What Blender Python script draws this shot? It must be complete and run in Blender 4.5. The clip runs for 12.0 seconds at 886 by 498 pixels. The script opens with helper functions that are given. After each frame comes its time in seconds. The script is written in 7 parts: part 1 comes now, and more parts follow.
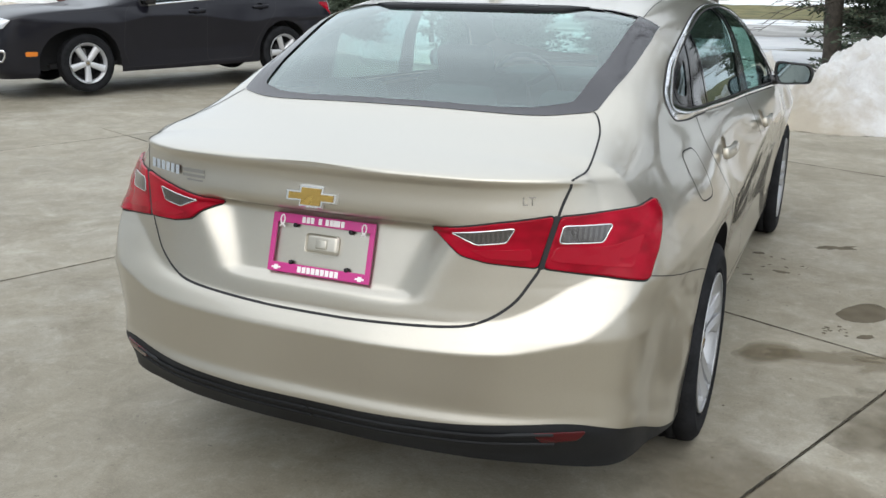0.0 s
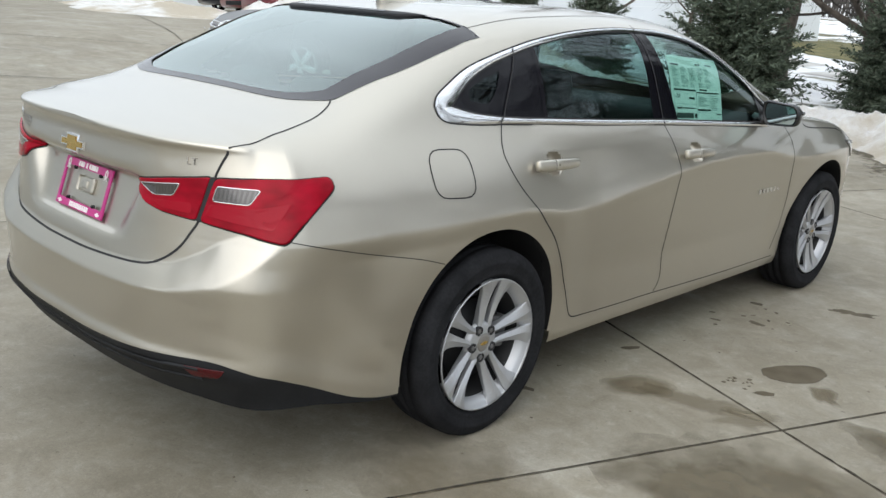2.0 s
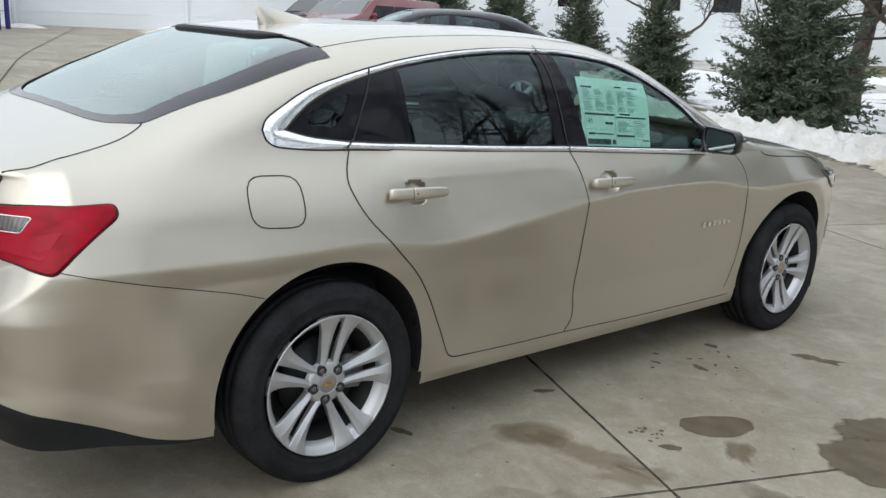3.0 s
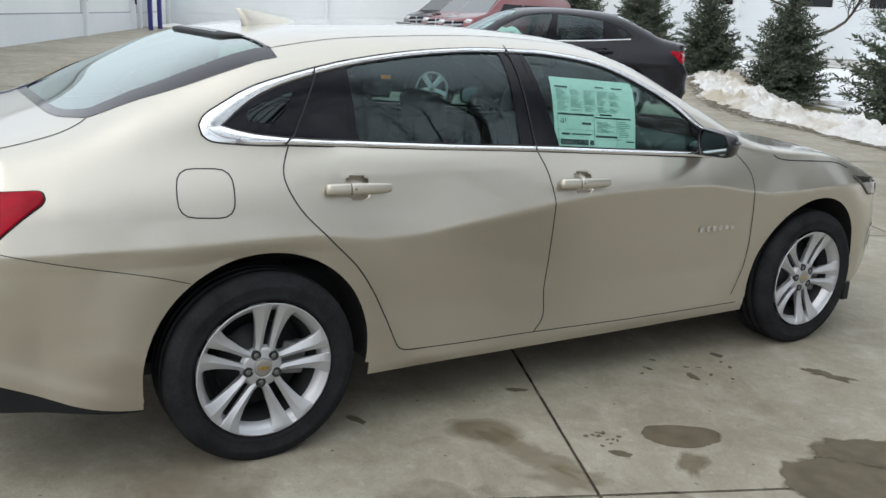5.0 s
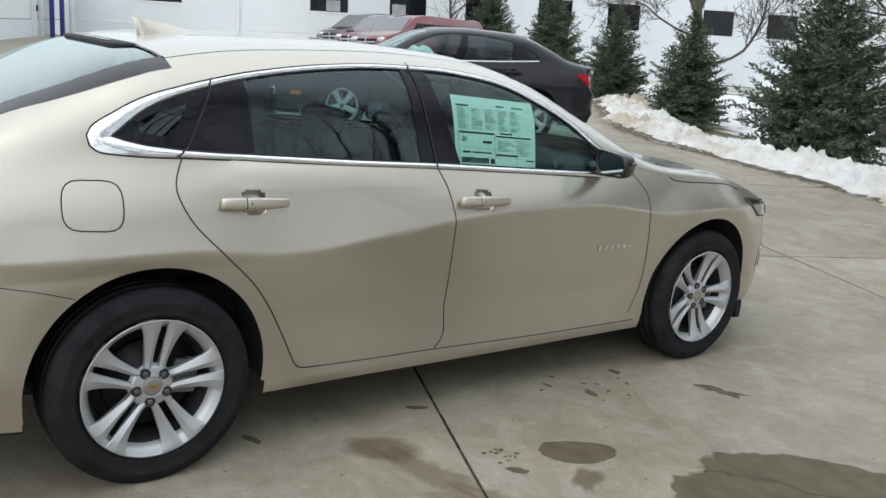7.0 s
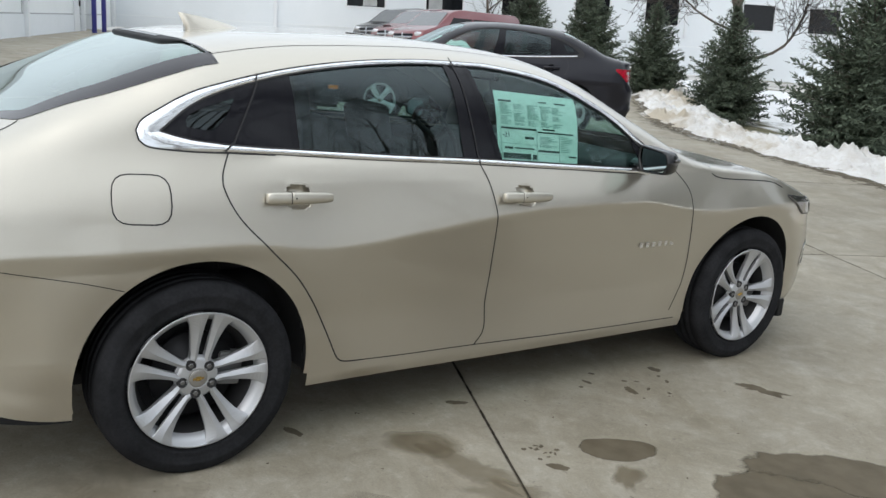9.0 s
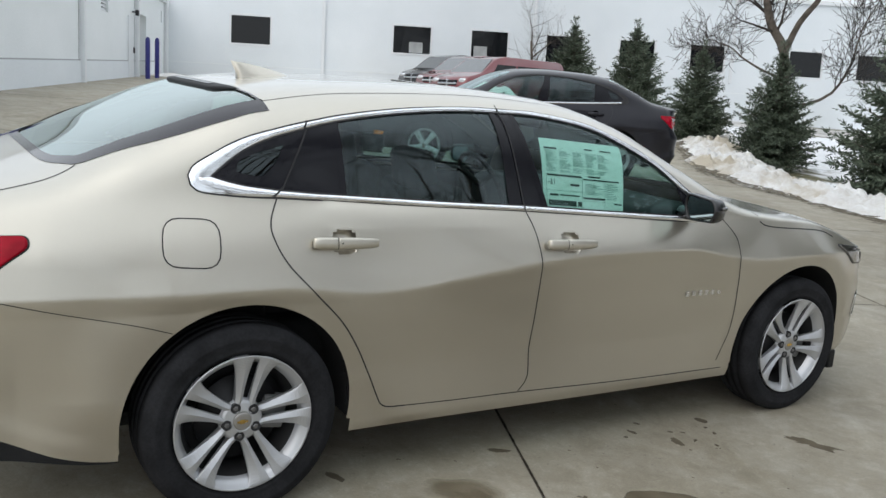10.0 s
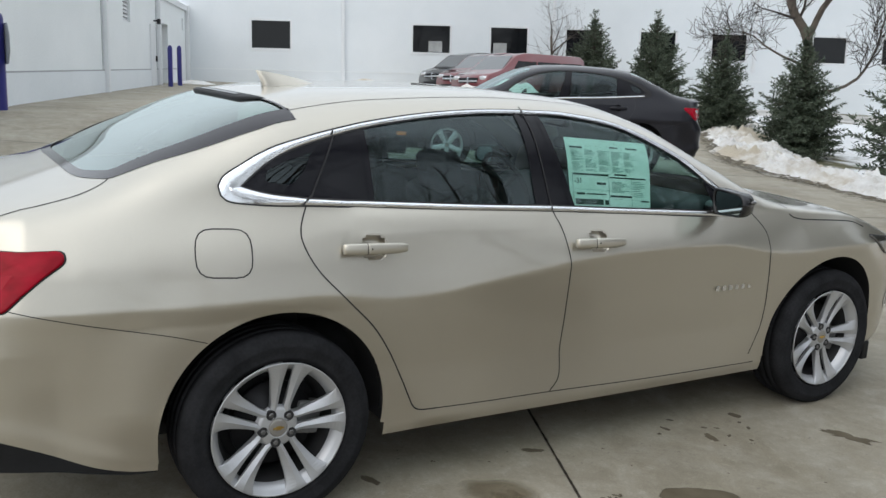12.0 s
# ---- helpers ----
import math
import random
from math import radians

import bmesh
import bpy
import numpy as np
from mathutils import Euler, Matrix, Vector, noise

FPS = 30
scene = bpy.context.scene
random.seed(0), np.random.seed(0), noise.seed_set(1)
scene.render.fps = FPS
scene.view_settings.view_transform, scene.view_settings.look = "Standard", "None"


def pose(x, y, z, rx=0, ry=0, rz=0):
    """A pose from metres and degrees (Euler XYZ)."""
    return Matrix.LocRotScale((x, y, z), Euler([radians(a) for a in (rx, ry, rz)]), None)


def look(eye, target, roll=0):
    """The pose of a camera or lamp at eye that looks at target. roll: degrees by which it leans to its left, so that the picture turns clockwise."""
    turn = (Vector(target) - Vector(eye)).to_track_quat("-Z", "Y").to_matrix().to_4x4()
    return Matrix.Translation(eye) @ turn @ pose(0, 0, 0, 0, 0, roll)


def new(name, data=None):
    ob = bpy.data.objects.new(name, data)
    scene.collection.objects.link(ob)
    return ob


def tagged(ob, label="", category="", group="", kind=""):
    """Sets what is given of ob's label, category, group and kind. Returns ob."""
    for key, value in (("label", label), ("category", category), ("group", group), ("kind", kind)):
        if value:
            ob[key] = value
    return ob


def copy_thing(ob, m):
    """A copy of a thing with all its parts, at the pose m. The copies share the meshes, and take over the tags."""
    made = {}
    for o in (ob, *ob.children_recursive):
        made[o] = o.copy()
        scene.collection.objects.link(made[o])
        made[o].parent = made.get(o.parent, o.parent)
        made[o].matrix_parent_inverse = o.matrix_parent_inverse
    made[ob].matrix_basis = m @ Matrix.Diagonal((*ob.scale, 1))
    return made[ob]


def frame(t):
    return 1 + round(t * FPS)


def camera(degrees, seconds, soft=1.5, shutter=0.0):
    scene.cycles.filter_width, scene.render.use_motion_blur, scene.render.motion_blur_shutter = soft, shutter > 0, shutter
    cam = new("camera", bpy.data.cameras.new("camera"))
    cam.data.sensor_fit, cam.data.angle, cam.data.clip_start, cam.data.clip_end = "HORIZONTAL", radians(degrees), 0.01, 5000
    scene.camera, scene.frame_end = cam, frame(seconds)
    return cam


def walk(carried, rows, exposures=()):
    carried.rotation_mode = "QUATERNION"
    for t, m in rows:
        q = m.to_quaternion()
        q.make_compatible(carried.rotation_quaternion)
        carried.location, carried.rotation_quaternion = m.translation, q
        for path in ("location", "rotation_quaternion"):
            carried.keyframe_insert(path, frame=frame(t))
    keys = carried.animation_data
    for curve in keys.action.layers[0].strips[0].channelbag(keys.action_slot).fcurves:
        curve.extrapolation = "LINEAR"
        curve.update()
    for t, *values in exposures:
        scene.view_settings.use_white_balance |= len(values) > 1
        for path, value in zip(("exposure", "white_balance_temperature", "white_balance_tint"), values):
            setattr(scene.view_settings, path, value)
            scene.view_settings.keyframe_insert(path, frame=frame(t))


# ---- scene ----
# Car frame: rear axle at y = 0, the car points along +y, its right side is +x. The paving falls to the car's right,
# so the car frame leans by SLOPE degrees against the upright world.
cam = camera(52.0, 12.0)
SLOPE = 3.1
G = pose(0, 0, 0, 0, SLOPE, 0)
PATH = [
    (0, (1.234, -2.973, 1.523), (0.456, -1.227, 0.934), 0.3),
    (0.5, (1.621, -2.911, 1.547), (0.866, -1.124, 1.062), 5.1),
    (1, (2.102, -2.883, 1.534), (1.133, -1.21, 1.02), 2.4),
    (1.5, (2.457, -2.616, 1.473), (1.274, -1.094, 0.941), 2.9),
    (2, (2.769, -2.295, 1.487), (1.462, -0.882, 0.944), 3.8),
    (2.5, (3.069, -1.958, 1.51), (1.667, -0.64, 0.964), 3.3),
    (3, (3.162, -1.562, 1.5), (1.709, -0.282, 1.001), 3.3),
    (3.2, (3.234, -1.435, 1.526), (1.74, -0.196, 1.041), 3.2),
    (4.8, (3.61, -1.087, 1.541), (1.967, -0.072, 1.023), 2.7),
    (5, (3.628, -1.032, 1.545), (1.989, -0.01, 1.026), 2.9),
    (5.5, (3.645, -0.963, 1.548), (2.016, 0.087, 1.055), 3.7),
    (6, (3.636, -0.964, 1.54), (2.054, 0.163, 1.061), 4.6),
    (6.5, (3.645, -0.974, 1.54), (2.105, 0.212, 1.07), 4.8),
    (8.5, (3.643, -1.001, 1.55), (2.087, 0.164, 1.079), 4.1),
    (9, (3.631, -1.011, 1.543), (2.049, 0.112, 1.057), 4.7),
    (9.5, (3.626, -1.015, 1.548), (2.012, 0.074, 1.091), 4.5),
    (10, (3.627, -1.021, 1.55), (1.973, 0.03, 1.151), 4.7),
    (10.5, (3.626, -1.042, 1.559), (1.937, -0.032, 1.202), 5.0),
    (11, (3.625, -1.041, 1.557), (1.927, -0.056, 1.172), 4.5),
    (11.5, (3.624, -1.042, 1.56), (1.941, -0.042, 1.153), 3.7),
    (12, (3.629, -1.04, 1.57), (1.948, -0.036, 1.163), 2.8),
]
EXPOSURES = [(0, 0.18), (0.5, 0.16), (1.5, 0.17), (3.2, 0.10), (5.5, 0.13), (9.5, 0.12), (10, 0.02), (10.5, -0.21), (11, -0.28), (11.5, -0.14), (12, -0.06)]
walk(cam, [(t, G @ look(eye, target, roll)) for t, eye, target, roll in PATH], EXPOSURES)

# ---- light: bright overcast, thin cloud ----
SUN_ELEVATION, SUN_ROTATION = radians(44), radians(158)
world = bpy.data.worlds.new("world")
scene.world = world
world.use_nodes = True
wn, wl = world.node_tree.nodes, world.node_tree.links
wn.clear()
sky = wn.new("ShaderNodeTexSky")
sky.sky_type, sky.sun_disc = "NISHITA", False
sky.sun_elevation, sky.sun_rotation = SUN_ELEVATION, SUN_ROTATION
sky.air_density, sky.dust_density = 1.0, 3.0
grey = wn.new("ShaderNodeMix")
grey.data_type = "RGBA"
grey.inputs[0].default_value = 0.82
grey.inputs[7].default_value = (8.45, 9.05, 9.55, 1)
back = wn.new("ShaderNodeBackground")
back.inputs[1].default_value = 0.160
out = wn.new("ShaderNodeOutputWorld")
wl.new(sky.outputs[0], grey.inputs[6])
# an overcast sky is three times as bright overhead as at the horizon
way_up = wn.new("ShaderNodeTexCoord")
split_up = wn.new("ShaderNodeSeparateXYZ")
rise_up = wn.new("ShaderNodeMapRange")
rise_up.inputs[3].default_value, rise_up.inputs[4].default_value = 0.63, 1.19
cloud = wn.new("ShaderNodeMix")
cloud.data_type, cloud.blend_type = "RGBA", "MULTIPLY"
cloud.inputs[0].default_value = 1.0
wl.new(way_up.outputs["Generated"], split_up.inputs[0])
wl.new(split_up.outputs[2], rise_up.inputs[0])
wl.new(grey.outputs[2], cloud.inputs[6])
wl.new(rise_up.outputs[0], cloud.inputs[7])
wl.new(cloud.outputs[2], back.inputs[0])
wl.new(back.outputs[0], out.inputs[0])
sun = new("sun", bpy.data.lights.new("sun", "SUN"))
sun.data.energy, sun.data.angle, sun.data.color = 0.78, radians(75), (1.0, 0.97, 0.93)
sun_from = Vector((math.sin(SUN_ROTATION) * math.cos(SUN_ELEVATION), math.cos(SUN_ROTATION) * math.cos(SUN_ELEVATION), math.sin(SUN_ELEVATION)))
sun.matrix_world = look(sun_from * 30, (0, 0, 0))

# ---- materials ----
def node_mat(name):
    m = bpy.data.materials.new(name)
    m.use_nodes = True
    nt = m.node_tree
    return m, nt, nt.nodes["Principled BSDF"]


def setp(p, **kw):
    names = dict(base="Base Color", rough="Roughness", metal="Metallic", coat="Coat Weight", coat_rough="Coat Roughness",
                 trans="Transmission Weight", ior="IOR", alpha="Alpha", emit="Emission Color", power="Emission Strength", spec="Specular IOR Level")
    for k, v in kw.items():
        p.inputs[names[k]].default_value = (*v, 1) if isinstance(v, tuple) else v


def noise_at(nt, scale, detail=4.0, rough=0.55, coords="Object", stretch=None):
    tc = nt.nodes.new("ShaderNodeTexCoord")
    src = tc.outputs[coords]
    if stretch:
        mp = nt.nodes.new("ShaderNodeMapping")
        mp.inputs["Scale"].default_value = stretch
        nt.links.new(src, mp.inputs[0])
        src = mp.outputs[0]
    n = nt.nodes.new("ShaderNodeTexNoise")
    n.inputs["Scale"].default_value, n.inputs["Detail"].default_value, n.inputs["Roughness"].default_value = scale, detail, rough
    nt.links.new(src, n.inputs["Vector"])
    return n.outputs[0]


def ramp(nt, fac, a, b, lo=0.35, hi=0.65):
    r = nt.nodes.new("ShaderNodeValToRGB")
    r.color_ramp.elements[0].position, r.color_ramp.elements[1].position = lo, hi
    r.color_ramp.elements[0].color, r.color_ramp.elements[1].color = (*a, 1), (*b, 1)
    nt.links.new(fac, r.inputs[0])
    return r.outputs[0]


def mixc(nt, fac, a, b, mode="MIX"):
    m = nt.nodes.new("ShaderNodeMix")
    m.data_type, m.blend_type = "RGBA", mode
    if isinstance(fac, float):
        m.inputs[0].default_value = fac
    else:
        nt.links.new(fac, m.inputs[0])
    nt.links.new(a, m.inputs[6])
    if isinstance(b, tuple):
        m.inputs[7].default_value = (*b, 1)
    else:
        nt.links.new(b, m.inputs[7])
    return m.outputs[2]


def bump(nt, p, height, strength, dist):
    b = nt.nodes.new("ShaderNodeBump")
    b.inputs["Strength"].default_value, b.inputs["Distance"].default_value = strength, dist
    nt.links.new(height, b.inputs["Height"])
    nt.links.new(b.outputs[0], p.inputs["Normal"])


def varied(name, a, b, scale=6.0, fine=60.0, rough=0.6, metal=0.0, bump_d=0.0, bump_s=0.4, coat=0.0, spread=0.12):
    """Two-scale mottled surface between the colours a and b."""
    m, nt, p = node_mat(name)
    setp(p, rough=rough, metal=metal, coat=coat)
    c = ramp(nt, noise_at(nt, scale), a, b)
    c2 = ramp(nt, noise_at(nt, fine, 3.0), (1 - spread,) * 3, (1 + spread,) * 3)
    nt.links.new(mixc(nt, 1.0, c, c2, "MULTIPLY"), p.inputs["Base Color"])
    if bump_d:
        bump(nt, p, noise_at(nt, fine, 5.0, 0.65), bump_s, bump_d)
    return m


def plain(name, c, rough=0.5, metal=0.0, coat=0.0, grain=0.0):
    """A smooth surface with slight wear in its gloss."""
    m, nt, p = node_mat(name)
    setp(p, base=c, rough=rough, metal=metal, coat=coat)
    r = nt.nodes.new("ShaderNodeMapRange")
    r.inputs[3].default_value, r.inputs[4].default_value = max(0.02, rough - 0.06), min(1, rough + 0.08)
    nt.links.new(noise_at(nt, 14.0), r.inputs[0])
    nt.links.new(r.outputs[0], p.inputs["Roughness"])
    if grain:
        bump(nt, p, noise_at(nt, 400.0, 2.0), 0.3, grain)
    return m


def car_paint(name, base, metal=0.90, rough=0.36, dust_amount=0.06, coat=1.0):
    m, nt, p = node_mat(name)
    setp(p, base=base, metal=metal, rough=rough, coat=coat, coat_rough=0.04)
    flake = ramp(nt, noise_at(nt, 900.0, 1.0), tuple(c * 0.93 for c in base), tuple(min(1, c * 1.07) for c in base), 0.3, 0.7)
    dust = noise_at(nt, 3.0, 6.0, 0.6)
    nt.links.new(mixc(nt, ramp(nt, dust, (0, 0, 0), (dust_amount,) * 3, 0.4, 0.8), flake, (0.42, 0.40, 0.36)), p.inputs["Base Color"])
    return m


def glass(name, tint, rough=0.0, ior=1.45, gloss=(1, 1, 1), rise=4.5):
    """Thin automotive glass: part see-through, part mirror."""
    m, nt, p = node_mat(name)
    nt.nodes.remove(p)
    t = nt.nodes.new("ShaderNodeBsdfTransparent")
    t.inputs[0].default_value = (*tint, 1)
    g = nt.nodes.new("ShaderNodeBsdfGlossy")
    g.inputs[0].default_value, g.inputs["Roughness"].default_value = (*gloss, 1), rough
    f0 = ((ior - 1) / (ior + 1)) ** 2
    lw = nt.nodes.new("ShaderNodeLayerWeight")
    lw.inputs[0].default_value = 0.5
    pw = nt.nodes.new("ShaderNodeMath")
    pw.operation = "POWER"
    pw.inputs[1].default_value = rise
    nt.links.new(lw.outputs["Facing"], pw.inputs[0])
    fr = nt.nodes.new("ShaderNodeMath")
    fr.operation = "MULTIPLY_ADD"
    fr.inputs[1].default_value, fr.inputs[2].default_value = 1 - f0, f0
    nt.links.new(pw.outputs[0], fr.inputs[0])
    mx = nt.nodes.new("ShaderNodeMixShader")
    nt.links.new(fr.outputs[0], mx.inputs[0])
    nt.links.new(t.outputs[0], mx.inputs[1])
    nt.links.new(g.outputs[0], mx.inputs[2])
    nt.links.new(mx.outputs[0], nt.nodes["Material Output"].inputs[0])
    return m


def concrete_mat(name):
    m, nt, p = node_mat(name)
    oi = nt.nodes.new("ShaderNodeObjectInfo")
    geo = nt.nodes.new("ShaderNodeNewGeometry")
    def nz(scale, detail=5.0, rough=0.6, dist=0.0, stretch=None):
        n = nt.nodes.new("ShaderNodeTexNoise")
        n.inputs["Scale"].default_value, n.inputs["Detail"].default_value, n.inputs["Roughness"].default_value = scale, detail, rough
        n.inputs["Distortion"].default_value = dist
        src = geo.outputs["Position"]
        if stretch:
            mp = nt.nodes.new("ShaderNodeMapping")
            mp.inputs["Rotation"].default_value = (0, 0, radians(23))
            mp.inputs["Scale"].default_value = stretch
            nt.links.new(src, mp.inputs[0])
            src = mp.outputs[0]
        nt.links.new(src, n.inputs["Vector"])
        return n.outputs[0]
    base = ramp(nt, nz(0.8, 7.0, 0.62), (0.213, 0.188, 0.138), (0.302, 0.276, 0.219), 0.34, 0.66)
    brown = mixc(nt, ramp(nt, nz(0.55, 8.0, 0.64, 0.9), (0, 0, 0), (0.40, 0.40, 0.40), 0.50, 0.72), base, (0.133, 0.108, 0.071))
    tan = mixc(nt, ramp(nt, nz(1.9, 7.0, 0.68, 0.5), (0, 0, 0), (0.30, 0.30, 0.30), 0.50, 0.70), brown, (0.200, 0.164, 0.108))
    pale = mixc(nt, ramp(nt, nz(1.3, 8.0, 0.72, 0.8), (0, 0, 0), (0.45, 0.45, 0.45), 0.50, 0.70), tan, (0.418, 0.399, 0.347))
    broom = mixc(nt, 0.02, pale, ramp(nt, nz(5.0, 3.0, 0.5, 0.6, (1.0, 9.0, 1.0)), (0.107, 0.098, 0.081), (0.533, 0.505, 0.451)))
    scour = mixc(nt, ramp(nt, nz(9.0, 6.0, 0.75), (0, 0, 0), (0.24, 0.24, 0.24), 0.53, 0.68), broom, (0.391, 0.367, 0.312))
    specks = mixc(nt, ramp(nt, nz(38.0, 3.0, 0.6), (0, 0, 0), (0.6, 0.6, 0.6), 0.66, 0.74), scour, (0.115, 0.102, 0.076))
    worn = mixc(nt, ramp(nt, nz(21.0, 6.0, 0.75, 0.8), (0, 0, 0), (0.24, 0.24, 0.24), 0.54, 0.66), specks, (0.430, 0.405, 0.345))
    mottle = mixc(nt, 1.0, worn, ramp(nt, nz(4.2, 9.0, 0.74, 0.6), (0.83, 0.82, 0.80), (1.14, 1.15, 1.17), 0.36, 0.66), "MULTIPLY")
    grain = mixc(nt, 1.0, mottle, ramp(nt, nz(130.0, 4.0, 0.7), (0.91, 0.91, 0.91), (1.09, 1.09, 1.09)), "MULTIPLY")
    slab = nt.nodes.new("ShaderNodeMapRange")
    slab.inputs[3].default_value, slab.inputs[4].default_value = 0.90, 1.06
    nt.links.new(oi.outputs["Random"], slab.inputs[0])
    cc = nt.nodes.new("ShaderNodeCombineColor")
    for i in range(3):
        nt.links.new(slab.outputs[0], cc.inputs[i])
    nt.links.new(mixc(nt, 1.0, grain, cc.outputs[0], "MULTIPLY"), p.inputs["Base Color"])
    rr = nt.nodes.new("ShaderNodeMapRange")
    rr.inputs[1].default_value, rr.inputs[2].default_value = 0.35, 0.65
    rr.inputs[3].default_value, rr.inputs[4].default_value = 0.55, 0.85
    nt.links.new(nz(1.6), rr.inputs[0])
    nt.links.new(rr.outputs[0], p.inputs["Roughness"])
    bump(nt, p, nz(90.0, 5.0, 0.75), 0.2, 0.0015)
    return m


PAINT = car_paint("champagne_paint", (0.516, 0.484, 0.418), 0.88, 0.32)
CHARCOAL = car_paint("charcoal_paint", (0.0085, 0.0085, 0.0135), 0.0, 0.28, 0.004, 0.4)
CHARCOAL.node_tree.nodes["Principled BSDF"].inputs["Specular IOR Level"].default_value = 0.2
RED_PAINT = car_paint("red_paint", (0.13, 0.008, 0.014), 0.2, 0.3, 0.02)
NAVY_PAINT = car_paint("dark_van_paint", (0.012, 0.013, 0.016), 0.2, 0.3, 0.015)
WHITE_PAINT = car_paint("white_paint", (0.72, 0.73, 0.74), 0.0, 0.3)
CHROME = plain("chrome", (0.82, 0.83, 0.85), 0.09, 1.0)
ALLOY = plain("silver_alloy", (0.47, 0.48, 0.50), 0.42, 0.65, 0.2)
STEEL = plain("brake_steel", (0.022, 0.022, 0.024), 0.5, 0.6)
GOLD = plain("gold_badge", (0.62, 0.42, 0.13), 0.25, 0.9)
RUBBER = varied("tyre_rubber", (0.015, 0.0155, 0.017), (0.023, 0.0235, 0.026), 9, 90, 0.9, 0, 0.0006)
RUBBER.node_tree.nodes["Principled BSDF"].inputs["Specular IOR Level"].default_value = 0.06
BLACK_PLASTIC = varied("black_plastic", (0.006, 0.0065, 0.008), (0.011, 0.012, 0.014), 5, 120, 0.55, 0, 0.0004)
BLACK_PLASTIC.node_tree.nodes["Principled BSDF"].inputs["Specular IOR Level"].default_value = 0.28
GLOSS_BLACK = plain("gloss_black", (0.006, 0.006, 0.009), 0.06)
MIRROR_BLACK = plain("mirror_black", (0.010, 0.010, 0.012), 0.22, 0, 0.2)
GAP = plain("dark_gap", (0.024, 0.024, 0.026), 0.9)
CARGLASS = glass("tinted_glass", (0.34, 0.46, 0.46), 0, 1.72, (0.84, 0.97, 1.0))
FRONTGLASS = glass("front_side_glass", (0.60, 0.79, 0.75), 0, 1.66, (0.86, 0.98, 1.0))
QUARTERGLASS = glass("dark_quarter_glass", (0.11, 0.14, 0.15), 0, 1.6, (0.84, 0.97, 1.0))
REARGLASS = glass("rear_glass", (0.56, 0.80, 0.75), 0, 1.5, (0.90, 0.99, 0.98), 2.3)
INTERIOR = varied("dark_interior", (0.008, 0.009, 0.010), (0.014, 0.015, 0.017), 8, 80, 0.8)
LINER = varied("grey_headliner", (0.12, 0.12, 0.118), (0.16, 0.16, 0.155), 8, 120, 0.9)
SEAT = varied("charcoal_seat_cloth", (0.007, 0.008, 0.009), (0.012, 0.013, 0.015), 12, 140, 0.9, 0, 0.0006)
MAGENTA = plain("magenta_plastic", (0.48, 0.022, 0.20), 0.3, 0, 0.3)
WHITE_INK = plain("white_print", (0.82, 0.80, 0.80), 0.5)
DARK_INK = plain("dark_print", (0.03, 0.05, 0.045), 0.6)
PAPER = varied("sticker_paper", (0.68, 0.80, 0.75), (0.72, 0.84, 0.79), 4, 50, 0.6, 0, 0, 0.4, 0, 0.03)
CONCRETE = concrete_mat("stained_concrete")

# ---- building helpers ----
def mesh_from(name, verts, faces, material, smooth=True):
    me = bpy.data.meshes.new(name)
    me.from_pydata([tuple(v) for v in verts], [], faces)
    me.materials.append(material)
    if smooth:
        me.polygons.foreach_set("use_smooth", [True] * len(me.polygons))
    me.update()
    return me


def thing(name, m, label, category, group="", kind=""):
    ob = new(name)
    ob.matrix_world = m
    return tagged(ob, label, category, group, kind)


def hang(name, me, parent, m=None, label=""):
    """A mesh as a part of its thing, at m in the thing's own frame."""
    ob = new(name, me)
    ob.parent = parent
    if m is not None:
        ob.matrix_basis = m
    if label:
        ob["label"] = label
    return ob


def part(name, bm, material, parent, label="", m=None, smooth=False):
    me = bpy.data.meshes.new(name)
    bm.to_mesh(me)
    bm.free()
    me.materials.append(material)
    if smooth:
        me.polygons.foreach_set("use_smooth", [True] * len(me.polygons))
    return hang(name, me, parent, m, label)


def solo(name, me, m, label, category, group="", kind=""):
    ob = new(name, me)
    ob.matrix_world = m
    return tagged(ob, label, category, group, kind)


def bm_box(sx, sy, sz, at=(0, 0, 0), bevel=0.0, bm=None, segs=2, rot=None):
    bm = bm or bmesh.new()
    made = bmesh.ops.create_cube(bm, size=1)["verts"]
    for v in made:
        v.co = Vector((v.co.x * sx, v.co.y * sy, v.co.z * sz))
        if rot is not None:
            v.co = rot @ v.co
        v.co += Vector(at)
    if bevel:
        edges = list({e for v in made for e in v.link_edges})
        bmesh.ops.bevel(bm, geom=edges, offset=bevel, segments=segs, profile=0.6, affect="EDGES")
    return bm


def ring_mesh(profile, n=48, closed=False):
    """Turns a profile of (radius, axial) about the local x axis. Returns verts, faces."""
    verts, faces = [], []
    k = len(profile)
    for i in range(n):
        a = 2 * math.pi * i / n
        for r, ax in profile:
            verts.append((ax, r * math.cos(a), r * math.sin(a)))
    for i in range(n):
        j = (i + 1) % n
        for p in range(k if closed else k - 1):
            q = (p + 1) % k
            faces.append((i * k + p, i * k + q, j * k + q, j * k + p))
    return verts, faces


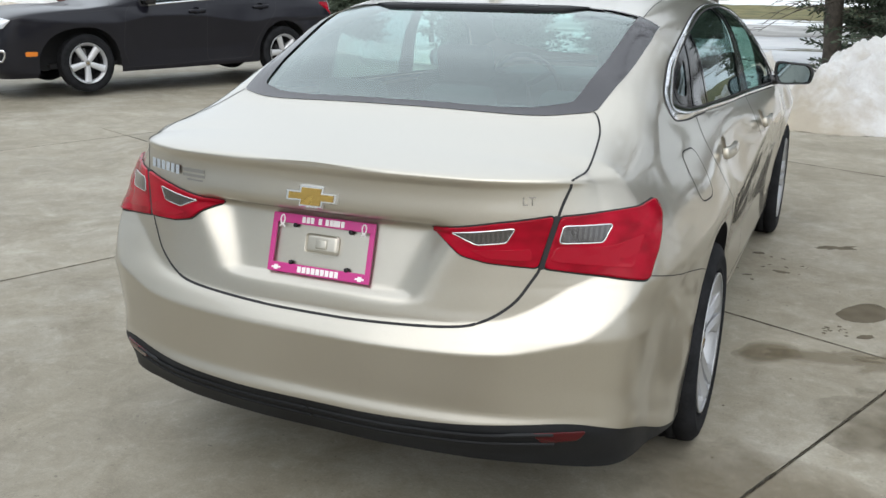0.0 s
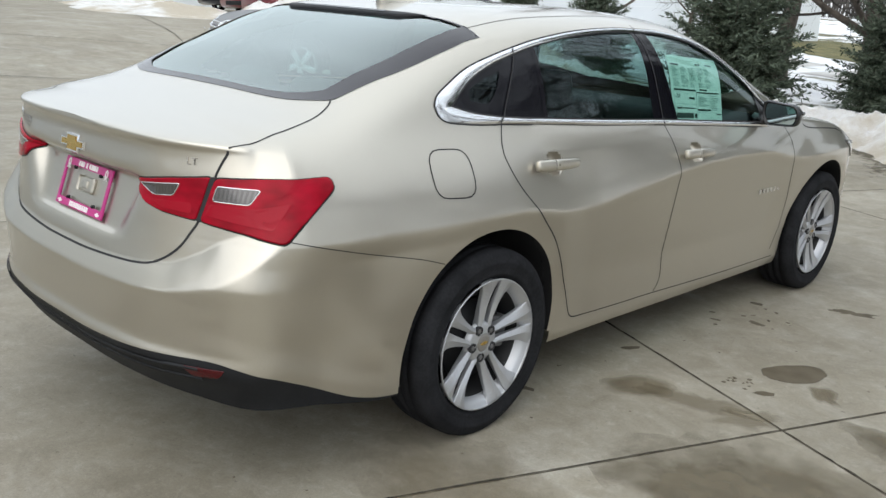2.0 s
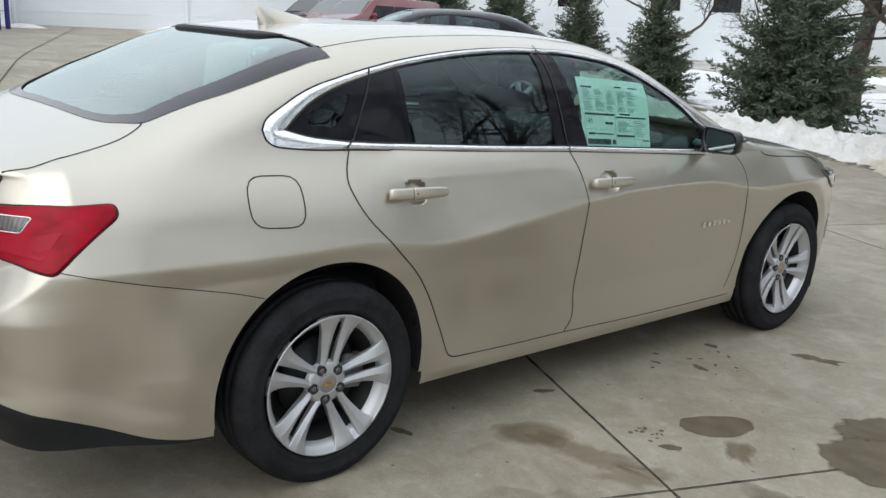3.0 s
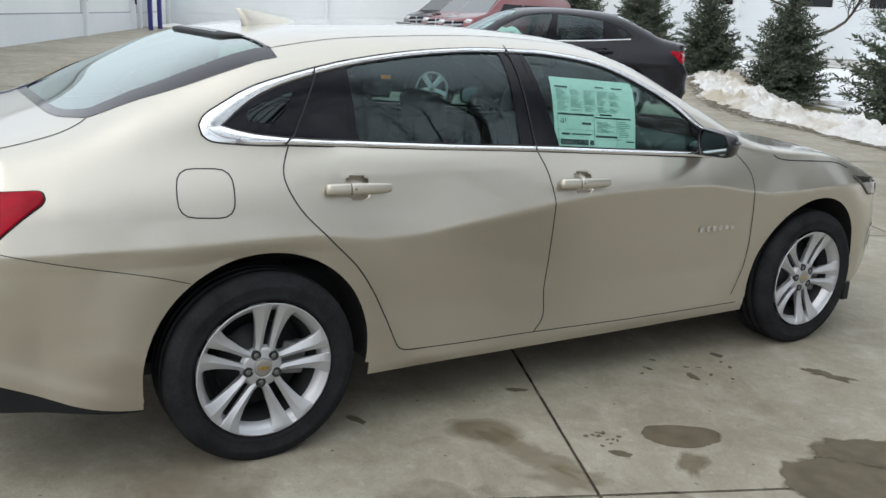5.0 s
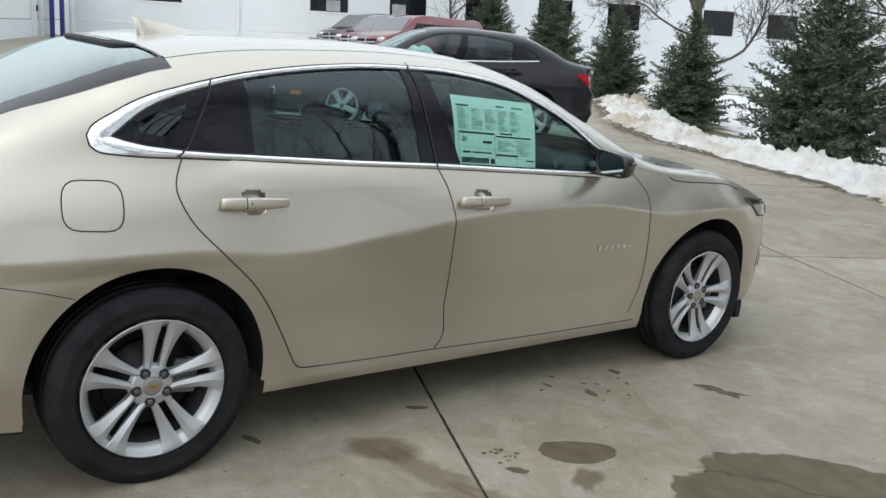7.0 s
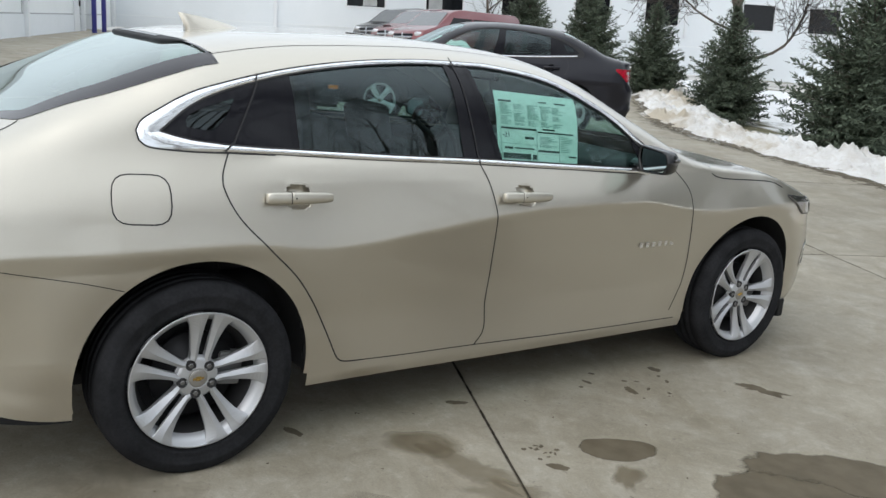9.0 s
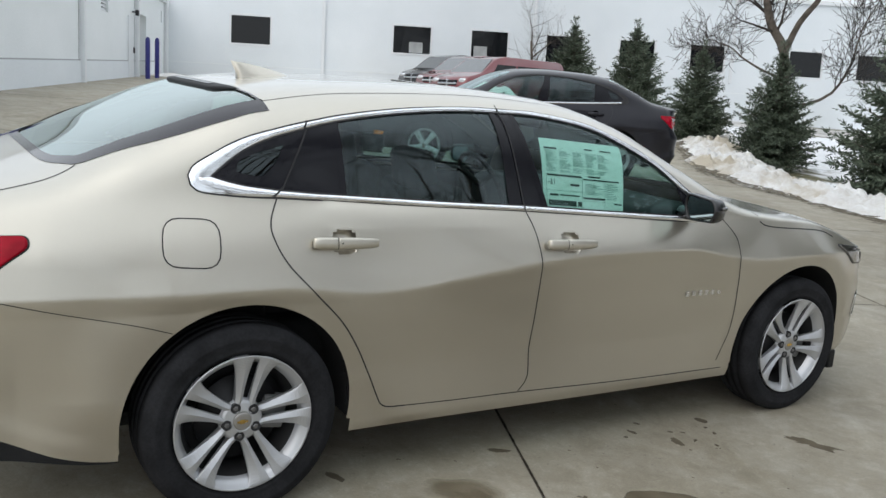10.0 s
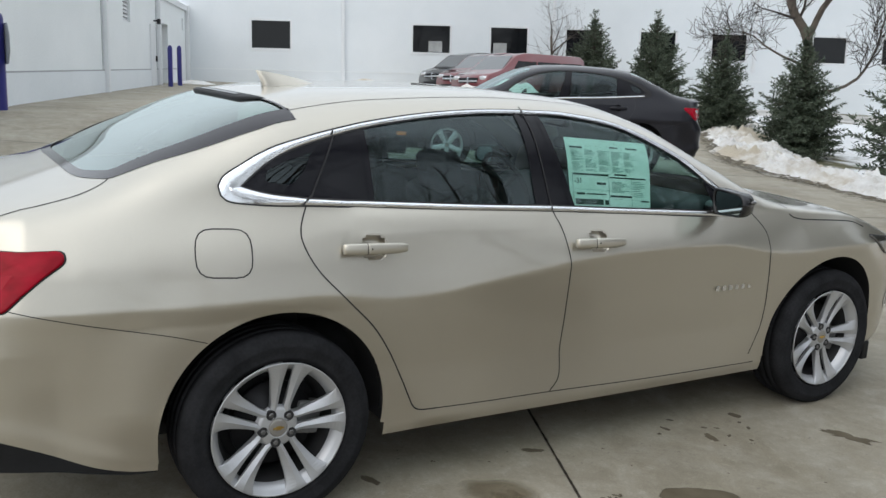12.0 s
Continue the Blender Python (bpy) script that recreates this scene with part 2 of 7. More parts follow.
def tube(points, radius, sides=6):
    """A tube along points; radius a number or one a point."""
    verts, faces = [], []
    pts = [Vector(p) for p in points]
    up = Vector((0.13, 0.31, 0.94))
    for i, p in enumerate(pts):
        d = (pts[min(i + 1, len(pts) - 1)] - pts[max(i - 1, 0)]).normalized()
        a = d.cross(up)
        if a.length < 1e-3:
            a = d.cross(Vector((1, 0, 0)))
        a.normalize()
        b = d.cross(a)
        r = radius[i] if isinstance(radius, (list, tuple)) else radius
        for s in range(sides):
            t = 2 * math.pi * s / sides
            verts.append(p + (a * math.cos(t) + b * math.sin(t)) * r)
    for i in range(len(pts) - 1):
        for s in range(sides):
            t = (s + 1) % sides
            faces.append((i * sides + s, i * sides + t, (i + 1) * sides + t, (i + 1) * sides + s))
    c = len(verts)
    faces.append(tuple(range(sides - 1, -1, -1)))
    faces.append(tuple(range(c - sides, c)))
    return verts, faces


def join(*pieces):
    verts, faces = [], []
    for v, f in pieces:
        o = len(verts)
        verts.extend(v)
        faces.extend(tuple(i + o for i in face) for face in f)
    return verts, faces


def pchip(points):
    """A smooth function through (x, y) points with no overshoot."""
    xs, ys = np.array([p[0] for p in points], float), np.array([p[1] for p in points], float)
    h, d = np.diff(xs), np.diff(ys) / np.diff(xs)
    m = np.zeros(len(xs))
    for i in range(1, len(xs) - 1):
        if d[i - 1] * d[i] > 0:
            w1, w2 = 2 * h[i] + h[i - 1], h[i] + 2 * h[i - 1]
            m[i] = (w1 + w2) / (w1 / d[i - 1] + w2 / d[i])
    m[0], m[-1] = d[0], d[-1]

    def f(x):
        x = np.clip(np.asarray(x, float), xs[0], xs[-1])
        i = np.clip(np.searchsorted(xs, x) - 1, 0, len(xs) - 2)
        t = (x - xs[i]) / h[i]
        return (ys[i] * (1 + 2 * t) * (1 - t) ** 2 + h[i] * m[i] * t * (1 - t) ** 2 + ys[i + 1] * t * t * (3 - 2 * t) + h[i] * m[i + 1] * t * t * (t - 1))
    return f


def smooth_line(points, step=0.012, closed=False):
    """A rounded line (Catmull-Rom) through points, evenly sampled."""
    p = np.array(points, float)
    n = len(p)
    out = []
    for i in range(n if closed else n - 1):
        if closed:
            a, b, c, d = p[i - 1], p[i], p[(i + 1) % n], p[(i + 2) % n]
        else:
            b, c = p[i], p[i + 1]
            a = p[i - 1] if i else 2 * b - c
            d = p[i + 2] if i + 2 < n else 2 * c - b
        k = max(2, int(np.linalg.norm(c - b) / step))
        for t in np.arange(k) / k:
            out.append(0.5 * (2 * b + (c - a) * t + (2 * a - 5 * b + 4 * c - d) * t * t + (3 * b - a - 3 * c + d) * t ** 3))
    if not closed:
        out.append(p[-1])
    return np.array(out)


def rounded(points, r, step=0.01):
    """A closed polygon with its corners rounded off by r, evenly sampled."""
    p = np.array(points, float)
    n, out = len(p), []
    for i in range(n):
        a, b, c = p[i - 1], p[i], p[(i + 1) % n]
        ra = min(r, 0.45 * np.linalg.norm(a - b), 0.45 * np.linalg.norm(c - b))
        s, e = b + (a - b) / np.linalg.norm(a - b) * ra, b + (c - b) / np.linalg.norm(c - b) * ra
        for t in (0, 0.25, 0.5, 0.75, 1):
            out.append((1 - t) ** 2 * s + 2 * t * (1 - t) * b + t * t * e)
    dense = []
    for i, q in enumerate(out):
        z = out[(i + 1) % len(out)]
        k = max(1, int(np.linalg.norm(z - q) / step))
        dense.extend(q + (z - q) * j / k for j in range(k))
    return np.array(dense)


def inside(poly, x, y):
    """Even-odd test of points in a polygon, for arrays."""
    x, y = np.asarray(x), np.asarray(y)
    res = np.zeros(x.shape, bool)
    n = len(poly)
    for i in range(n):
        (x1, y1), (x2, y2) = poly[i], poly[(i + 1) % n]
        if y1 == y2:
            continue
        res ^= ((y1 > y) != (y2 > y)) & (x < (x2 - x1) * (y - y1) / (y2 - y1) + x1)
    return res


def lettering(text, size, material, depth=0.0008, spacing=1.0):
    """Built-in font text as a mesh lying in the xy plane, centred."""
    cu = bpy.data.curves.new("writing", "FONT")
    cu.body, cu.size, cu.extrude, cu.space_character = text, size, depth, spacing
    cu.align_x, cu.align_y = "CENTER", "CENTER"
    cu.resolution_u = 3
    ob = bpy.data.objects.new("writing", cu)
    scene.collection.objects.link(ob)
    me = bpy.data.meshes.new_from_object(ob.evaluated_get(bpy.context.evaluated_depsgraph_get()))
    bpy.data.objects.remove(ob)
    me.materials.clear()
    me.materials.append(material)
    return me

# ---- the sedan's outer skin: plan outline, height profiles and cross-sections ----
from mathutils.bvhtree import BVHTree

PLAN = [(0, -1.10), (0.25, -1.095), (0.50, -1.058), (0.70, -0.965), (0.812, -0.83), (0.850, -0.62), (0.872, -0.30), (0.888, 0.15), (0.899, 0.8),
        (0.907, 1.5), (0.913, 2.2), (0.912, 2.8), (0.888, 3.18), (0.824, 3.43), (0.66, 3.61), (0.38, 3.72), (0, 3.77)]
SIDE_IN = pchip([(0.15, -0.09), (0.205, -0.058), (0.25, -0.047), (0.31, -0.048), (0.42, -0.048), (0.58, -0.028), (0.72, -0.006), (0.782, 0.002), (0.797, -0.002), (0.86, -0.022),
                 (0.90, -0.036), (0.98, -0.069), (1.02, -0.09), (1.1, -0.15), (1.2, -0.2)])
REAR_IN = pchip([(0.2, -0.10), (0.33, -0.05), (0.39, -0.008), (0.41, 0.003), (0.425, 0.002), (0.46, -0.007), (0.52, -0.004), (0.6, 0.002), (0.66, 0.008), (0.72, 0.000), (0.8, -0.010),
                 (0.9, -0.018), (0.95, -0.019), (1.0, -0.022), (1.02, -0.021), (1.036, -0.012), (1.06, -0.010)])
FRONT_IN = pchip([(0.15, -0.12), (0.3, -0.02), (0.45, 0), (0.55, -0.012), (0.65, -0.05), (0.75, -0.11), (1, -0.35)])
Z_LOW = pchip([(-1.1, 0.30), (-0.86, 0.295), (-0.42, 0.24), (0, 0.222), (0.5, 0.214), (1.7, 0.203), (2.4, 0.200), (2.9, 0.19), (3.73, 0.18)])
Z_PAINT = pchip([(-1.1, 0.418), (-1.06, 0.430), (-0.98, 0.440), (-0.87, 0.405), (-0.77, 0.360), (-0.56, 0.272), (-0.42, 0.246), (0, 0.226), (0.5, 0.218), (1.7, 0.207), (2.4, 0.204), (2.9, 0.194), (3.73, 0.184)])
Z_SHOULDER = pchip([(-1.1, 1.043), (-1.0, 1.037), (-0.91, 1.030), (-0.8, 1.043), (-0.5, 1.070), (-0.17, 1.082), (0.12, 1.066), (0.58, 1.038), (1.13, 1.012), (1.54, 0.987), (2.05, 0.958),
                    (2.5, 0.955), (2.86, 0.922), (3.15, 0.835), (3.4, 0.735), (3.55, 0.67), (3.73, 0.62)])
Z_CENTRE = pchip([(-1.1, 1.047), (-0.95, 1.068), (-0.62, 1.128), (-0.3, 1.272), (0.1, 1.410), (0.45, 1.447), (0.95, 1.460), (1.4, 1.437), (1.7, 1.375),
                  (2.1, 1.2), (2.5, 1.01), (2.62, 0.985), (3.0, 0.95), (3.3, 0.868), (3.55, 0.748), (3.73, 0.63)])
FULLNESS = pchip([(-1.1, 2), (-0.6, 2.2), (-0.3, 3), (0.1, 4.5), (0.5, 5), (1.5, 5), (2.0, 4), (2.4, 2.6), (2.7, 2.2), (3.73, 2)])
TUMBLE = pchip([(-1.1, 0), (-0.6, 0), (-0.1, 0.25), (2.0, 0.25), (2.5, 0), (3.73, 0)])
ARCH_R, WHEEL_Z, WHEELS_Y = 0.412, 0.332, (-0.008, 2.797)


def skin_grid(cols=430, low=10, mid=100, top=76):
    """The right half of the skin as a grid of points [row, column]; rows run from the underside to the centre line."""
    ghost = [(-PLAN[1][0], PLAN[1][1])] + PLAN + [(-PLAN[-2][0], PLAN[-2][1])]
    line = smooth_line(ghost, 0.004)
    line = line[(line[:, 0] >= -1e-9)]
    s = np.concatenate([[0], np.cumsum(np.linalg.norm(np.diff(line, axis=0), axis=1))])
    u = np.linspace(0, s[-1], cols)
    cx, cy = np.interp(u, s, line[:, 0]), np.interp(u, s, line[:, 1])
    cx[0] = cx[-1] = 0
    tx, ty = np.gradient(cx, u), np.gradient(cy, u)
    ln = np.hypot(tx, ty)
    nx, ny = ty / ln, -tx / ln
    nx[0] = nx[-1] = 0
    rows = []
    zl, zp, zs = Z_LOW(cy), Z_PAINT(cy), Z_SHOULDER(cy)
    heights = [zl + (zp - zl) * i / low for i in range(low)] + [zp + (zs - zp) * i / mid for i in range(mid + 1)]
    for z in heights:
        rear, front = np.where(ny < 0, ny * ny, 0), np.where(ny > 0, ny, 0)
        crease = np.interp(cy, [0.3, 0.54, 0.77, 1.02, 1.18, 1.44, 1.74, 2.08, 2.3], [0.704, 0.744, 0.777, 0.808, 0.829, 0.851, 0.857, 0.850, 0.842])
        fade = np.clip((cy - 0.10) / 0.6, 0, 1) * np.clip((2.45 - cy) / 0.5, 0, 1)
        fade = fade * fade * (3 - 2 * fade)
        near = np.clip((z - 0.45) / 0.25, 0, 1) * np.clip((1.0 - z) / 0.18, 0, 1)
        near = near * near * (3 - 2 * near)
        tail = np.clip((0.89 - cx) / 0.29, 0, 1)
        tail = REAR_IN(np.minimum(z, 0.95)) + (REAR_IN(z) - REAR_IN(np.minimum(z, 0.95))) * tail * tail * (3 - 2 * tail)
        off = SIDE_IN(z - (crease - 0.790) * fade * near) * nx * nx + tail * rear + FRONT_IN(z) * front
        # shelf above the bumper's fold, which climbs to the outer corner of each tail lamp
        fold = np.interp(cy, [-1.1, -1.04, -0.97, -0.90, -0.82], [0.612, 0.622, 0.655, 0.72, 0.80])
        deep = np.interp(cy, [-1.1, -1.0, -0.90, -0.82, -0.78], [0.048, 0.047, 0.038, 0.014, 0.0])
        s = np.clip((z - fold) / np.interp(cy, [-1.1, -1.05, -0.97, -0.90, -0.82], [0.056, 0.072, 0.125, 0.10, 0.06]), 0, 1)
        off = off - deep * np.where(s < 0.1, 5 * s * s, np.minimum(s - 0.05, 0.95)) / 0.95
        # squarer lower corners of the rear bumper
        off = off + 0.029 * np.exp(-((cy + 0.90) / 0.11) ** 2) * np.clip((0.78 - z) / 0.12, 0, 1) * (cy < 0)
        # out-turned lower lip of the rear bumper
        lip = np.clip((0.095 - (z - zp)) / 0.065, 0, 1)
        off = off + 0.005 * lip * lip * (3 - 2 * lip) * np.clip((-0.42 - cy) / 0.12, 0, 1) * np.clip((cy + 1.05) / 0.12, 0, 1)
        # flares round the wheels
        for wy in WHEELS_Y:
            d = np.hypot(cy - wy, z - WHEEL_Z)
            ease = np.clip((ARCH_R + 0.25 - d) / 0.21, 0, 1)
            off = off + (0.012 if wy < 1 else 0.016) * ease * ease * (3 - 2 * ease) * nx * nx * np.clip((z - 0.26) / 0.16, 0, 1)
        # full rear haunch, fading out towards the shoulder
        high = np.clip((1.02 - z) / 0.13, 0, 1)
        haunch = np.interp(cy, [-1.0, -0.88, -0.62, -0.3, 0.15, 0.6], [0.0, 0.022, 0.030, 0.020, 0.008, 0.0])
        off = off + haunch * high * high * (3 - 2 * high) * np.abs(nx)
        off = off + np.interp(z, [0.2, 0.45, 0.72], [0.030, 0.036, 0.0]) * np.interp(cy, [-0.7, -0.5, -0.25, 0.0, 0.4, 0.8], [0.3, 1.0, 1.0, 0.78, 0.22, 0.0]) * nx * nx
        # sculpted hollow of the doors under the rising crease
        off = off - 0.0015 * fade * nx * nx * np.exp(-((z - crease + 0.072) / 0.055) ** 2)
        q_line = np.interp(cy, [-0.9, -0.25, 0.5], [1.0, 0.972, 0.955])
        off = off + 0.004 * np.exp(-np.abs(z - q_line) / 0.02) * nx * nx * np.clip((1.2 - cy) / 1.0, 0, 1) * np.clip((cy + 0.95) / 0.3, 0, 1)
        x, y = cx + nx * off, cy + ny * off
        # recess for the number plate between the lamps
        hw = np.interp(z, [0.71, 0.86, 0.92], [0.262, 0.335, 0.360])
        wx = 1 / (1 + np.exp((np.abs(x) - hw) / 0.017))
        wz = 1 / (1 + np.exp(-(z - 0.727) / 0.0045)) / (1 + np.exp((z - 0.914) / 0.006))
        y = y + np.where(ny < -0.5, (0.024 + 0.225 * np.clip(z - 0.73, 0, 0.17)) * wx * wz, 0)
        rows.append(np.stack([np.maximum(x, 0), y, z], 1))
    base = rows[-1]
    bx, by, bz = base.T
    H = np.maximum(Z_CENTRE(by) - bz, 0.002)
    n, k = FULLNESS(by), TUMBLE(by)
    th = np.linspace(0, 1, 400)[:, None] ** 1.8 * math.pi / 2
    sec_h = H * np.sin(th) ** (2 / n)
    sec_x = (bx - k * sec_h) * np.cos(th) ** (2 / n)
    sec_x[-1] = 0
    arc = np.concatenate([np.zeros((1, cols)), np.cumsum(np.hypot(np.diff(sec_h, axis=0), np.diff(sec_x, axis=0)), axis=0)])
    for i in range(1, top + 1):
        q = i / top
        xs, hs = np.empty(cols), np.empty(cols)
        for c in range(cols):
            xs[c] = np.interp(q * arc[-1, c], arc[:, c], sec_x[:, c])
            hs[c] = np.interp(q * arc[-1, c], arc[:, c], sec_h[:, c])
        rows.append(np.stack([xs, by, bz + hs], 1))
    grid = np.array(rows)
    # the rear quarter flows into the roof pillar without a fold
    row_w = np.clip((24 - np.abs(np.arange(len(grid)) - low - mid)) / 11, 0, 1)
    col_w = np.clip((cy + 0.92) / 0.2, 0, 1) * np.clip((0.30 - cy) / 0.3, 0, 1)
    soft = 0.5 * row_w[:, None, None] * col_w[None, :, None]
    for _ in range(70):
        grid[1:-1] += soft[1:-1] * (0.5 * (grid[:-2] + grid[2:]) - grid[1:-1])
    return grid, low, low + mid


SKIN, ROW_PAINT, ROW_SHOULDER = skin_grid()
R_, C_ = SKIN.shape[:2]
_v = SKIN.reshape(-1, 3)
_i = np.arange(R_ * C_).reshape(R_, C_)
QUADS = np.stack([_i[:-1, :-1], _i[:-1, 1:], _i[1:, 1:], _i[1:, :-1]], -1).reshape(-1, 4)
du = np.gradient(SKIN, axis=1)
dv = np.gradient(SKIN, axis=0)
NORMALS = np.cross(du, dv).reshape(-1, 3)
NORMALS /= np.maximum(np.linalg.norm(NORMALS, axis=1, keepdims=True), 1e-9)
TREE = BVHTree.FromPolygons([tuple(p) for p in _v], [tuple(q) for q in QUADS.tolist()])
MID = _v[QUADS].mean(1)
QROW = np.repeat(np.arange(R_ - 1), C_ - 1)


def on_skin(p, view):
    """The point of the skin, and its outward normal, where a view line meets it. Views: side (y, z), rear (x, z), top (x, y), quarter (a, z)."""
    a, b = float(p[0]), float(p[1])
    o, d = {"side": ((3, a, b), (-1, 0, 0)), "rear": ((a, -4, b), (0, 1, 0)), "top": ((a, b, 4), (0, 0, -1)),
            "front": ((a, 7, b), (0, -1, 0)), "fq": ((0.7 * a + 2.9, 7 - 0.7 * a, b), (-0.7, -0.7, 0)), "quarter": ((0.8 * a + 2.4, 0.6 * a - 3.2, b), (-0.6, 0.8, 0))}[view]
    loc, nor, _, _ = TREE.ray_cast(Vector(o), Vector(d))
    if loc is None:
        loc, nor, _, _ = TREE.find_nearest(Vector(o) + Vector(d) * (3.2 if view in ("side", "rear", "top") else 4.0))
    if nor.dot(Vector(d)) > 0:
        nor = -nor
    return loc, nor


def strip(points, view, width, lift=0.001, crown=0.0, closed=False, across=3):
    """A narrow band that follows the skin along a line: trim, seams, lips."""
    hits = [on_skin(p, view) for p in points]
    n = len(hits)
    verts, faces = [], []
    for i, (loc, nor) in enumerate(hits):
        a = hits[(i - 1) % n if closed else max(i - 1, 0)][0]
        b = hits[(i + 1) % n if closed else min(i + 1, n - 1)][0]
        t = (b - a)
        side = nor.cross(t.normalized() if t.length > 1e-9 else Vector((0, 1, 0))).normalized()
        w = width[i] if isinstance(width, (list, tuple, np.ndarray)) else width
        for k in range(across):
            f = k / (across - 1) * 2 - 1
            verts.append(loc + side * (f * w / 2) + nor * (lift + crown * (1 - f * f)))
    for i in range(n if closed else n - 1):
        j = (i + 1) % n
        for k in range(across - 1):
            faces.append((i * across + k, j * across + k, j * across + k + 1, i * across + k + 1))
    return verts, faces


def patch(outline, view, lift=0.004, edge=-0.004, rings=(1, 0.985, 0.95, 0.85, 0.65, 0.4, 0.2), dish=0.0, centre=None):
    """A lens, flap or pane that lies on the skin inside a closed outline."""
    o = np.array(outline)
    c = o.mean(0) if centre is None else np.array(centre)
    n, verts, faces = len(o), [], []
    for ri, f in enumerate(rings):
        for p in o:
            loc, nor = on_skin(c + (p - c) * f, view)
            verts.append(loc + nor * ((edge if ri == 0 else lift) - (dish * (1 - f))))
    loc, nor = on_skin(c, view)
    verts.append(loc + nor * (lift - dish))
    for ri in range(len(rings) - 1):
        for i in range(n):
            j = (i + 1) % n
            faces.append((ri * n + i, ri * n + j, (ri + 1) * n + j, (ri + 1) * n + i))
    b = (len(rings) - 1) * n
    faces.extend((b + i, b + (i + 1) % n, len(verts) - 1) for i in range(n))
    return verts, faces


def flip(vf):
    """The same on the car's left side."""
    v, f = vf
    return [(-p[0], p[1], p[2]) for p in v], [tuple(reversed(q)) for q in f]


def skin_piece(name, mask, material, mirror=1, both=False, inset=0.0):
    """The faces of the skin chosen by mask, with the normals of the whole skin so that seams do not show as dents."""
    q = QUADS[mask]
    used, inv = np.unique(q, return_inverse=True)
    v, nn, q = _v[used].copy(), NORMALS[used], inv.reshape(-1, 4)
    v -= nn * inset
    sets = []
    for m in ((1, -1) if both else (mirror,)):
        sets.append((v * (m, 1, 1), nn * (m, 1, 1), q if m > 0 else q[:, ::-1]))
    vv = np.concatenate([s[0] for s in sets])
    no = np.concatenate([s[1] for s in sets])
    qq = np.concatenate([s[2] + i * len(v) for i, s in enumerate(sets)])
    me = bpy.data.meshes.new(name)
    me.from_pydata(vv.tolist(), [], qq.tolist())
    me.materials.append(material)
    me.polygons.foreach_set("use_smooth", [True] * len(me.polygons))
    me.normals_split_custom_set_from_vertices(no.tolist())
    return me

# ---- the champagne sedan ----
sedan = thing("sedan", G, "champagne metallic four-door sedan parked on concrete, clean and new", "car")

DLO = [(-0.138, 1.116), (-0.10, 1.102), (0.0, 1.085), (0.126, 1.075), (0.365, 1.060), (0.577, 1.048), (0.808, 1.035), (1.131, 1.020), (1.472, 0.999), (1.943, 0.971), (2.06, 0.964),
       (2.075, 1.030), (1.992, 1.094), (1.828, 1.209), (1.55, 1.328), (1.284, 1.374), (1.088, 1.382), (0.882, 1.382), (0.635, 1.366), (0.404, 1.336), (0.244, 1.303), (0.095, 1.262), (0.0, 1.224), (-0.085, 1.172), (-0.132, 1.138)]
SEAM_REAR = [(0.122, 1.075), (0.083, 0.991), (0.087, 0.933), (0.128, 0.854), (0.217, 0.759), (0.325, 0.649), (0.402, 0.538), (0.459, 0.431), (0.502, 0.341), (0.523, 0.305), (0.556, 0.289), (0.63, 0.284)]
SEAM_MID = [(1.126, 1.02), (1.158, 0.94), (1.173, 0.835), (1.181, 0.745), (1.186, 0.602), (1.186, 0.455), (1.193, 0.334), (1.153, 0.274)]
SEAM_FRONT = [(2.215, 0.972), (2.297, 0.88), (2.315, 0.779), (2.333, 0.668), (2.348, 0.471), (2.322, 0.360), (2.298, 0.290)]
SILL = [(0.63, 0.284), (0.83, 0.277), (1.15, 0.272), (1.7, 0.257), (2.34, 0.249)]
FUEL = rounded([(-0.270, 1.007), (-0.090, 0.999), (-0.104, 0.854), (-0.286, 0.866)], 0.055)
BACK_GLASS = [(0, -0.572), (0.30, -0.568), (0.45, -0.550), (0.545, -0.508), (0.578, -0.482), (0.588, -0.44), (0.612, -0.25), (0.624, -0.05), (0.628, 0.115), (0.624, 0.126), (0.605, 0.122), (0.50, 0.104), (0.40, 0.088), (0.30, 0.079), (0, 0.072)]
WIND = [(0, 2.43), (0.45, 2.36), (0.68, 2.2), (0.70, 2.1), (0.585, 1.66), (0.45, 1.60), (0, 1.58)]
LID = [(0, 0.657), (0.15, 0.659), (0.38, 0.671), (0.47, 0.690), (0.54, 0.738), (0.578, 0.795), (0.596, 0.83), (0.615, 0.90), (0.63, 0.97), (0.640, 1.005), (0.645, 1.020), (0.646, 1.030)]

x, y, z = MID.T
arch = np.zeros(len(MID), bool)
for wy in WHEELS_Y:
    arch |= (np.hypot(y - wy, z - WHEEL_Z) < ARCH_R) & (x > 0.5) & (QROW < ROW_SHOULDER)
    arch |= (np.abs(y - wy) < ARCH_R * 0.985) & (z < WHEEL_Z) & (x > 0.5) & (QROW < ROW_SHOULDER)
upper = QROW >= ROW_SHOULDER
dlo = upper & inside(DLO, y, z) & (x > 0.45)
back_glass = upper & inside(BACK_GLASS + [(-0.01, 0.072), (-0.01, -0.572)], x, y) & (y < 0.3)
screen = upper & inside(WIND + [(-0.01, 1.58), (-0.01, 2.43)], x, y) & (y > 1.4) & ~dlo
valance = (QROW < ROW_PAINT) & (y < -0.41) & ~arch
seam_r, seam_m, seam_f = [pchip(sorted((b, a) for a, b in s)) for s in (SEAM_REAR, SEAM_MID, SEAM_FRONT)]
door_zone = (~upper) & (z > np.interp(y, [0.6, 2.3], [0.284, 0.250])) & (x > 0.6) & ~arch
HANDLES = {"r": (0.339, 0.918), "f": (1.319, 0.887)}


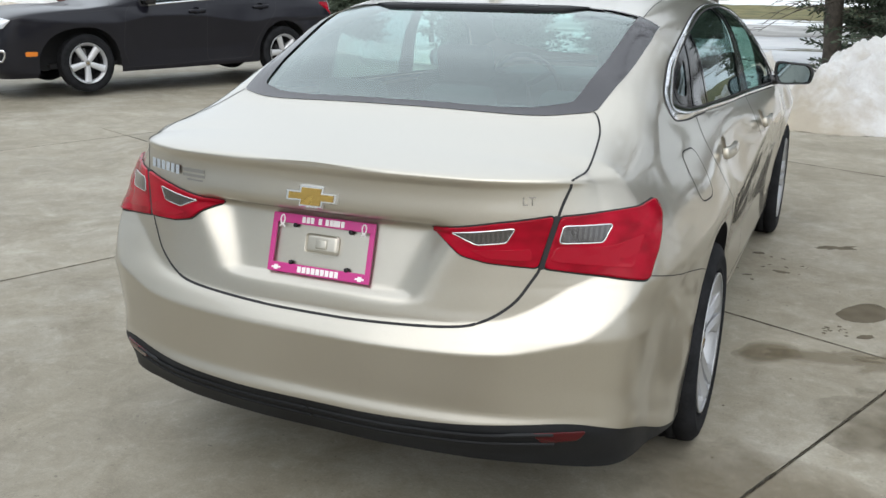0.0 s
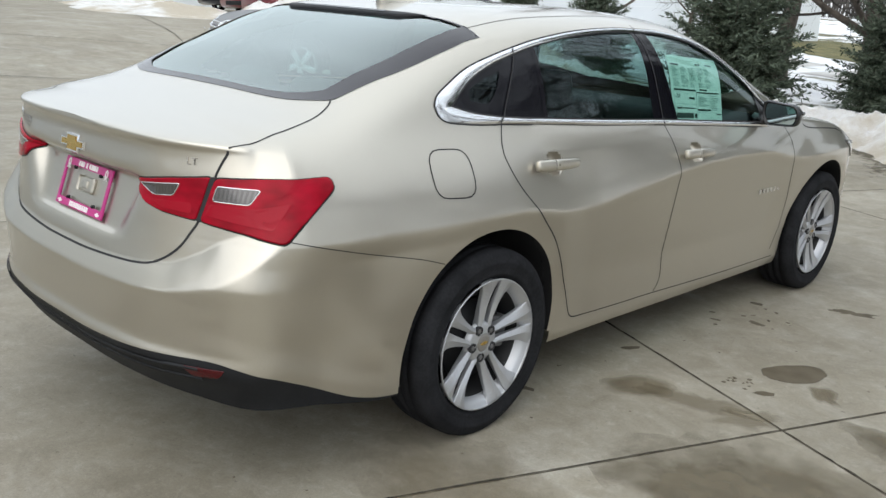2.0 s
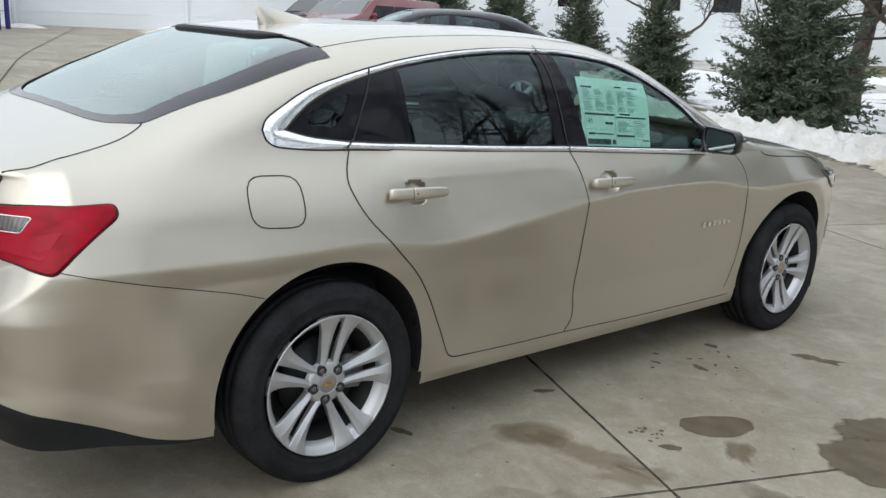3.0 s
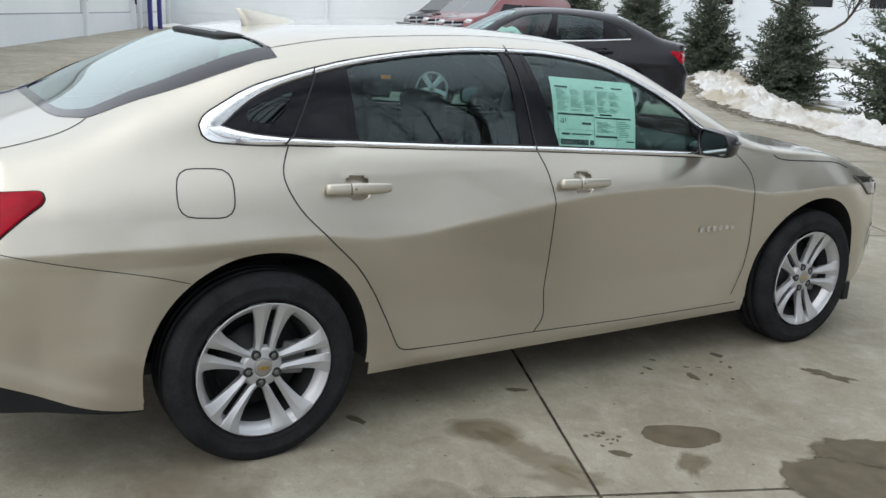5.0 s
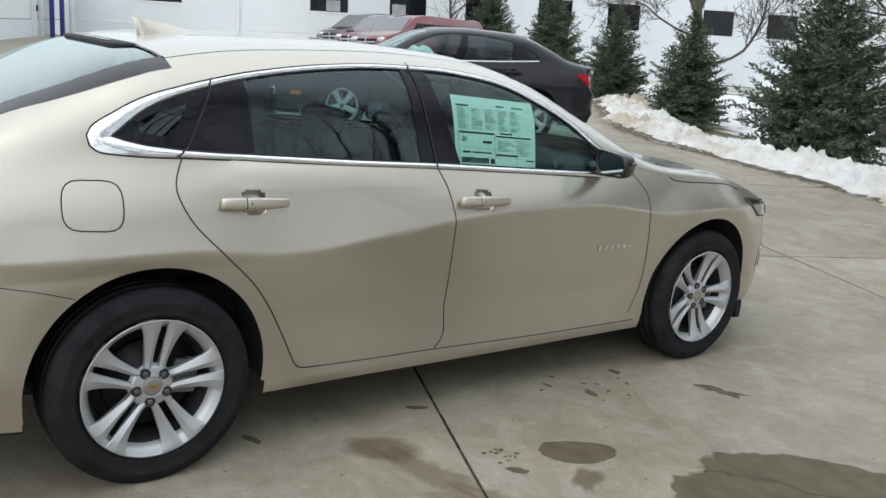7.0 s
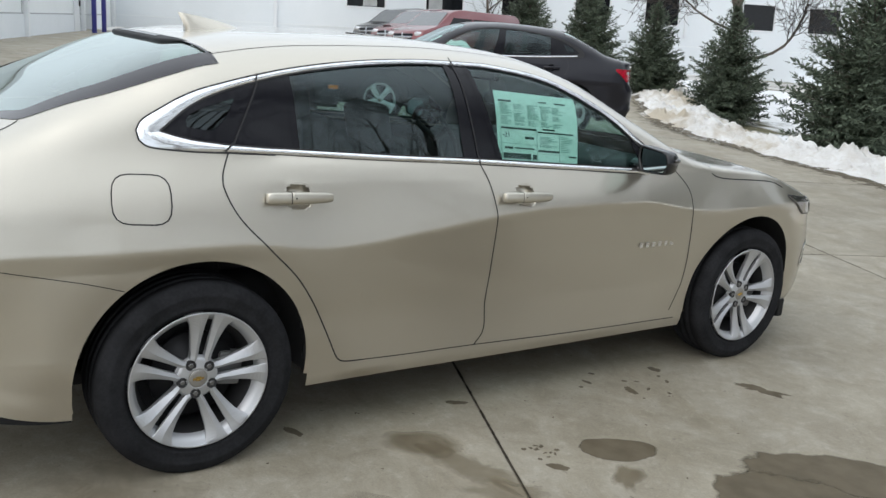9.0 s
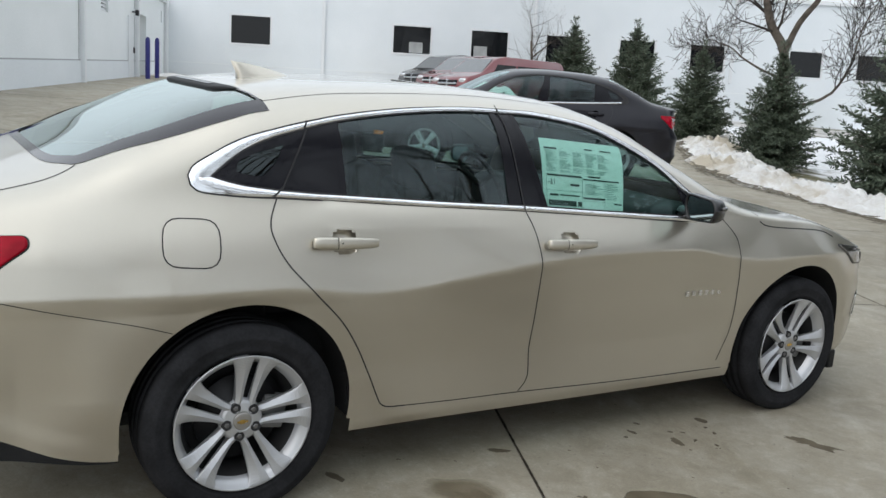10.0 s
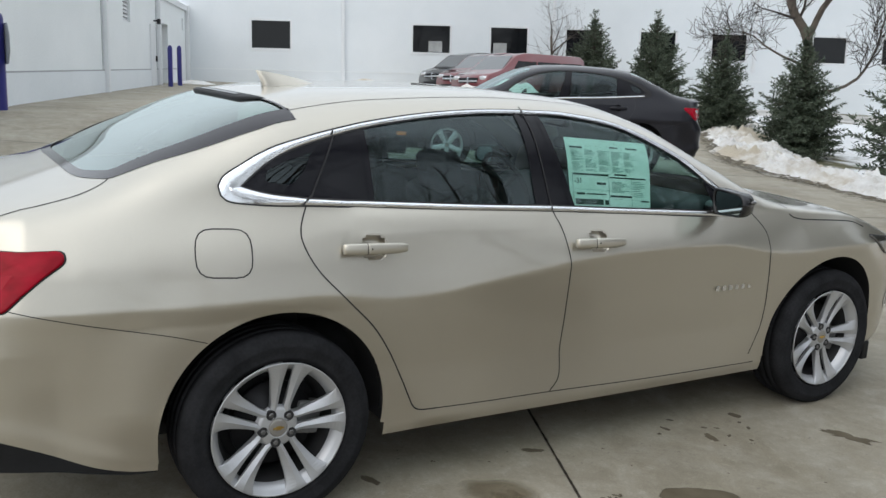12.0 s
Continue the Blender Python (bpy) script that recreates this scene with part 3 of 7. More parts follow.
def cup_oval(hy, hz, k=1.0):
    arcs = np.linspace(0, 2 * math.pi, 41)[:-1]
    sq = lambda c: math.copysign(abs(c) ** 0.75, c)
    return [(hy + 0.004 + 0.046 * k * sq(math.cos(a)), hz + 0.002 + 0.041 * k * sq(math.sin(a))) for a in arcs]


cups = (~upper) & (x > 0.6) & (inside(cup_oval(*HANDLES["r"], 1.03), y, z) | inside(cup_oval(*HANDLES["f"], 1.03), y, z))
door_zone &= ~cups
door_r = door_zone & (y > seam_r(z)) & (y < seam_m(z))
door_f = door_zone & (y >= seam_m(z)) & (y < seam_f(z))
lid_top = upper & (y < -0.2) & (x < np.interp(y, [-1.1, -0.9, -0.82, -0.7, -0.58, -0.51, -0.47], [0.645, 0.648, 0.661, 0.65, 0.629, 0.603, 0.57])) & ~back_glass & (y < np.interp(x, [0, 0.3, 0.5, 0.62], [-0.567, -0.563, -0.53, -0.46]))
lid_face = (~upper) & (y < -0.8) & (x < np.interp(z, [b for a, b in LID], [a for a, b in LID])) & (z > np.interp(x, [a for a, b in LID], [b for a, b in LID]))
lid = lid_top | lid_face
bumper = (~upper) & (y < -0.3) & ~lid & ~valance & ~arch & (z < np.interp(y, [-0.85, -0.25], [0.80, 0.655]))
rest = ~(arch | dlo | back_glass | screen | valance | door_r | door_f | lid | bumper | cups)

hang("body", skin_piece("body", rest, PAINT, both=True), sedan)
hang("trunk_lid", skin_piece("trunk_lid", lid, PAINT, both=True), sedan)
hang("rear_bumper", skin_piece("rear_bumper", bumper, PAINT, both=True), sedan)
hang("valance", skin_piece("valance", valance, BLACK_PLASTIC, both=True), sedan, None, "black textured plastic lower bumper")
doors = {}
for side in (1, -1):
    doors["r", side] = hang("rear_door", skin_piece("rear_door", door_r, PAINT, side), sedan)
    doors["f", side] = hang("front_door", skin_piece("front_door", door_f, PAINT, side), sedan)

# inner lining, so that the cabin is closed and dark
hang("cabin_lining", skin_piece("cabin_lining", (~upper) & (z > 0.30) & (y > -0.75) & (y < 2.9) & ~arch, INTERIOR, both=True, inset=0.05), sedan)
hang("headliner", skin_piece("headliner", upper & ~dlo & ~back_glass & ~screen & (y > -0.45) & (y < 2.1), LINER, both=True, inset=0.022), sedan)

# seams between the panels
def seams(name, lines, view, width=0.0052, parent=sedan):
    for l in lines:
        vf = strip(smooth_line(l), view, width, 0.0007)
        for g in (vf, flip(vf)):
            hang(name, mesh_from(name, *g, GAP), parent)


seams("door_seam", [SEAM_REAR, SEAM_MID, SEAM_FRONT], "side")
seams("sill_seam", [SILL], "side", 0.004)
seams("bumper_seam", [[(-0.83, 0.803), (-0.55, 0.732), (-0.367, 0.690), (-0.258, 0.657)]], "side", 0.0028)
seams("trunk_seam", [LID], "rear", 0.0075)
seams("trunk_seam", [[(0.6455, -0.894), (0.652, -0.880), (0.662, -0.83), (0.661, -0.78), (0.650, -0.70), (0.629, -0.58), (0.603, -0.510), (0.586, -0.490)]], "top", 0.0055)
seams("hood_seam", [[(2.474, 0.948), (2.50, 0.932), (2.56, 0.921), (2.656, 0.914), (2.80, 0.905), (2.929, 0.892), (3.02, 0.862)]], "side", 0.006)
seams("hood_seam", [[(0.846, 2.474), (0.80, 2.455), (0.745, 2.442), (0.70, 2.436)]], "top", 0.006)
seams("roof_seam", [[(0.575, 0.10), (0.56, 0.5), (0.55, 1.0), (0.555, 1.4), (0.575, 1.62)]], "top", 0.0032)

# fuel flap on the right flank only
flap = hang("fuel_flap", mesh_from("fuel_flap", *patch(FUEL, "side", 0.0006, -0.003), PAINT), sedan)
hang("flap_gap", mesh_from("flap_gap", *strip(FUEL, "side", 0.0046, 0.0009, closed=True), GAP), flap)

# window band: panes, pillars, bright trim
QUARTER_CLEAR = rounded([(-0.030, 1.132), (-0.022, 1.186), (0.050, 1.220), (0.182, 1.258), (0.134, 1.165), (0.080, 1.114)], 0.03)
def pane_mask(a, b):
    lo, hi = a(z), b(z)
    return dlo & (y > lo) & (y <= hi)
lineq = lambda *p: pchip([(q[1], q[0]) for q in p])
L0 = lambda zz: np.full_like(zz, -9.0)
L1 = lineq((0.105, 1.0), (0.140, 1.08), (0.248, 1.30), (0.27, 1.4))
L2 = lineq((0.368, 1.0), (0.364, 1.06), (0.350, 1.32), (0.345, 1.4))
L3 = lineq((1.075, 1.0), (1.068, 1.03), (1.030, 1.37), (1.025, 1.4))
L4 = lineq((1.13, 1.0), (1.125, 1.03), (1.063, 1.38), (1.06, 1.4))
L5 = lineq((1.24, 0.98), (1.23, 1.02), (1.124, 1.37), (1.12, 1.4))
L6 = lineq((2.03, 0.9), (2.013, 0.985), (1.96, 1.093), (1.9, 1.4))
L9 = lambda zz: np.full_like(zz, 9.0)
for s in (1, -1):
    for name, a, b, mat_, owner in (("rear_pillar", L1, L2, GLOSS_BLACK, doors["r", s]), ("rear_window", L2, L3, CARGLASS, doors["r", s]),
                                    ("pillar", L3, L4, GLOSS_BLACK, doors["r", s]), ("pillar", L4, L5, GLOSS_BLACK, doors["f", s]), ("front_window", L5, L6, FRONTGLASS, doors["f", s]),
                                    ("mirror_triangle", L6, L9, GLOSS_BLACK, doors["f", s])):
        hang(name, skin_piece(name, pane_mask(a, b), mat_, s, inset=0.004 if mat_ in (CARGLASS, FRONTGLASS) else 0.001), owner)
    quarter = pane_mask(L0, L1)
    clear_zone = inside(QUARTER_CLEAR, y, z)
    hang("quarter_band", skin_piece("quarter_band", quarter & ~clear_zone, GLOSS_BLACK, s, inset=0.001), sedan, None, "black band round the rear quarter pane")
    hang("quarter_pane", skin_piece("quarter_pane", quarter & clear_zone, QUARTERGLASS, s, inset=0.003), sedan)
    rim_line = strip(QUARTER_CLEAR, "side", 0.030, 0.0004, closed=True)
    hang("pane_edge", mesh_from("pane_edge", *(rim_line if s > 0 else flip(rim_line)), GLOSS_BLACK), sedan)
trim_line = smooth_line(DLO, 0.01, True)
tw = np.interp(trim_line[:, 0], [-0.13, -0.06, 0.0, 0.12, 0.3], [0.060, 0.044, 0.034, 0.022, 0.018])
tw = np.where((trim_line[:, 0] > 1.2) & (trim_line[:, 1] > np.interp(trim_line[:, 0], [1.2, 2.1], [1.2, 1.0])), 0.020, tw)
trim = strip(trim_line, "side", tw, 0.002, 0.006, True, 5)
rub = strip(trim_line, "side", tw + 0.012, 0.0012, 0.0, True, 3)
split_ = [strip(smooth_line(l), "side", 0.006, 0.009) for l in ([(0.10, 1.06), (0.138, 1.095)], [(0.236, 1.290), (0.247, 1.314)], [(1.062, 1.368), (1.060, 1.396)], [(1.125, 1.01), (1.123, 1.040)])]
for g in (lambda q: q, flip):
    hang("window_seal", mesh_from("window_seal", *g(rub), GAP), sedan)
    w = hang("window_trim", mesh_from("window_trim", *g(trim), CHROME), sedan, None, "bright chrome window surround")
    for q in split_:
        hang("trim_gap", mesh_from("trim_gap", *g(q), GAP), w)
    for l in ([(0.138, 1.088), (0.246, 1.296)], [(1.124, 1.03), (1.063, 1.376)]):
        hang("door_gap", mesh_from("door_gap", *g(strip(smooth_line(l), "side", 0.006, 0.0025)), GAP), w)
    for ln, z0, z1 in ((L2, 1.07, 1.318), (L3, 1.032, 1.374), (L5, 1.022, 1.37), (L6, 0.975, 1.10), (L1, 1.09, 1.29)):
        edge_line = [(float(ln(np.array([zz]))[0]), zz) for zz in np.linspace(z0, z1, 14)]
        hang("pane_edge", mesh_from("pane_edge", *g(strip(edge_line, "side", 0.022, 0.0006)), GLOSS_BLACK), w)

# rear window with its black ceramic border
hang("rear_screen", skin_piece("rear_screen", back_glass, REARGLASS, both=True, inset=0.004), sedan)
edge = smooth_line(BACK_GLASS, 0.012)
c0 = np.array([0.0, -0.25])
inner = []
for p in edge:
    inner.append(p + (c0 - p) * np.array([0.105, float(np.interp(p[1], [-0.6, -0.4, 0.0, 0.07], [0.075, 0.06, 0.045, 0.012]))]))
vb, fb = [], []
for p, q in zip(edge, inner):
    for t in (0, 0.33, 0.66, 1):
        loc, nor = on_skin((max(0.0005, (p + (q - p) * t)[0]), (p + (q - p) * t)[1]), "top")
        vb.append(loc + nor * 0.0012)
for i in range(len(edge) - 1):
    for k in range(3):
        fb.append((i * 4 + k, i * 4 + k + 1, i * 4 + 5 + k, i * 4 + 4 + k))
GLOSS_BLACK.node_tree.nodes["Principled BSDF"].inputs["Specular IOR Level"].default_value = 0.3
CERAMIC = plain("black_ceramic_band", (0.022, 0.020, 0.025), 0.06, 0, 0.25)
for g in ((vb, fb), flip((vb, fb))):
    hang("screen_border", mesh_from("screen_border", *g, CERAMIC), sedan)
seal_line = smooth_line(BACK_GLASS, 0.01)
seal = strip(seal_line, "top", np.interp(seal_line[:, 1], [0.0, 0.07], [0.018, 0.007]), 0.0014)
for g in (seal, flip(seal)):
    hang("screen_seal", mesh_from("screen_seal", *g, CERAMIC), sedan)
hang("windscreen", skin_piece("windscreen", screen, FRONTGLASS, both=True, inset=0.004), sedan)

# black stop lamp housing under the trailing edge of the roof
vs, fs = [], []
for i in range(33):
    sx = -0.40 + 0.80 * i / 32
    taper = min(1.0, (1 - abs(sx) / 0.401) / 0.2)
    edge_y = 0.076 + 0.12 * max(0.0, abs(sx) - 0.26)
    for back, lift in ((0.014, -0.004), (0.008, 0.003), (-0.006, 0.006), (-0.040, 0.008), (-0.050, 0.006), (-0.052, -0.004)):
        loc, nor = on_skin((abs(sx) + 0.001, edge_y + back * (taper if back < 0 else 1)), "top")
        lift = lift * (0.35 + 0.65 * taper)
        vs.append((sx, loc.y + nor.y * lift, loc.z + nor.z * lift))
for i in range(32):
    for k in range(5):
        fs.append((i * 6 + k, (i + 1) * 6 + k, (i + 1) * 6 + k + 1, i * 6 + k + 1))
lamp = hang("stop_lamp", mesh_from("stop_lamp", vs, fs, BLACK_PLASTIC), sedan, None, "black stop lamp housing at the roof edge")
vs = []
for i in range(21):
    sx = -0.235 + 0.47 * i / 20
    for back in (-0.016, -0.034):
        loc, nor = on_skin((abs(sx) + 0.001, 0.076 + back), "top")
        vs.append((sx, loc.y + nor.y * 0.0098, loc.z + nor.z * 0.0098))
hang("lens", mesh_from("lens", vs, [(2 * i, 2 * i + 2, 2 * i + 3, 2 * i + 1) for i in range(20)], GLOSS_BLACK), lamp, None, "dark unlit stop lamp lens")

# shark-fin aerial
vs, fs = [], []
for i in range(13):
    t = i / 12
    yy, hh = 0.230 + 0.225 * t, 0.068 * (1 - t) ** 0.85 + 0.002
    base_z = on_skin((0.001, yy), "top")[0].z - 0.004
    wide = 0.036 * math.sin(math.pi * min(1, 0.12 + 0.8 * (1 - t) ** 0.7)) ** 0.6 + 0.004
    lean = -0.03 * (1 - t) ** 3
    for k in range(9):
        a = math.pi * k / 8
        s = math.sin(a)
        vs.append((wide * math.cos(a) * (1 - 0.82 * s ** 1.5), yy + lean * s ** 2, base_z + hh * s))
for i in range(12):
    for k in range(8):
        fs.append((i * 9 + k, i * 9 + k + 1, (i + 1) * 9 + k + 1, (i + 1) * 9 + k))
fs.append(tuple(range(8, -1, -1)))
hang("aerial", mesh_from("aerial", vs, fs, PAINT), sedan, None, "body-coloured shark-fin roof aerial")

# ---- tail lamps, badges, plate, handles, mirrors ----
m, nt, p = node_mat("red_lens")
setp(p, base=(0.34, 0.002, 0.006), rough=0.16, coat=0.08, coat_rough=0.02, spec=0.12)
nt.links.new(ramp(nt, noise_at(nt, 9.0, 2.0, 0.5, "Object", (1, 1, 2.0)), (0.22, 0.002, 0.010), (0.36, 0.003, 0.018)), p.inputs["Base Color"])
RED_LENS = m
m, nt, p = node_mat("dark_red_lens")
setp(p, base=(0.055, 0.001, 0.003), rough=0.15, coat=0.3, coat_rough=0.02, spec=0.25)
RED_DEEP = m
m, nt, p = node_mat("bright_red_lens")
setp(p, base=(0.315, 0.0025, 0.015), rough=0.18, coat=0.2, coat_rough=0.02, spec=0.15)
RED_BRIGHT = m
m, nt, p = node_mat("clear_lens")
setp(p, base=(0.42, 0.40, 0.40), rough=0.16, metal=0.75, coat=1.0)
wv = nt.nodes.new("ShaderNodeTexWave")
wv.inputs["Scale"].default_value = 28
tcn = nt.nodes.new("ShaderNodeTexCoord")
nt.links.new(tcn.outputs["Object"], wv.inputs["Vector"])
nt.links.new(ramp(nt, wv.outputs[0], (0.085, 0.08, 0.078), (0.135, 0.128, 0.125)), p.inputs["Base Color"])
CLEAR = m

PLAN_Y = lambda x: float(np.interp(x, [p[0] for p in PLAN[:6]], [p[1] for p in PLAN[:6]]))
LAMP_OUT = rounded([(-0.051, 0.952), (0.10, 0.958), (0.244, 0.960), (0.262, 0.930), (0.168, 0.792), (-0.093, 0.828)], 0.014)
LAMP_IN = rounded([(-0.338, 0.912), (-0.20, 0.936), (-0.063, 0.954), (-0.104, 0.829), (-0.222, 0.839), (-0.282, 0.853)], 0.012)
CLEAR_OUT = rounded([(-0.043, 0.931), (0.083, 0.928), (0.055, 0.888), (-0.054, 0.889)], 0.010)
CLEAR_IN = rounded([(-0.298, 0.908), (-0.157, 0.926), (-0.178, 0.890), (-0.245, 0.882)], 0.008)
CORE_OUT = rounded([(-0.062, 0.880), (0.070, 0.878), (0.170, 0.900), (0.130, 0.822), (-0.078, 0.846)], 0.012)
CORE_IN = rounded([(-0.262, 0.868), (-0.120, 0.876), (-0.118, 0.846), (-0.222, 0.850)], 0.01)
for g in (lambda q: q, flip):
    for name, outline, clear, core in (("tail_lamp", LAMP_OUT, CLEAR_OUT, CORE_OUT), ("lid_lamp", LAMP_IN, CLEAR_IN, CORE_IN)):
        lamp = hang(name, mesh_from(name, *g(patch(outline, "quarter", 0.009, -0.006)), RED_LENS), sedan, None, "glossy red tail lamp lens")
        hang("lamp_gap", mesh_from("lamp_gap", *g(strip(outline, "quarter", 0.008, 0.0012, closed=True)), GAP), lamp)
        hang("bezel", mesh_from("bezel", *g(strip(clear, "quarter", 0.0030, 0.0095, 0.0010, True, 5)), CHROME), lamp)
        hang("reversing_lens", mesh_from("reversing_lens", *g(patch(clear, "quarter", 0.0100, 0.008)), CLEAR), lamp, None, "clear ribbed reversing lamp")
        hang("inner_lens", mesh_from("inner_lens", *g(patch(core, "quarter", 0.0096, 0.0088)), RED_BRIGHT), lamp)
    hang("lamp_divide", mesh_from("lamp_divide", *g(patch(rounded([(-0.064, 0.955), (-0.049, 0.955), (-0.091, 0.824), (-0.104, 0.826)], 0.003), "quarter", 0.0065, -0.002)), GAP), sedan)
    # low reflectors in the valance
    refl = rounded([(0.610, 0.416), (0.735, 0.421), (0.716, 0.396), (0.632, 0.386)], 0.008)
    hang("reflector", mesh_from("reflector", *g(patch(refl, "rear", 0.004, -0.002)), RED_DEEP), sedan, None, "dark red rear reflector")

# stepped ribs along the black lower bumper
for dz, wide in ((-0.028, 0.012), (-0.060, 0.010)):
    rib = [(x, float(Z_PAINT(np.array([PLAN_Y(x)]))[0]) + dz) for x in np.linspace(0.004, 0.66, 40)]
    vf = strip(rib, "rear", wide, 0.001, 0.006, False, 5)
    for g in (vf, flip(vf)):
        hang("valance_rib", mesh_from("valance_rib", *g, BLACK_PLASTIC), sedan)

# badge in the shape of a slanted cross, gold with chrome rim
def cross_outline(w, h, bar, thick):
    return [(-w, -bar - 0.12 * bar), (-thick, -bar), (-thick * 1.12, -h), (thick * 0.92, -h), (thick, -bar), (w * 0.96, -bar), (w, bar), (thick, bar), (thick * 1.12, h), (-thick * 0.92, h), (-thick, bar), (-w * 0.96, bar)]


def flat_badge(outline, depth):
    n = len(outline)
    v = [(a, 0, b) for a, b in outline] + [(a * 0.94, -depth, b * 0.9) for a, b in outline]
    f = [(i, (i + 1) % n, n + (i + 1) % n, n + i) for i in range(n)] + [tuple(range(n, 2 * n))]
    return v, [tuple(reversed(q)) for q in f]


loc, nor = on_skin((0.001, 0.962), "rear")
tilt = math.degrees(math.atan2(nor.z, -nor.y))
mb = pose(0, loc.y - 0.001, 0.962, -tilt, 0, 0)
badge = hang("badge", mesh_from("badge", *flat_badge(cross_outline(0.080, 0.030, 0.0135, 0.036), 0.006), CHROME, False), sedan, mb, "chrome-rimmed gold cross badge")
hang("badge_face", mesh_from("badge_face", *flat_badge(cross_outline(0.072, 0.0245, 0.009, 0.030), 0.0085), GOLD, False), badge)


def on_rear(me, x, z, parent, name, label="", off=0.0015, roll=0):
    loc, nor = on_skin((abs(x), z), "rear")
    nor = Vector((nor.x * (1 if x >= 0 else -1), nor.y, nor.z))
    loc = Vector((x, loc.y, loc.z))
    zax, xax = nor, Vector((0, 0, 1)).cross(nor).normalized()
    yax = zax.cross(xax)
    mm = Matrix((xax, yax, zax)).transposed().to_4x4()
    mm.translation = loc + nor * off
    return hang(name, me, parent, mm @ pose(0, 0, 0, 0, 0, roll), label)


# darker than the chrome, so that the letters stand out from the paint
BADGE_METAL = plain("worn_badge_metal", (0.36, 0.34, 0.31), 0.22, 1.0)
on_rear(lettering("LT", 0.030, BADGE_METAL, 0.002, 1.1), 0.560, 0.990, sedan, "badge_letters", "chrome trim-level letters")
# model name and dealer mark: plain bars
def bars(specs, depth=0.002):
    bm = bmesh.new()
    for cx, cy, w, h in specs:
        bm_box(w, h, depth, (cx, cy, 0), 0, bm)
    me = bpy.data.meshes.new("bars")
    bm.to_mesh(me)
    bm.free()
    return me


me = bars([(-0.068 + 0.027 * i, 0, 0.019, 0.026) for i in range(6)])
me.materials.append(CHROME)
on_rear(me, -0.52, 0.985, sedan, "name_badge", "chrome model name badge")
me = bars([(-0.02, 0.014, 0.085, 0.010), (-0.02, 0.0, 0.085, 0.008), (-0.015, -0.012, 0.06, 0.005)], 0.0008)
me.materials.append(plain("grey_decal", (0.25, 0.24, 0.22), 0.4, 0.5))
on_rear(me, -0.375, 0.975, sedan, "dealer_decal", "small grey dealer decal")

# number plate frame in the recess, no plate: bare embossed panel with latch square
loc, nor = on_skin((0.05, 0.817), "rear")
PY = loc.y
plate_m = pose(0.004, PY - 0.010, 0.818, -math.degrees(math.atan2(nor.z, -nor.y)), 0, 0)
frame_bm = bmesh.new()
for w, h, cx, cz in ((0.312, 0.026, 0, 0.0665), (0.312, 0.026, 0, -0.0665), (0.015, 0.112, -0.1485, 0), (0.015, 0.112, 0.1485, 0)):
    bm_box(w, 0.007, h, (cx, 0, cz), 0.0025, frame_bm)
plate_frame = part("plate_frame", frame_bm, MAGENTA, sedan, "magenta dealer number-plate frame with white ribbons", plate_m)
for cz, starts, w, h in ((0.0665, (-0.064, -0.0505, -0.0375, -0.0135, 0.0075, 0.0205, 0.0315, 0.0415, 0.0545), 0.0098, 0.0165), (-0.0665, [-0.0605 + 0.0142 * i for i in range(9)], 0.0108, 0.0165)):
    for sx in starts:
        part("print_bar", bm_box(w, 0.0012, h, (sx + w / 2, -0.0042, cz)), WHITE_INK, plate_frame)
for sx in (-1, 1):
    r1 = tube([(sx * 0.1245 - 0.009, -0.0045, 0.042)] + [(sx * 0.1245 + 0.0062 * math.sin(a), -0.0045, 0.062 + 0.012 * math.cos(a)) for a in np.linspace(2.6, -2.6, 15)] + [(sx * 0.1245 + 0.009, -0.0045, 0.042)], 0.0022, 5)
    hang("ribbon", mesh_from("ribbon", *r1, WHITE_INK), plate_frame)
    hang("cross_mark", mesh_from("cross_mark", *flat_badge(cross_outline(0.014, 0.0065, 0.0025, 0.006), 0.001), WHITE_INK, False), plate_frame, pose(sx * 0.128, -0.0036, -0.068))
    for sz in (0.050, -0.050):
        v, f = ring_mesh([(0, -0.006), (0.004, -0.006), (0.0062, -0.004), (0.0065, 0.004)], 12)
        hang("screw", mesh_from("screw", v, f, STEEL), plate_frame, pose(sx * 0.085, 0, sz, 0, 0, 90))
bm = bm_box(0.100, 0.008, 0.052, (0, 0.0, 0), 0.012, None, 3)
panel = part("latch_panel", bm, PAINT, sedan, "", plate_m @ pose(0, 0.006, 0.008), True)
part("latch_boss", bm_box(0.034, 0.010, 0.026, (0, -0.003, 0), 0.004), PAINT, panel, "", None, True)

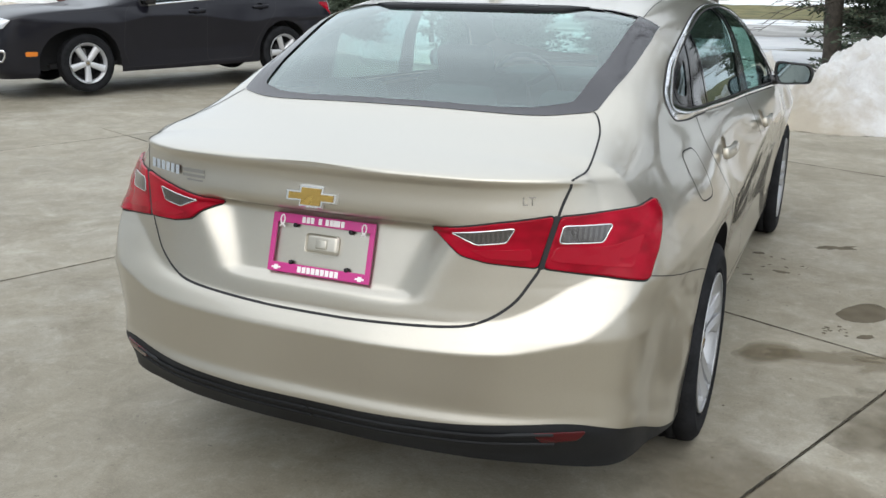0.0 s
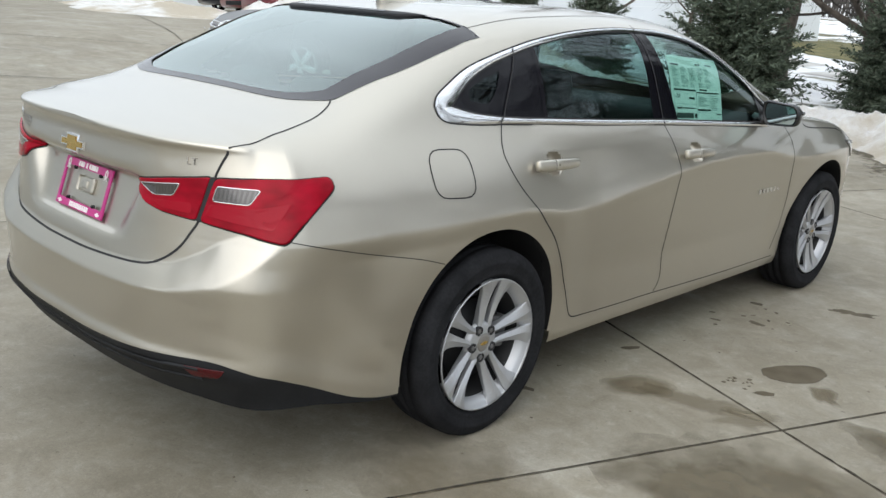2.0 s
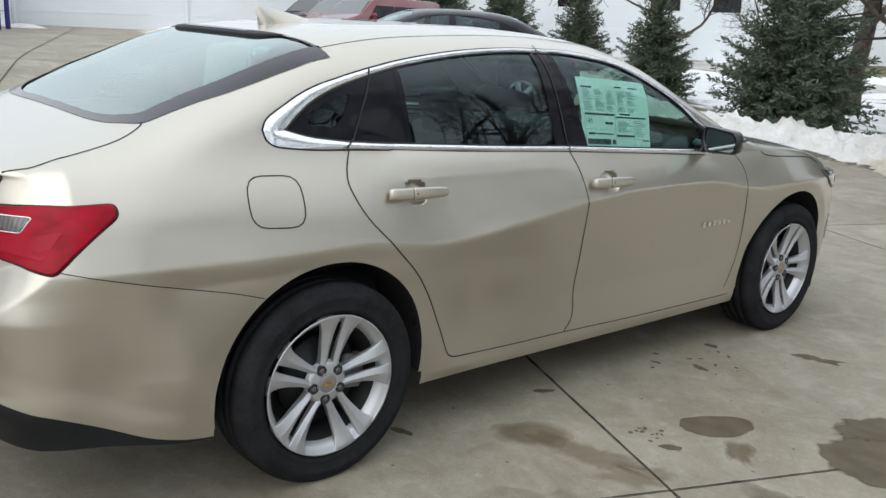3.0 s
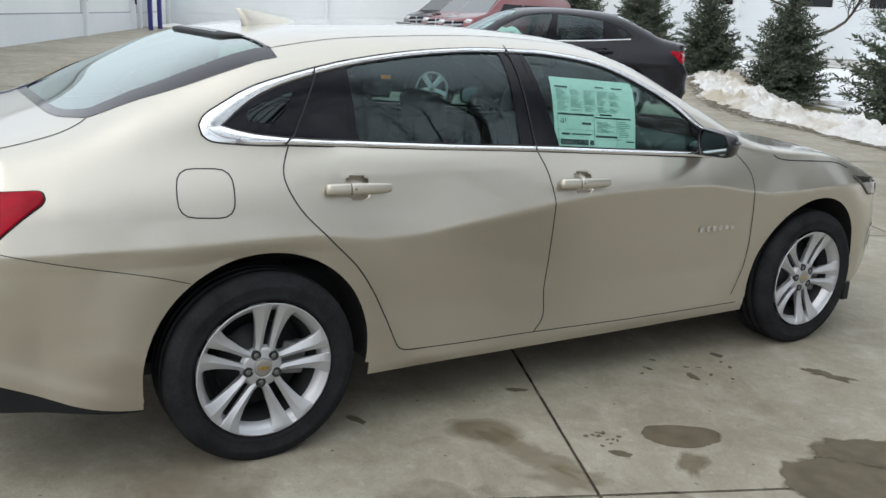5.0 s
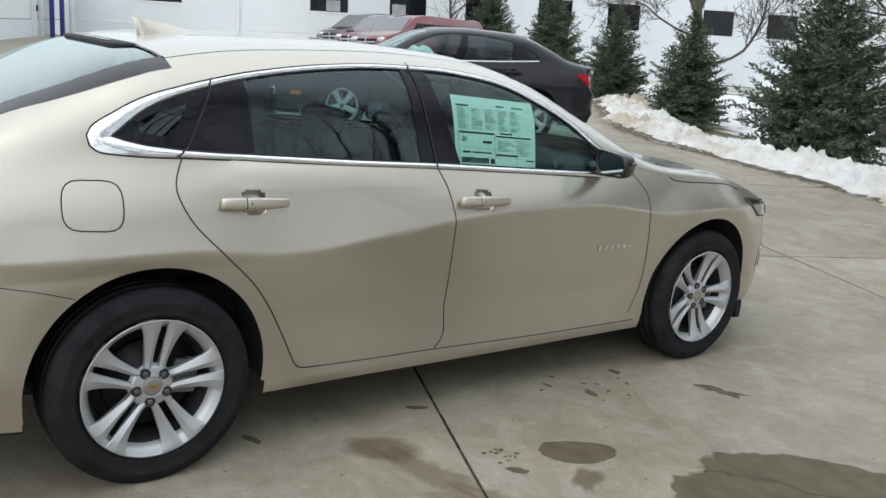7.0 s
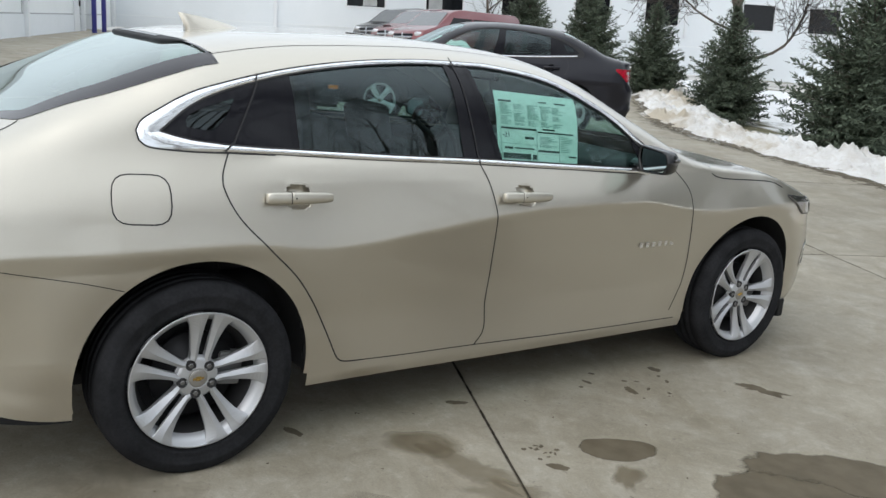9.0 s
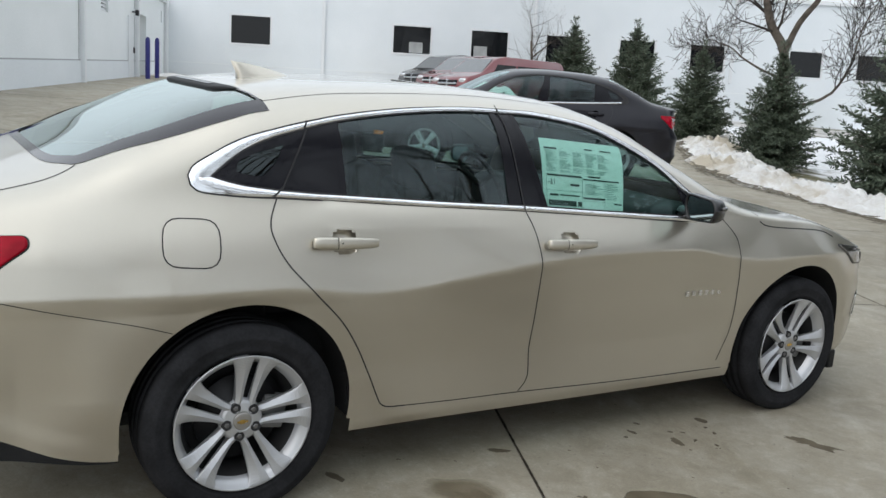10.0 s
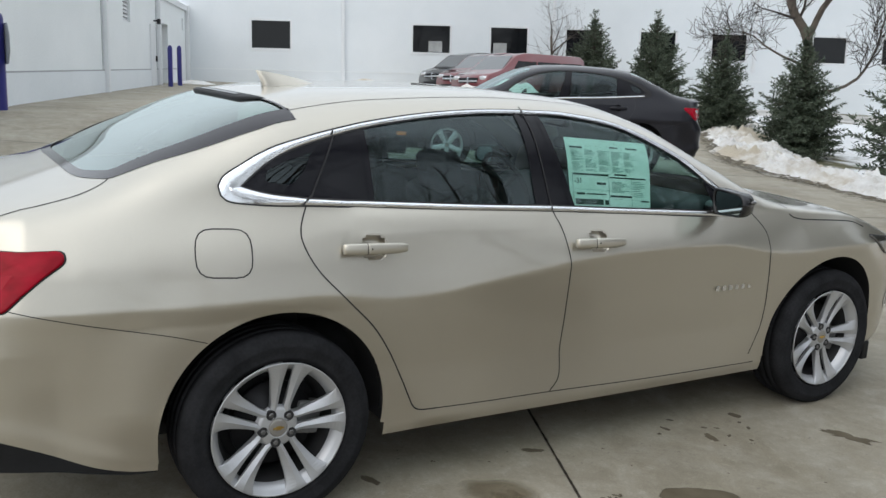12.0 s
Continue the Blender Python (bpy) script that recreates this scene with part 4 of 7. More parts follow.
# door handles: a grip with a fixed end cap, bridging a scooped cup
def handle_piece(y0, y1, round0, round1):
    """A stretch of the handle bar along y; round0 and round1 say how blunt its ends are."""
    n, stations = 14, 15
    verts, faces = [], []
    for i in range(stations):
        t = 0.5 - 0.5 * math.cos(math.pi * i / (stations - 1))
        yy = y0 + (y1 - y0) * t
        e0, e1 = min(1.0, (yy - y0) / round0 + 0.25), min(1.0, (y1 - yy) / round1 + 0.25)
        end = math.sqrt(max(0.02, 1 - (1 - e0) ** 2)) * math.sqrt(max(0.02, 1 - (1 - e1) ** 2))
        along = (yy + 0.122) / 0.244
        hh = (0.0205 - 0.0040 * max(0.0, along - 0.55) / 0.45) * (0.35 + 0.65 * end)
        tt = 0.0125 * (0.30 + 0.70 * end)
        out = 0.017 + 0.013 * math.sin(math.pi * min(1, max(0, along))) ** 0.8
        for k in range(n):
            a = 2 * math.pi * k / n
            ca, sa = math.cos(a), math.sin(a)
            verts.append((out + tt * math.copysign(abs(ca) ** 0.65, ca), yy, hh * math.copysign(abs(sa) ** 0.65, sa)))
    for i in range(stations - 1):
        for k in range(n):
            j = (k + 1) % n
            faces.append((i * n + k, (i + 1) * n + k, (i + 1) * n + j, i * n + j))
    faces += [tuple(range(n)), tuple(range(len(verts) - 1, len(verts) - n - 1, -1))]
    return verts, faces


for side in (1, -1):
    for key, tip in (("r", 1.6), ("f", 1.4)):
        hy, hz = HANDLES[key]
        loc, nor = on_skin((hy, hz), "side")
        owner = doors[key, side]
        mh = pose(side * (loc.x + 0.003), hy, hz, -tip, -side * 8, 0) @ Matrix.Diagonal((side, 1, 1, 1))
        h = hang("handle", mesh_from("handle", *handle_piece(-0.0390, 0.122, 0.001, 0.05), PAINT), owner, mh)
        hang("handle_cap", mesh_from("handle_cap", *handle_piece(-0.122, -0.0408, 0.018, 0.001), PAINT), h)
        hang("handle_joint", mesh_from("handle_joint", *handle_piece(-0.0408, -0.0390, 0.0002, 0.0002), GAP), h)
        part("lock_slot", bm_box(0.003, 0.016, 0.006, (0.0405, -0.020, 0.0), 0.001), BLACK_PLASTIC, h)
        cup = patch(cup_oval(hy, hz, 1.20), "side", 0.0007, 0.0002, (1, 0.975, 0.94, 0.89, 0.80, 0.66, 0.3))
        sink = (0.0, 0.0, 0.0, 0.010, 0.030, 0.044, 0.050, 0.050)
        cup = ([(v[0] - sink[min(7, q // 40)], v[1], v[2]) for q, v in enumerate(cup[0])], cup[1])
        hang("handle_cup", mesh_from("handle_cup", *(cup if side > 0 else flip(cup)), PAINT), owner, None, "scooped recess behind the handle")

# wing mirrors
def blob(sx, sy, sz, power=2.6, nu=20, nv=14):
    verts, faces = [], []
    sg = lambda c, e: math.copysign(abs(c) ** e, c)
    for i in range(nv + 1):
        b = -math.pi / 2 + math.pi * i / nv
        for j in range(nu):
            a = 2 * math.pi * j / nu
            verts.append((sx * sg(math.cos(b), 2 / power) * sg(math.cos(a), 2 / power), sy * sg(math.cos(b), 2 / power) * sg(math.sin(a), 2 / power), sz * sg(math.sin(b), 2 / power)))
    for i in range(nv):
        for j in range(nu):
            k = (j + 1) % nu
            faces.append((i * nu + j, i * nu + k, (i + 1) * nu + k, (i + 1) * nu + j))
    return verts, faces


MIRROR = plain("mirror_glass", (0.22, 0.27, 0.28), 0.02, 1.0)
MIRROR_FACE = rounded([(0.866, 1.090), (1.030, 1.080), (1.056, 1.042), (1.042, 0.982), (0.888, 0.972), (0.862, 1.030)], 0.022, 0.012)


def mirror_shell():
    """The housing, lofted forwards from its open rear rim."""
    c = np.array([0.955, 1.030])
    verts, faces = [], []
    n = len(MIRROR_FACE)
    stations = ((1.954, 0.86, 0), (1.948, 0.93, 0), (1.951, 0.985, 0), (1.968, 1.01, 0), (2.001, 0.99, -0.004), (2.033, 0.90, -0.010), (2.058, 0.74, -0.016), (2.074, 0.50, -0.020), (2.080, 0.22, -0.022))
    for yy, f, sx in stations:
        for p in MIRROR_FACE:
            q = c + (p - c) * f
            verts.append((q[0] + sx, yy + 0.10 * (q[0] - 0.955) * -0.5, q[1]))
    for i in range(len(stations) - 1):
        for k in range(n):
            j = (k + 1) % n
            faces.append((i * n + k, (i + 1) * n + k, (i + 1) * n + j, i * n + j))
    faces.append(tuple(range(len(verts) - n, len(verts))))
    return verts, faces


for side in (1, -1):
    g = (lambda q: q) if side > 0 else flip
    shell = hang("mirror_housing", mesh_from("mirror_housing", *g(mirror_shell()), MIRROR_BLACK), doors["f", side], None, "gloss black door mirror")
    pane = [(0.955 + (p[0] - 0.955) * 0.81, 1.9570 - 0.05 * (p[0] - 0.955) * 0.81, 1.030 + (p[1] - 1.030) * 0.81) for p in MIRROR_FACE]
    hang("mirror_pane", mesh_from("mirror_pane", *g((pane, [tuple(range(len(pane)))])), MIRROR, False), shell)
    lens = tube([(0.985, 2.058, 1.040), (1.015, 2.046, 1.042), (1.040, 2.018, 1.044), (1.055, 1.985, 1.046)], [0.006, 0.009, 0.010, 0.006], 8)
    hang("mirror_lamp", mesh_from("mirror_lamp", *g(lens), CLEAR), shell, None, "slim clear turn lamp")
    arm = tube([(0.90, 1.985, 0.998), (0.862, 1.99, 0.992), (0.815, 2.0, 0.990)], [0.022, 0.026, 0.034], 12)
    hang("mirror_arm", mesh_from("mirror_arm", *g(arm), MIRROR_BLACK), shell)

# model name on the front doors: plain raised bars
for side in (1, -1):
    me = bars([(-0.10 + 0.04 * i, 0, 0.021, 0.022) for i in range(6)], 0.003)
    me.materials.append(CHROME)
    loc, nor = on_skin((2.126, 0.634), "side")
    hang("door_badge", me, doors["f", side], pose(side * (loc.x + 0.002), 2.126, 0.634, 90, 0, 90 * side), "chrome model name badge")

# ---- wheels: tyre, rim, five split spokes, bolts, brake disc ----
def tyre():
    w, ro, ri = 0.114, 0.340, 0.232
    prof = [(ri, -0.085), (ri + 0.012, -0.098), (0.262, -0.110), (0.292, -w), (0.315, -0.108), (0.333, -0.094), (ro - 0.002, -0.078)]
    for gx in (-0.045, 0.0, 0.045):
        prof += [(ro, gx - 0.006), (ro - 0.008, gx - 0.004), (ro - 0.008, gx + 0.004), (ro, gx + 0.006)]
    prof += [(ro - 0.002, 0.080), (0.334, 0.094), (0.318, 0.108), (0.302, 0.1130), (0.2985, 0.1150), (0.292, w), (0.275, 0.1105), (0.262, 0.108), (0.258, 0.1095), (0.252, 0.1075), (ri + 0.012, 0.098), (ri, 0.085)]
    return ring_mesh([(r, a * 0.93) for r, a in prof], 72)


def rim():
    prof = [(0.203, 0.058), (0.209, 0.071), (0.2165, 0.082), (0.2240, 0.089), (0.2335, 0.094), (0.2385, 0.0985), (0.2375, 0.1030), (0.2335, 0.1022)]
    return ring_mesh(prof, 72)


def spoke_pair(a0):
    """Two blades with a slot between them: each leaves the hub beside a bolt, narrows to a waist and flares into the rim; a ridge splits it into two facets."""
    pieces = []
    u, v = (math.cos(a0), math.sin(a0)), (-math.sin(a0), math.cos(a0))
    slot_edge = pchip([(0.036, 0.016), (0.060, 0.0145), (0.075, 0.0120), (0.12, 0.0125), (0.18, 0.0120), (0.236, 0.0095)])
    far_edge = pchip([(0.036, 0.030), (0.055, 0.036), (0.080, 0.0370), (0.11, 0.0430), (0.15, 0.0525), (0.180, 0.0620), (0.200, 0.0725), (0.215, 0.0870), (0.226, 0.1030), (0.236, 0.1230)])
    height = pchip([(0.036, 0.0725), (0.065, 0.0745), (0.09, 0.0775), (0.14, 0.0850), (0.19, 0.0940), (0.222, 0.1000), (0.236, 0.1012)])
    stations = [0.036, 0.048, 0.060, 0.070, 0.080, 0.092, 0.106, 0.122, 0.140, 0.158, 0.174, 0.188, 0.200, 0.210, 0.218, 0.225, 0.231, 0.2355]
    for sgn in (-1, 1):
        verts, faces = [], []
        for r in stations:
            at = np.array([r])
            lo, hi, ax = float(slot_edge(at)[0]), float(far_edge(at)[0]), float(height(at)[0])
            t = (r - 0.036) / 0.20
            fold = 0.0095 * math.sin(math.pi * min(1.0, max(0.0, (t - 0.06) / 0.94))) ** 0.8
            wide = hi - lo
            ridge = lo + wide * (0.46 - 0.10 * t)
            deep = 0.034 - 0.018 * t
            prof = [(lo + 0.001, -deep), (lo, -0.0035 - 0.75 * fold), (lo + 0.0016, -0.0018 - 0.7 * fold), (ridge, 0.0), (hi - 0.004, -0.0012 - fold), (hi - 0.0012, -0.0030 - fold), (hi, -0.006 - fold), (hi - 0.001, -deep - fold * 0.5)]
            lift = math.sqrt(max(0.0, 0.2375 ** 2 - r * r))
            for lat, dx in prof:
                lat = min(lat, lift)
                verts.append((ax + dx, r * u[0] + sgn * lat * v[0], r * u[1] + sgn * lat * v[1]))
        m = 8
        for i in range(len(stations) - 1):
            for k in range(m - 1):
                q = (i * m + k, i * m + k + 1, (i + 1) * m + k + 1, (i + 1) * m + k)
                faces.append(q if sgn > 0 else q[::-1])
        pieces.append((verts, faces))
    # low web that ties the two blades at the hub
    verts, faces = [], []
    for i in range(5):
        r = 0.030 + 0.046 * i / 4
        for j in range(7):
            lat = 0.026 * (j - 3) / 3
            verts.append((0.0735 - 0.020 * (i / 4) ** 2, r * u[0] + lat * v[0], r * u[1] + lat * v[1]))
    for i in range(4):
        for j in range(6):
            faces.append((i * 7 + j, i * 7 + j + 1, (i + 1) * 7 + j + 1, (i + 1) * 7 + j))
    pieces.append((verts, faces))
    return join(*pieces)


TYRE_ME = mesh_from("tyre", *tyre(), RUBBER)
# barrel alloy darkened to near-black, the shade behind the spokes put into its colour
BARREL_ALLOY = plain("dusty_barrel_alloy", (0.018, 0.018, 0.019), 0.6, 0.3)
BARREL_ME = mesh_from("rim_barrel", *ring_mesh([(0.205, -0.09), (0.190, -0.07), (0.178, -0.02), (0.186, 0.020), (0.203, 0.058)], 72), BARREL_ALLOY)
RIM_ME = mesh_from("rim", *rim(), ALLOY)
SPOKES = [mesh_from("spoke", *spoke_pair(math.pi / 2 + 2 * math.pi * i / 5), ALLOY, False) for i in range(5)]
HUB_ME = mesh_from("hub", *ring_mesh([(0.0, 0.062), (0.030, 0.062), (0.032, 0.0765), (0.038, 0.0760), (0.046, 0.0735), (0.060, 0.0715), (0.070, 0.069), (0.076, 0.050)], 40), ALLOY)
CAP_GREY = plain("dull_cap_alloy", (0.30, 0.29, 0.275), 0.35, 0.6, 0.2)
CAP_ME = mesh_from("hub_cap", *ring_mesh([(0.0, 0.0795), (0.024, 0.0790), (0.031, 0.0772), (0.0335, 0.074), (0.0335, 0.06)], 32), CAP_GREY)
MARK_ME = mesh_from("cap_badge", *flat_badge(cross_outline(0.020, 0.0078, 0.0038, 0.0095), 0.002), GOLD, False)
NUT_ME = mesh_from("wheel_nut", *ring_mesh([(0.0, 0.0774), (0.0074, 0.0774), (0.0092, 0.0760), (0.0092, 0.05)], 6), plain("wheel_nut_steel", (0.20, 0.20, 0.205), 0.35, 0.9), False)
WELL_ME = mesh_from("nut_well", *ring_mesh([(0.0, 0.0752), (0.0150, 0.0752), (0.0166, 0.0768), (0.0174, 0.0768), (0.0184, 0.058)], 20), GAP)
DISC_ME = mesh_from("brake_disc", *ring_mesh([(0.05, 0.032), (0.07, 0.032), (0.075, 0.020), (0.148, 0.020), (0.148, -0.002), (0.05, -0.002)], 48), STEEL)
BACK_ME = mesh_from("wheel_shade", *ring_mesh([(0.0, -0.05), (0.20, -0.05)], 40), GAP)
CALIPER = bpy.data.meshes.new("caliper")
bm = bm_box(0.05, 0.09, 0.12, (0.01, 0.125, 0.02), 0.015)
bm.to_mesh(CALIPER)
bm.free()
CALIPER.materials.append(plain("grey_caliper", (0.18, 0.18, 0.18), 0.5, 0.4))


def add_wheel(parent, x, y, side, turn, radius=0.329, spokes=SPOKES):
    root = hang("wheel", TYRE_ME, parent, pose(x * side, y, radius - 0.006, 0, 0, 0 if side > 0 else 180) @ pose(0, 0, 0, turn, 0, 0) @ Matrix.Scale(radius / 0.333 if radius > 0.3295 else 1.0, 4), "black tyre on a silver five-spoke alloy wheel")
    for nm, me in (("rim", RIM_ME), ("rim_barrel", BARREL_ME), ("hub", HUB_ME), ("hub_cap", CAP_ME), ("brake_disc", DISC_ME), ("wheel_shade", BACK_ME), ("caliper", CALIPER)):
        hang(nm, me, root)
    hang("cap_badge", MARK_ME, root, pose(0.0780, 0, 0, -turn, 0, 0) @ pose(0, 0, 0, 0, 0, 90))
    for sp in spokes:
        hang("spoke", sp, root)
    for i in range(5):
        a = math.pi / 2 + math.pi / 5 + 2 * math.pi * i / 5
        mm = pose(0, 0.0535 * math.cos(a), 0.0535 * math.sin(a))
        hang("wheel_nut", NUT_ME, root, mm)
        hang("nut_well", WELL_ME, root, mm)
    return root


for wy, turn_r, wx in ((-0.013, -9.0, 0.803), (2.797, -22.0, 0.811)):
    for side in (1, -1):
        add_wheel(sedan, wx, wy, side, turn_r)
        # arch lip and dark liner
        arc = [(wy + ARCH_R * math.cos(a), WHEEL_Z + ARCH_R * math.sin(a)) for a in np.linspace(radians(-9), radians(189), 70)]
        vf = strip(arc, "side", 0.020, 0.0005, 0.0, False, 5)
        vf = vf if side > 0 else flip(vf)
        hang("arch_lip", mesh_from("arch_lip", *vf, PAINT), sedan)
        verts, faces = [], []
        for i, (ay, az) in enumerate(arc):
            lx = on_skin((ay, az), "side")[0].x
            k = (ARCH_R + 0.006) / ARCH_R
            cy_ = wy
            for xx, rr in ((lx - 0.002, 0.985), (lx - 0.012, 0.99), (lx - 0.03, k), (0.52, k)):
                verts.append((side * xx, cy_ + (ay - cy_) * rr, WHEEL_Z + (az - WHEEL_Z) * rr))
            if i:
                b = i * 4
                for q in range(3):
                    fq = (b - 4 + q, b + q, b + q + 1, b - 3 + q)
                    faces.append(fq if side > 0 else tuple(reversed(fq)))
        hang("arch_liner", mesh_from("arch_liner", verts, faces, GAP), sedan)
        inner_disc = [(side * 0.54, wy + 0.44 * math.cos(a), max(0.24, WHEEL_Z + 0.44 * math.sin(a))) for a in np.linspace(0, 2 * math.pi, 33)[:-1]]
        hang("arch_wall", mesh_from("arch_wall", inner_disc, [tuple(range(32))], GAP, False), sedan)

# floor pan, seats, dash, steering wheel
part("floor_pan", bm_box(1.30, 3.7, 0.05, (0, 1.25, 0.29), 0.01), GAP, sedan)


def seat(name, x, y, width, back, parent):
    base = part(name, bm_box(width, 0.50, 0.18, (x, y + 0.10, 0.50), 0.06, None, 4), SEAT, parent, "", None, True)
    part("backrest", bm_box(width, 0.16, 0.53, (0, 0, 0.265), 0.06, None, 4), SEAT, base, "", pose(x, y - 0.12, 0.55, 14 if back else 16, 0, 0), True)
    for hx in ((0,) if width < 0.7 else (-0.42, 0, 0.42)):
        part("headrest", bm_box(0.26, 0.10, 0.17, (0, 0, 0), 0.045, None, 4), SEAT, base, "", pose(x + hx, y - 0.28, 1.115 if width < 0.7 else 1.055, 12, 0, 0), True)


seat("front_seat", 0.37, 1.15, 0.52, True, sedan)
seat("front_seat", -0.37, 1.15, 0.52, True, sedan)
seat("rear_bench", 0, 0.22, 1.25, True, sedan)
part("parcel_shelf", bm_box(1.2, 0.45, 0.03, (0, -0.28, 1.065), 0.01), INTERIOR, sedan)
part("dashboard", bm_box(1.36, 0.55, 0.28, (0, 2.12, 0.84), 0.09, None, 4), INTERIOR, sedan, "", None, True)
sw = hang("steering_wheel", mesh_from("steering_wheel", *ring_mesh([(0.183 + 0.014 * math.cos(a), 0.014 * math.sin(a)) for a in np.linspace(0, 2 * math.pi, 9)[:-1]], 36, True), INTERIOR), sedan, pose(-0.37, 1.72, 0.93, 0, 0, -90) @ pose(0, 0, 0, 0, 25, 0))
for a in (0, 120, 240):
    hang("wheel_spoke", mesh_from("wheel_spoke", *tube([(0, 0, 0), (0, 0.18 * math.cos(radians(a + 30)), 0.18 * math.sin(radians(a + 30)))], 0.016, 6), INTERIOR), sw)
part("cabin_mirror", bm_box(0.24, 0.03, 0.065, (0, 1.72, 1.31), 0.012), GLOSS_BLACK, sedan)

# price sheet inside the right front window
sheet_o = [(1.232, 1.298), (1.664, 1.270), (1.640, 1.000), (1.230, 1.027)]
so = np.array(rounded(sheet_o, 0.006, 0.02))
v, fc = patch(so, "side", -0.012, -0.012)
sheet = hang("price_sheet", mesh_from("price_sheet", v, fc, PAPER), doors["f", 1], None, "pale green printed price sheet taped inside the window")


def on_sheet(u, w):
    """u to the right, w down, both 0 to 1."""
    a, b, c, d = [np.array(q) for q in sheet_o]
    return (a + (b - a) * u) * (1 - w) + (d + (c - d) * u) * w


def print_bar(u0, u1, w0, w1, material):
    n = max(1, int((u1 - u0) / 0.12))
    verts, faces = [], []
    for i in range(n + 1):
        for w in (w0, w1):
            loc, nor = on_skin(on_sheet(u0 + (u1 - u0) * i / n, w), "side")
            verts.append(loc + nor * -0.0105)
    for i in range(n):
        faces.append((i * 2, i * 2 + 1, i * 2 + 3, i * 2 + 2))
    return verts, [tuple(reversed(q)) for q in faces]


rng = random.Random(7)
GREY_INK = plain("grey_print", (0.22, 0.33, 0.30), 0.6)
bars_dark = [(0.04, 0.19, 0.125, 0.15), (0.52, 0.62, 0.10, 0.12), (0.72, 0.86, 0.10, 0.118), (0.55, 0.70, 0.50, 0.522), (0.05, 0.47, 0.515, 0.54), (0.49, 0.94, 0.545, 0.565), (0.49, 0.76, 0.815, 0.845),
             (0.06, 0.40, 0.885, 0.965), (0.88, 0.98, 0.88, 0.90), (0.42, 0.47, 0.89, 0.96), (0.33, 0.44, 0.635, 0.67), (0.08, 0.18, 0.795, 0.825), (0.20, 0.44, 0.80, 0.818), (0.06, 0.09, 0.63, 0.64)]
for k in bars_dark:
    hang("print_bar", mesh_from("print_bar", *print_bar(*k, DARK_INK), DARK_INK, False), sheet)
lines = []
for col in (0.05, 0.21, 0.37, 0.53, 0.68):
    for r in range(19):
        w = 0.17 + r * 0.0165
        if rng.random() < 0.85:
            lines.append(print_bar(col, col + rng.uniform(0.07, 0.14), w, w + 0.006, GREY_INK))
for r in range(9):
    lines.append(print_bar(0.51, rng.uniform(0.6, 0.74), 0.62 + r * 0.018, 0.627 + r * 0.018, GREY_INK))
    lines.append(print_bar(0.78, rng.uniform(0.85, 0.93), 0.60 + r * 0.027, 0.608 + r * 0.027, GREY_INK))
for u0, u1, w0, w1 in ((0.04, 0.48, 0.51, 0.513), (0.04, 0.48, 0.745, 0.749), (0.475, 0.48, 0.51, 0.975), (0.76, 0.765, 0.56, 0.97), (0.04, 0.045, 0.51, 0.975), (0.49, 0.94, 0.87, 0.873)):
    lines.append(print_bar(u0, u1, w0, w1, GREY_INK))
tagged(hang("fine_print", mesh_from("fine_print", *join(*lines), GREY_INK, False), sheet), kind="stuff")
loc, nor = on_skin(on_sheet(0.115, 0.635), "side")
hang("number", lettering("31", 0.030, DARK_INK, 0.0003), sheet, pose(loc.x - 0.0085, loc.y, loc.z, 90, 0, 90) @ pose(0, 0, 0, -19.5, 0, 0))

# front end: lamps, grille, fog lamp surrounds
HEAD = rounded([(1.385, 0.822), (1.25, 0.800), (0.80, 0.760), (0.62, 0.735), (0.62, 0.690), (0.90, 0.682), (1.24, 0.716)], 0.015)
FOG = rounded([(0.75, 0.50), (1.06, 0.525), (1.08, 0.40), (0.85, 0.37)], 0.02)
for g in (lambda q: q, flip):
    hl = hang("head_lamp", mesh_from("head_lamp", *g(patch(HEAD, "fq", 0.006, -0.004)), CLEAR), sedan, None, "clear swept-back head lamp")
    hang("lamp_gap", mesh_from("lamp_gap", *g(strip(HEAD, "fq", 0.010, 0.001, closed=True)), GAP), hl)
    hang("lamp_lens", mesh_from("lamp_lens", *g(patch(rounded([(1.14, 0.776), (0.84, 0.748), (0.68, 0.727), (0.72, 0.700), (1.10, 0.702)], 0.02), "fq", 0.0075, 0.006)), GLOSS_BLACK), hl)
    fg = hang("fog_lamp", mesh_from("fog_lamp", *g(patch(FOG, "fq", 0.002, 0.0)), BLACK_PLASTIC), sedan)
    hang("fog_trim", mesh_from("fog_trim", *g(strip(FOG, "fq", 0.016, 0.002, 0.005, True, 5)), CHROME), fg)
for side in (1, -1):
    part("air_deflector", bm_box(0.16, 0.05, 0.10, (side * 0.74, 3.27, 0.175), 0.01), BLACK_PLASTIC, sedan, "black plastic air deflector")
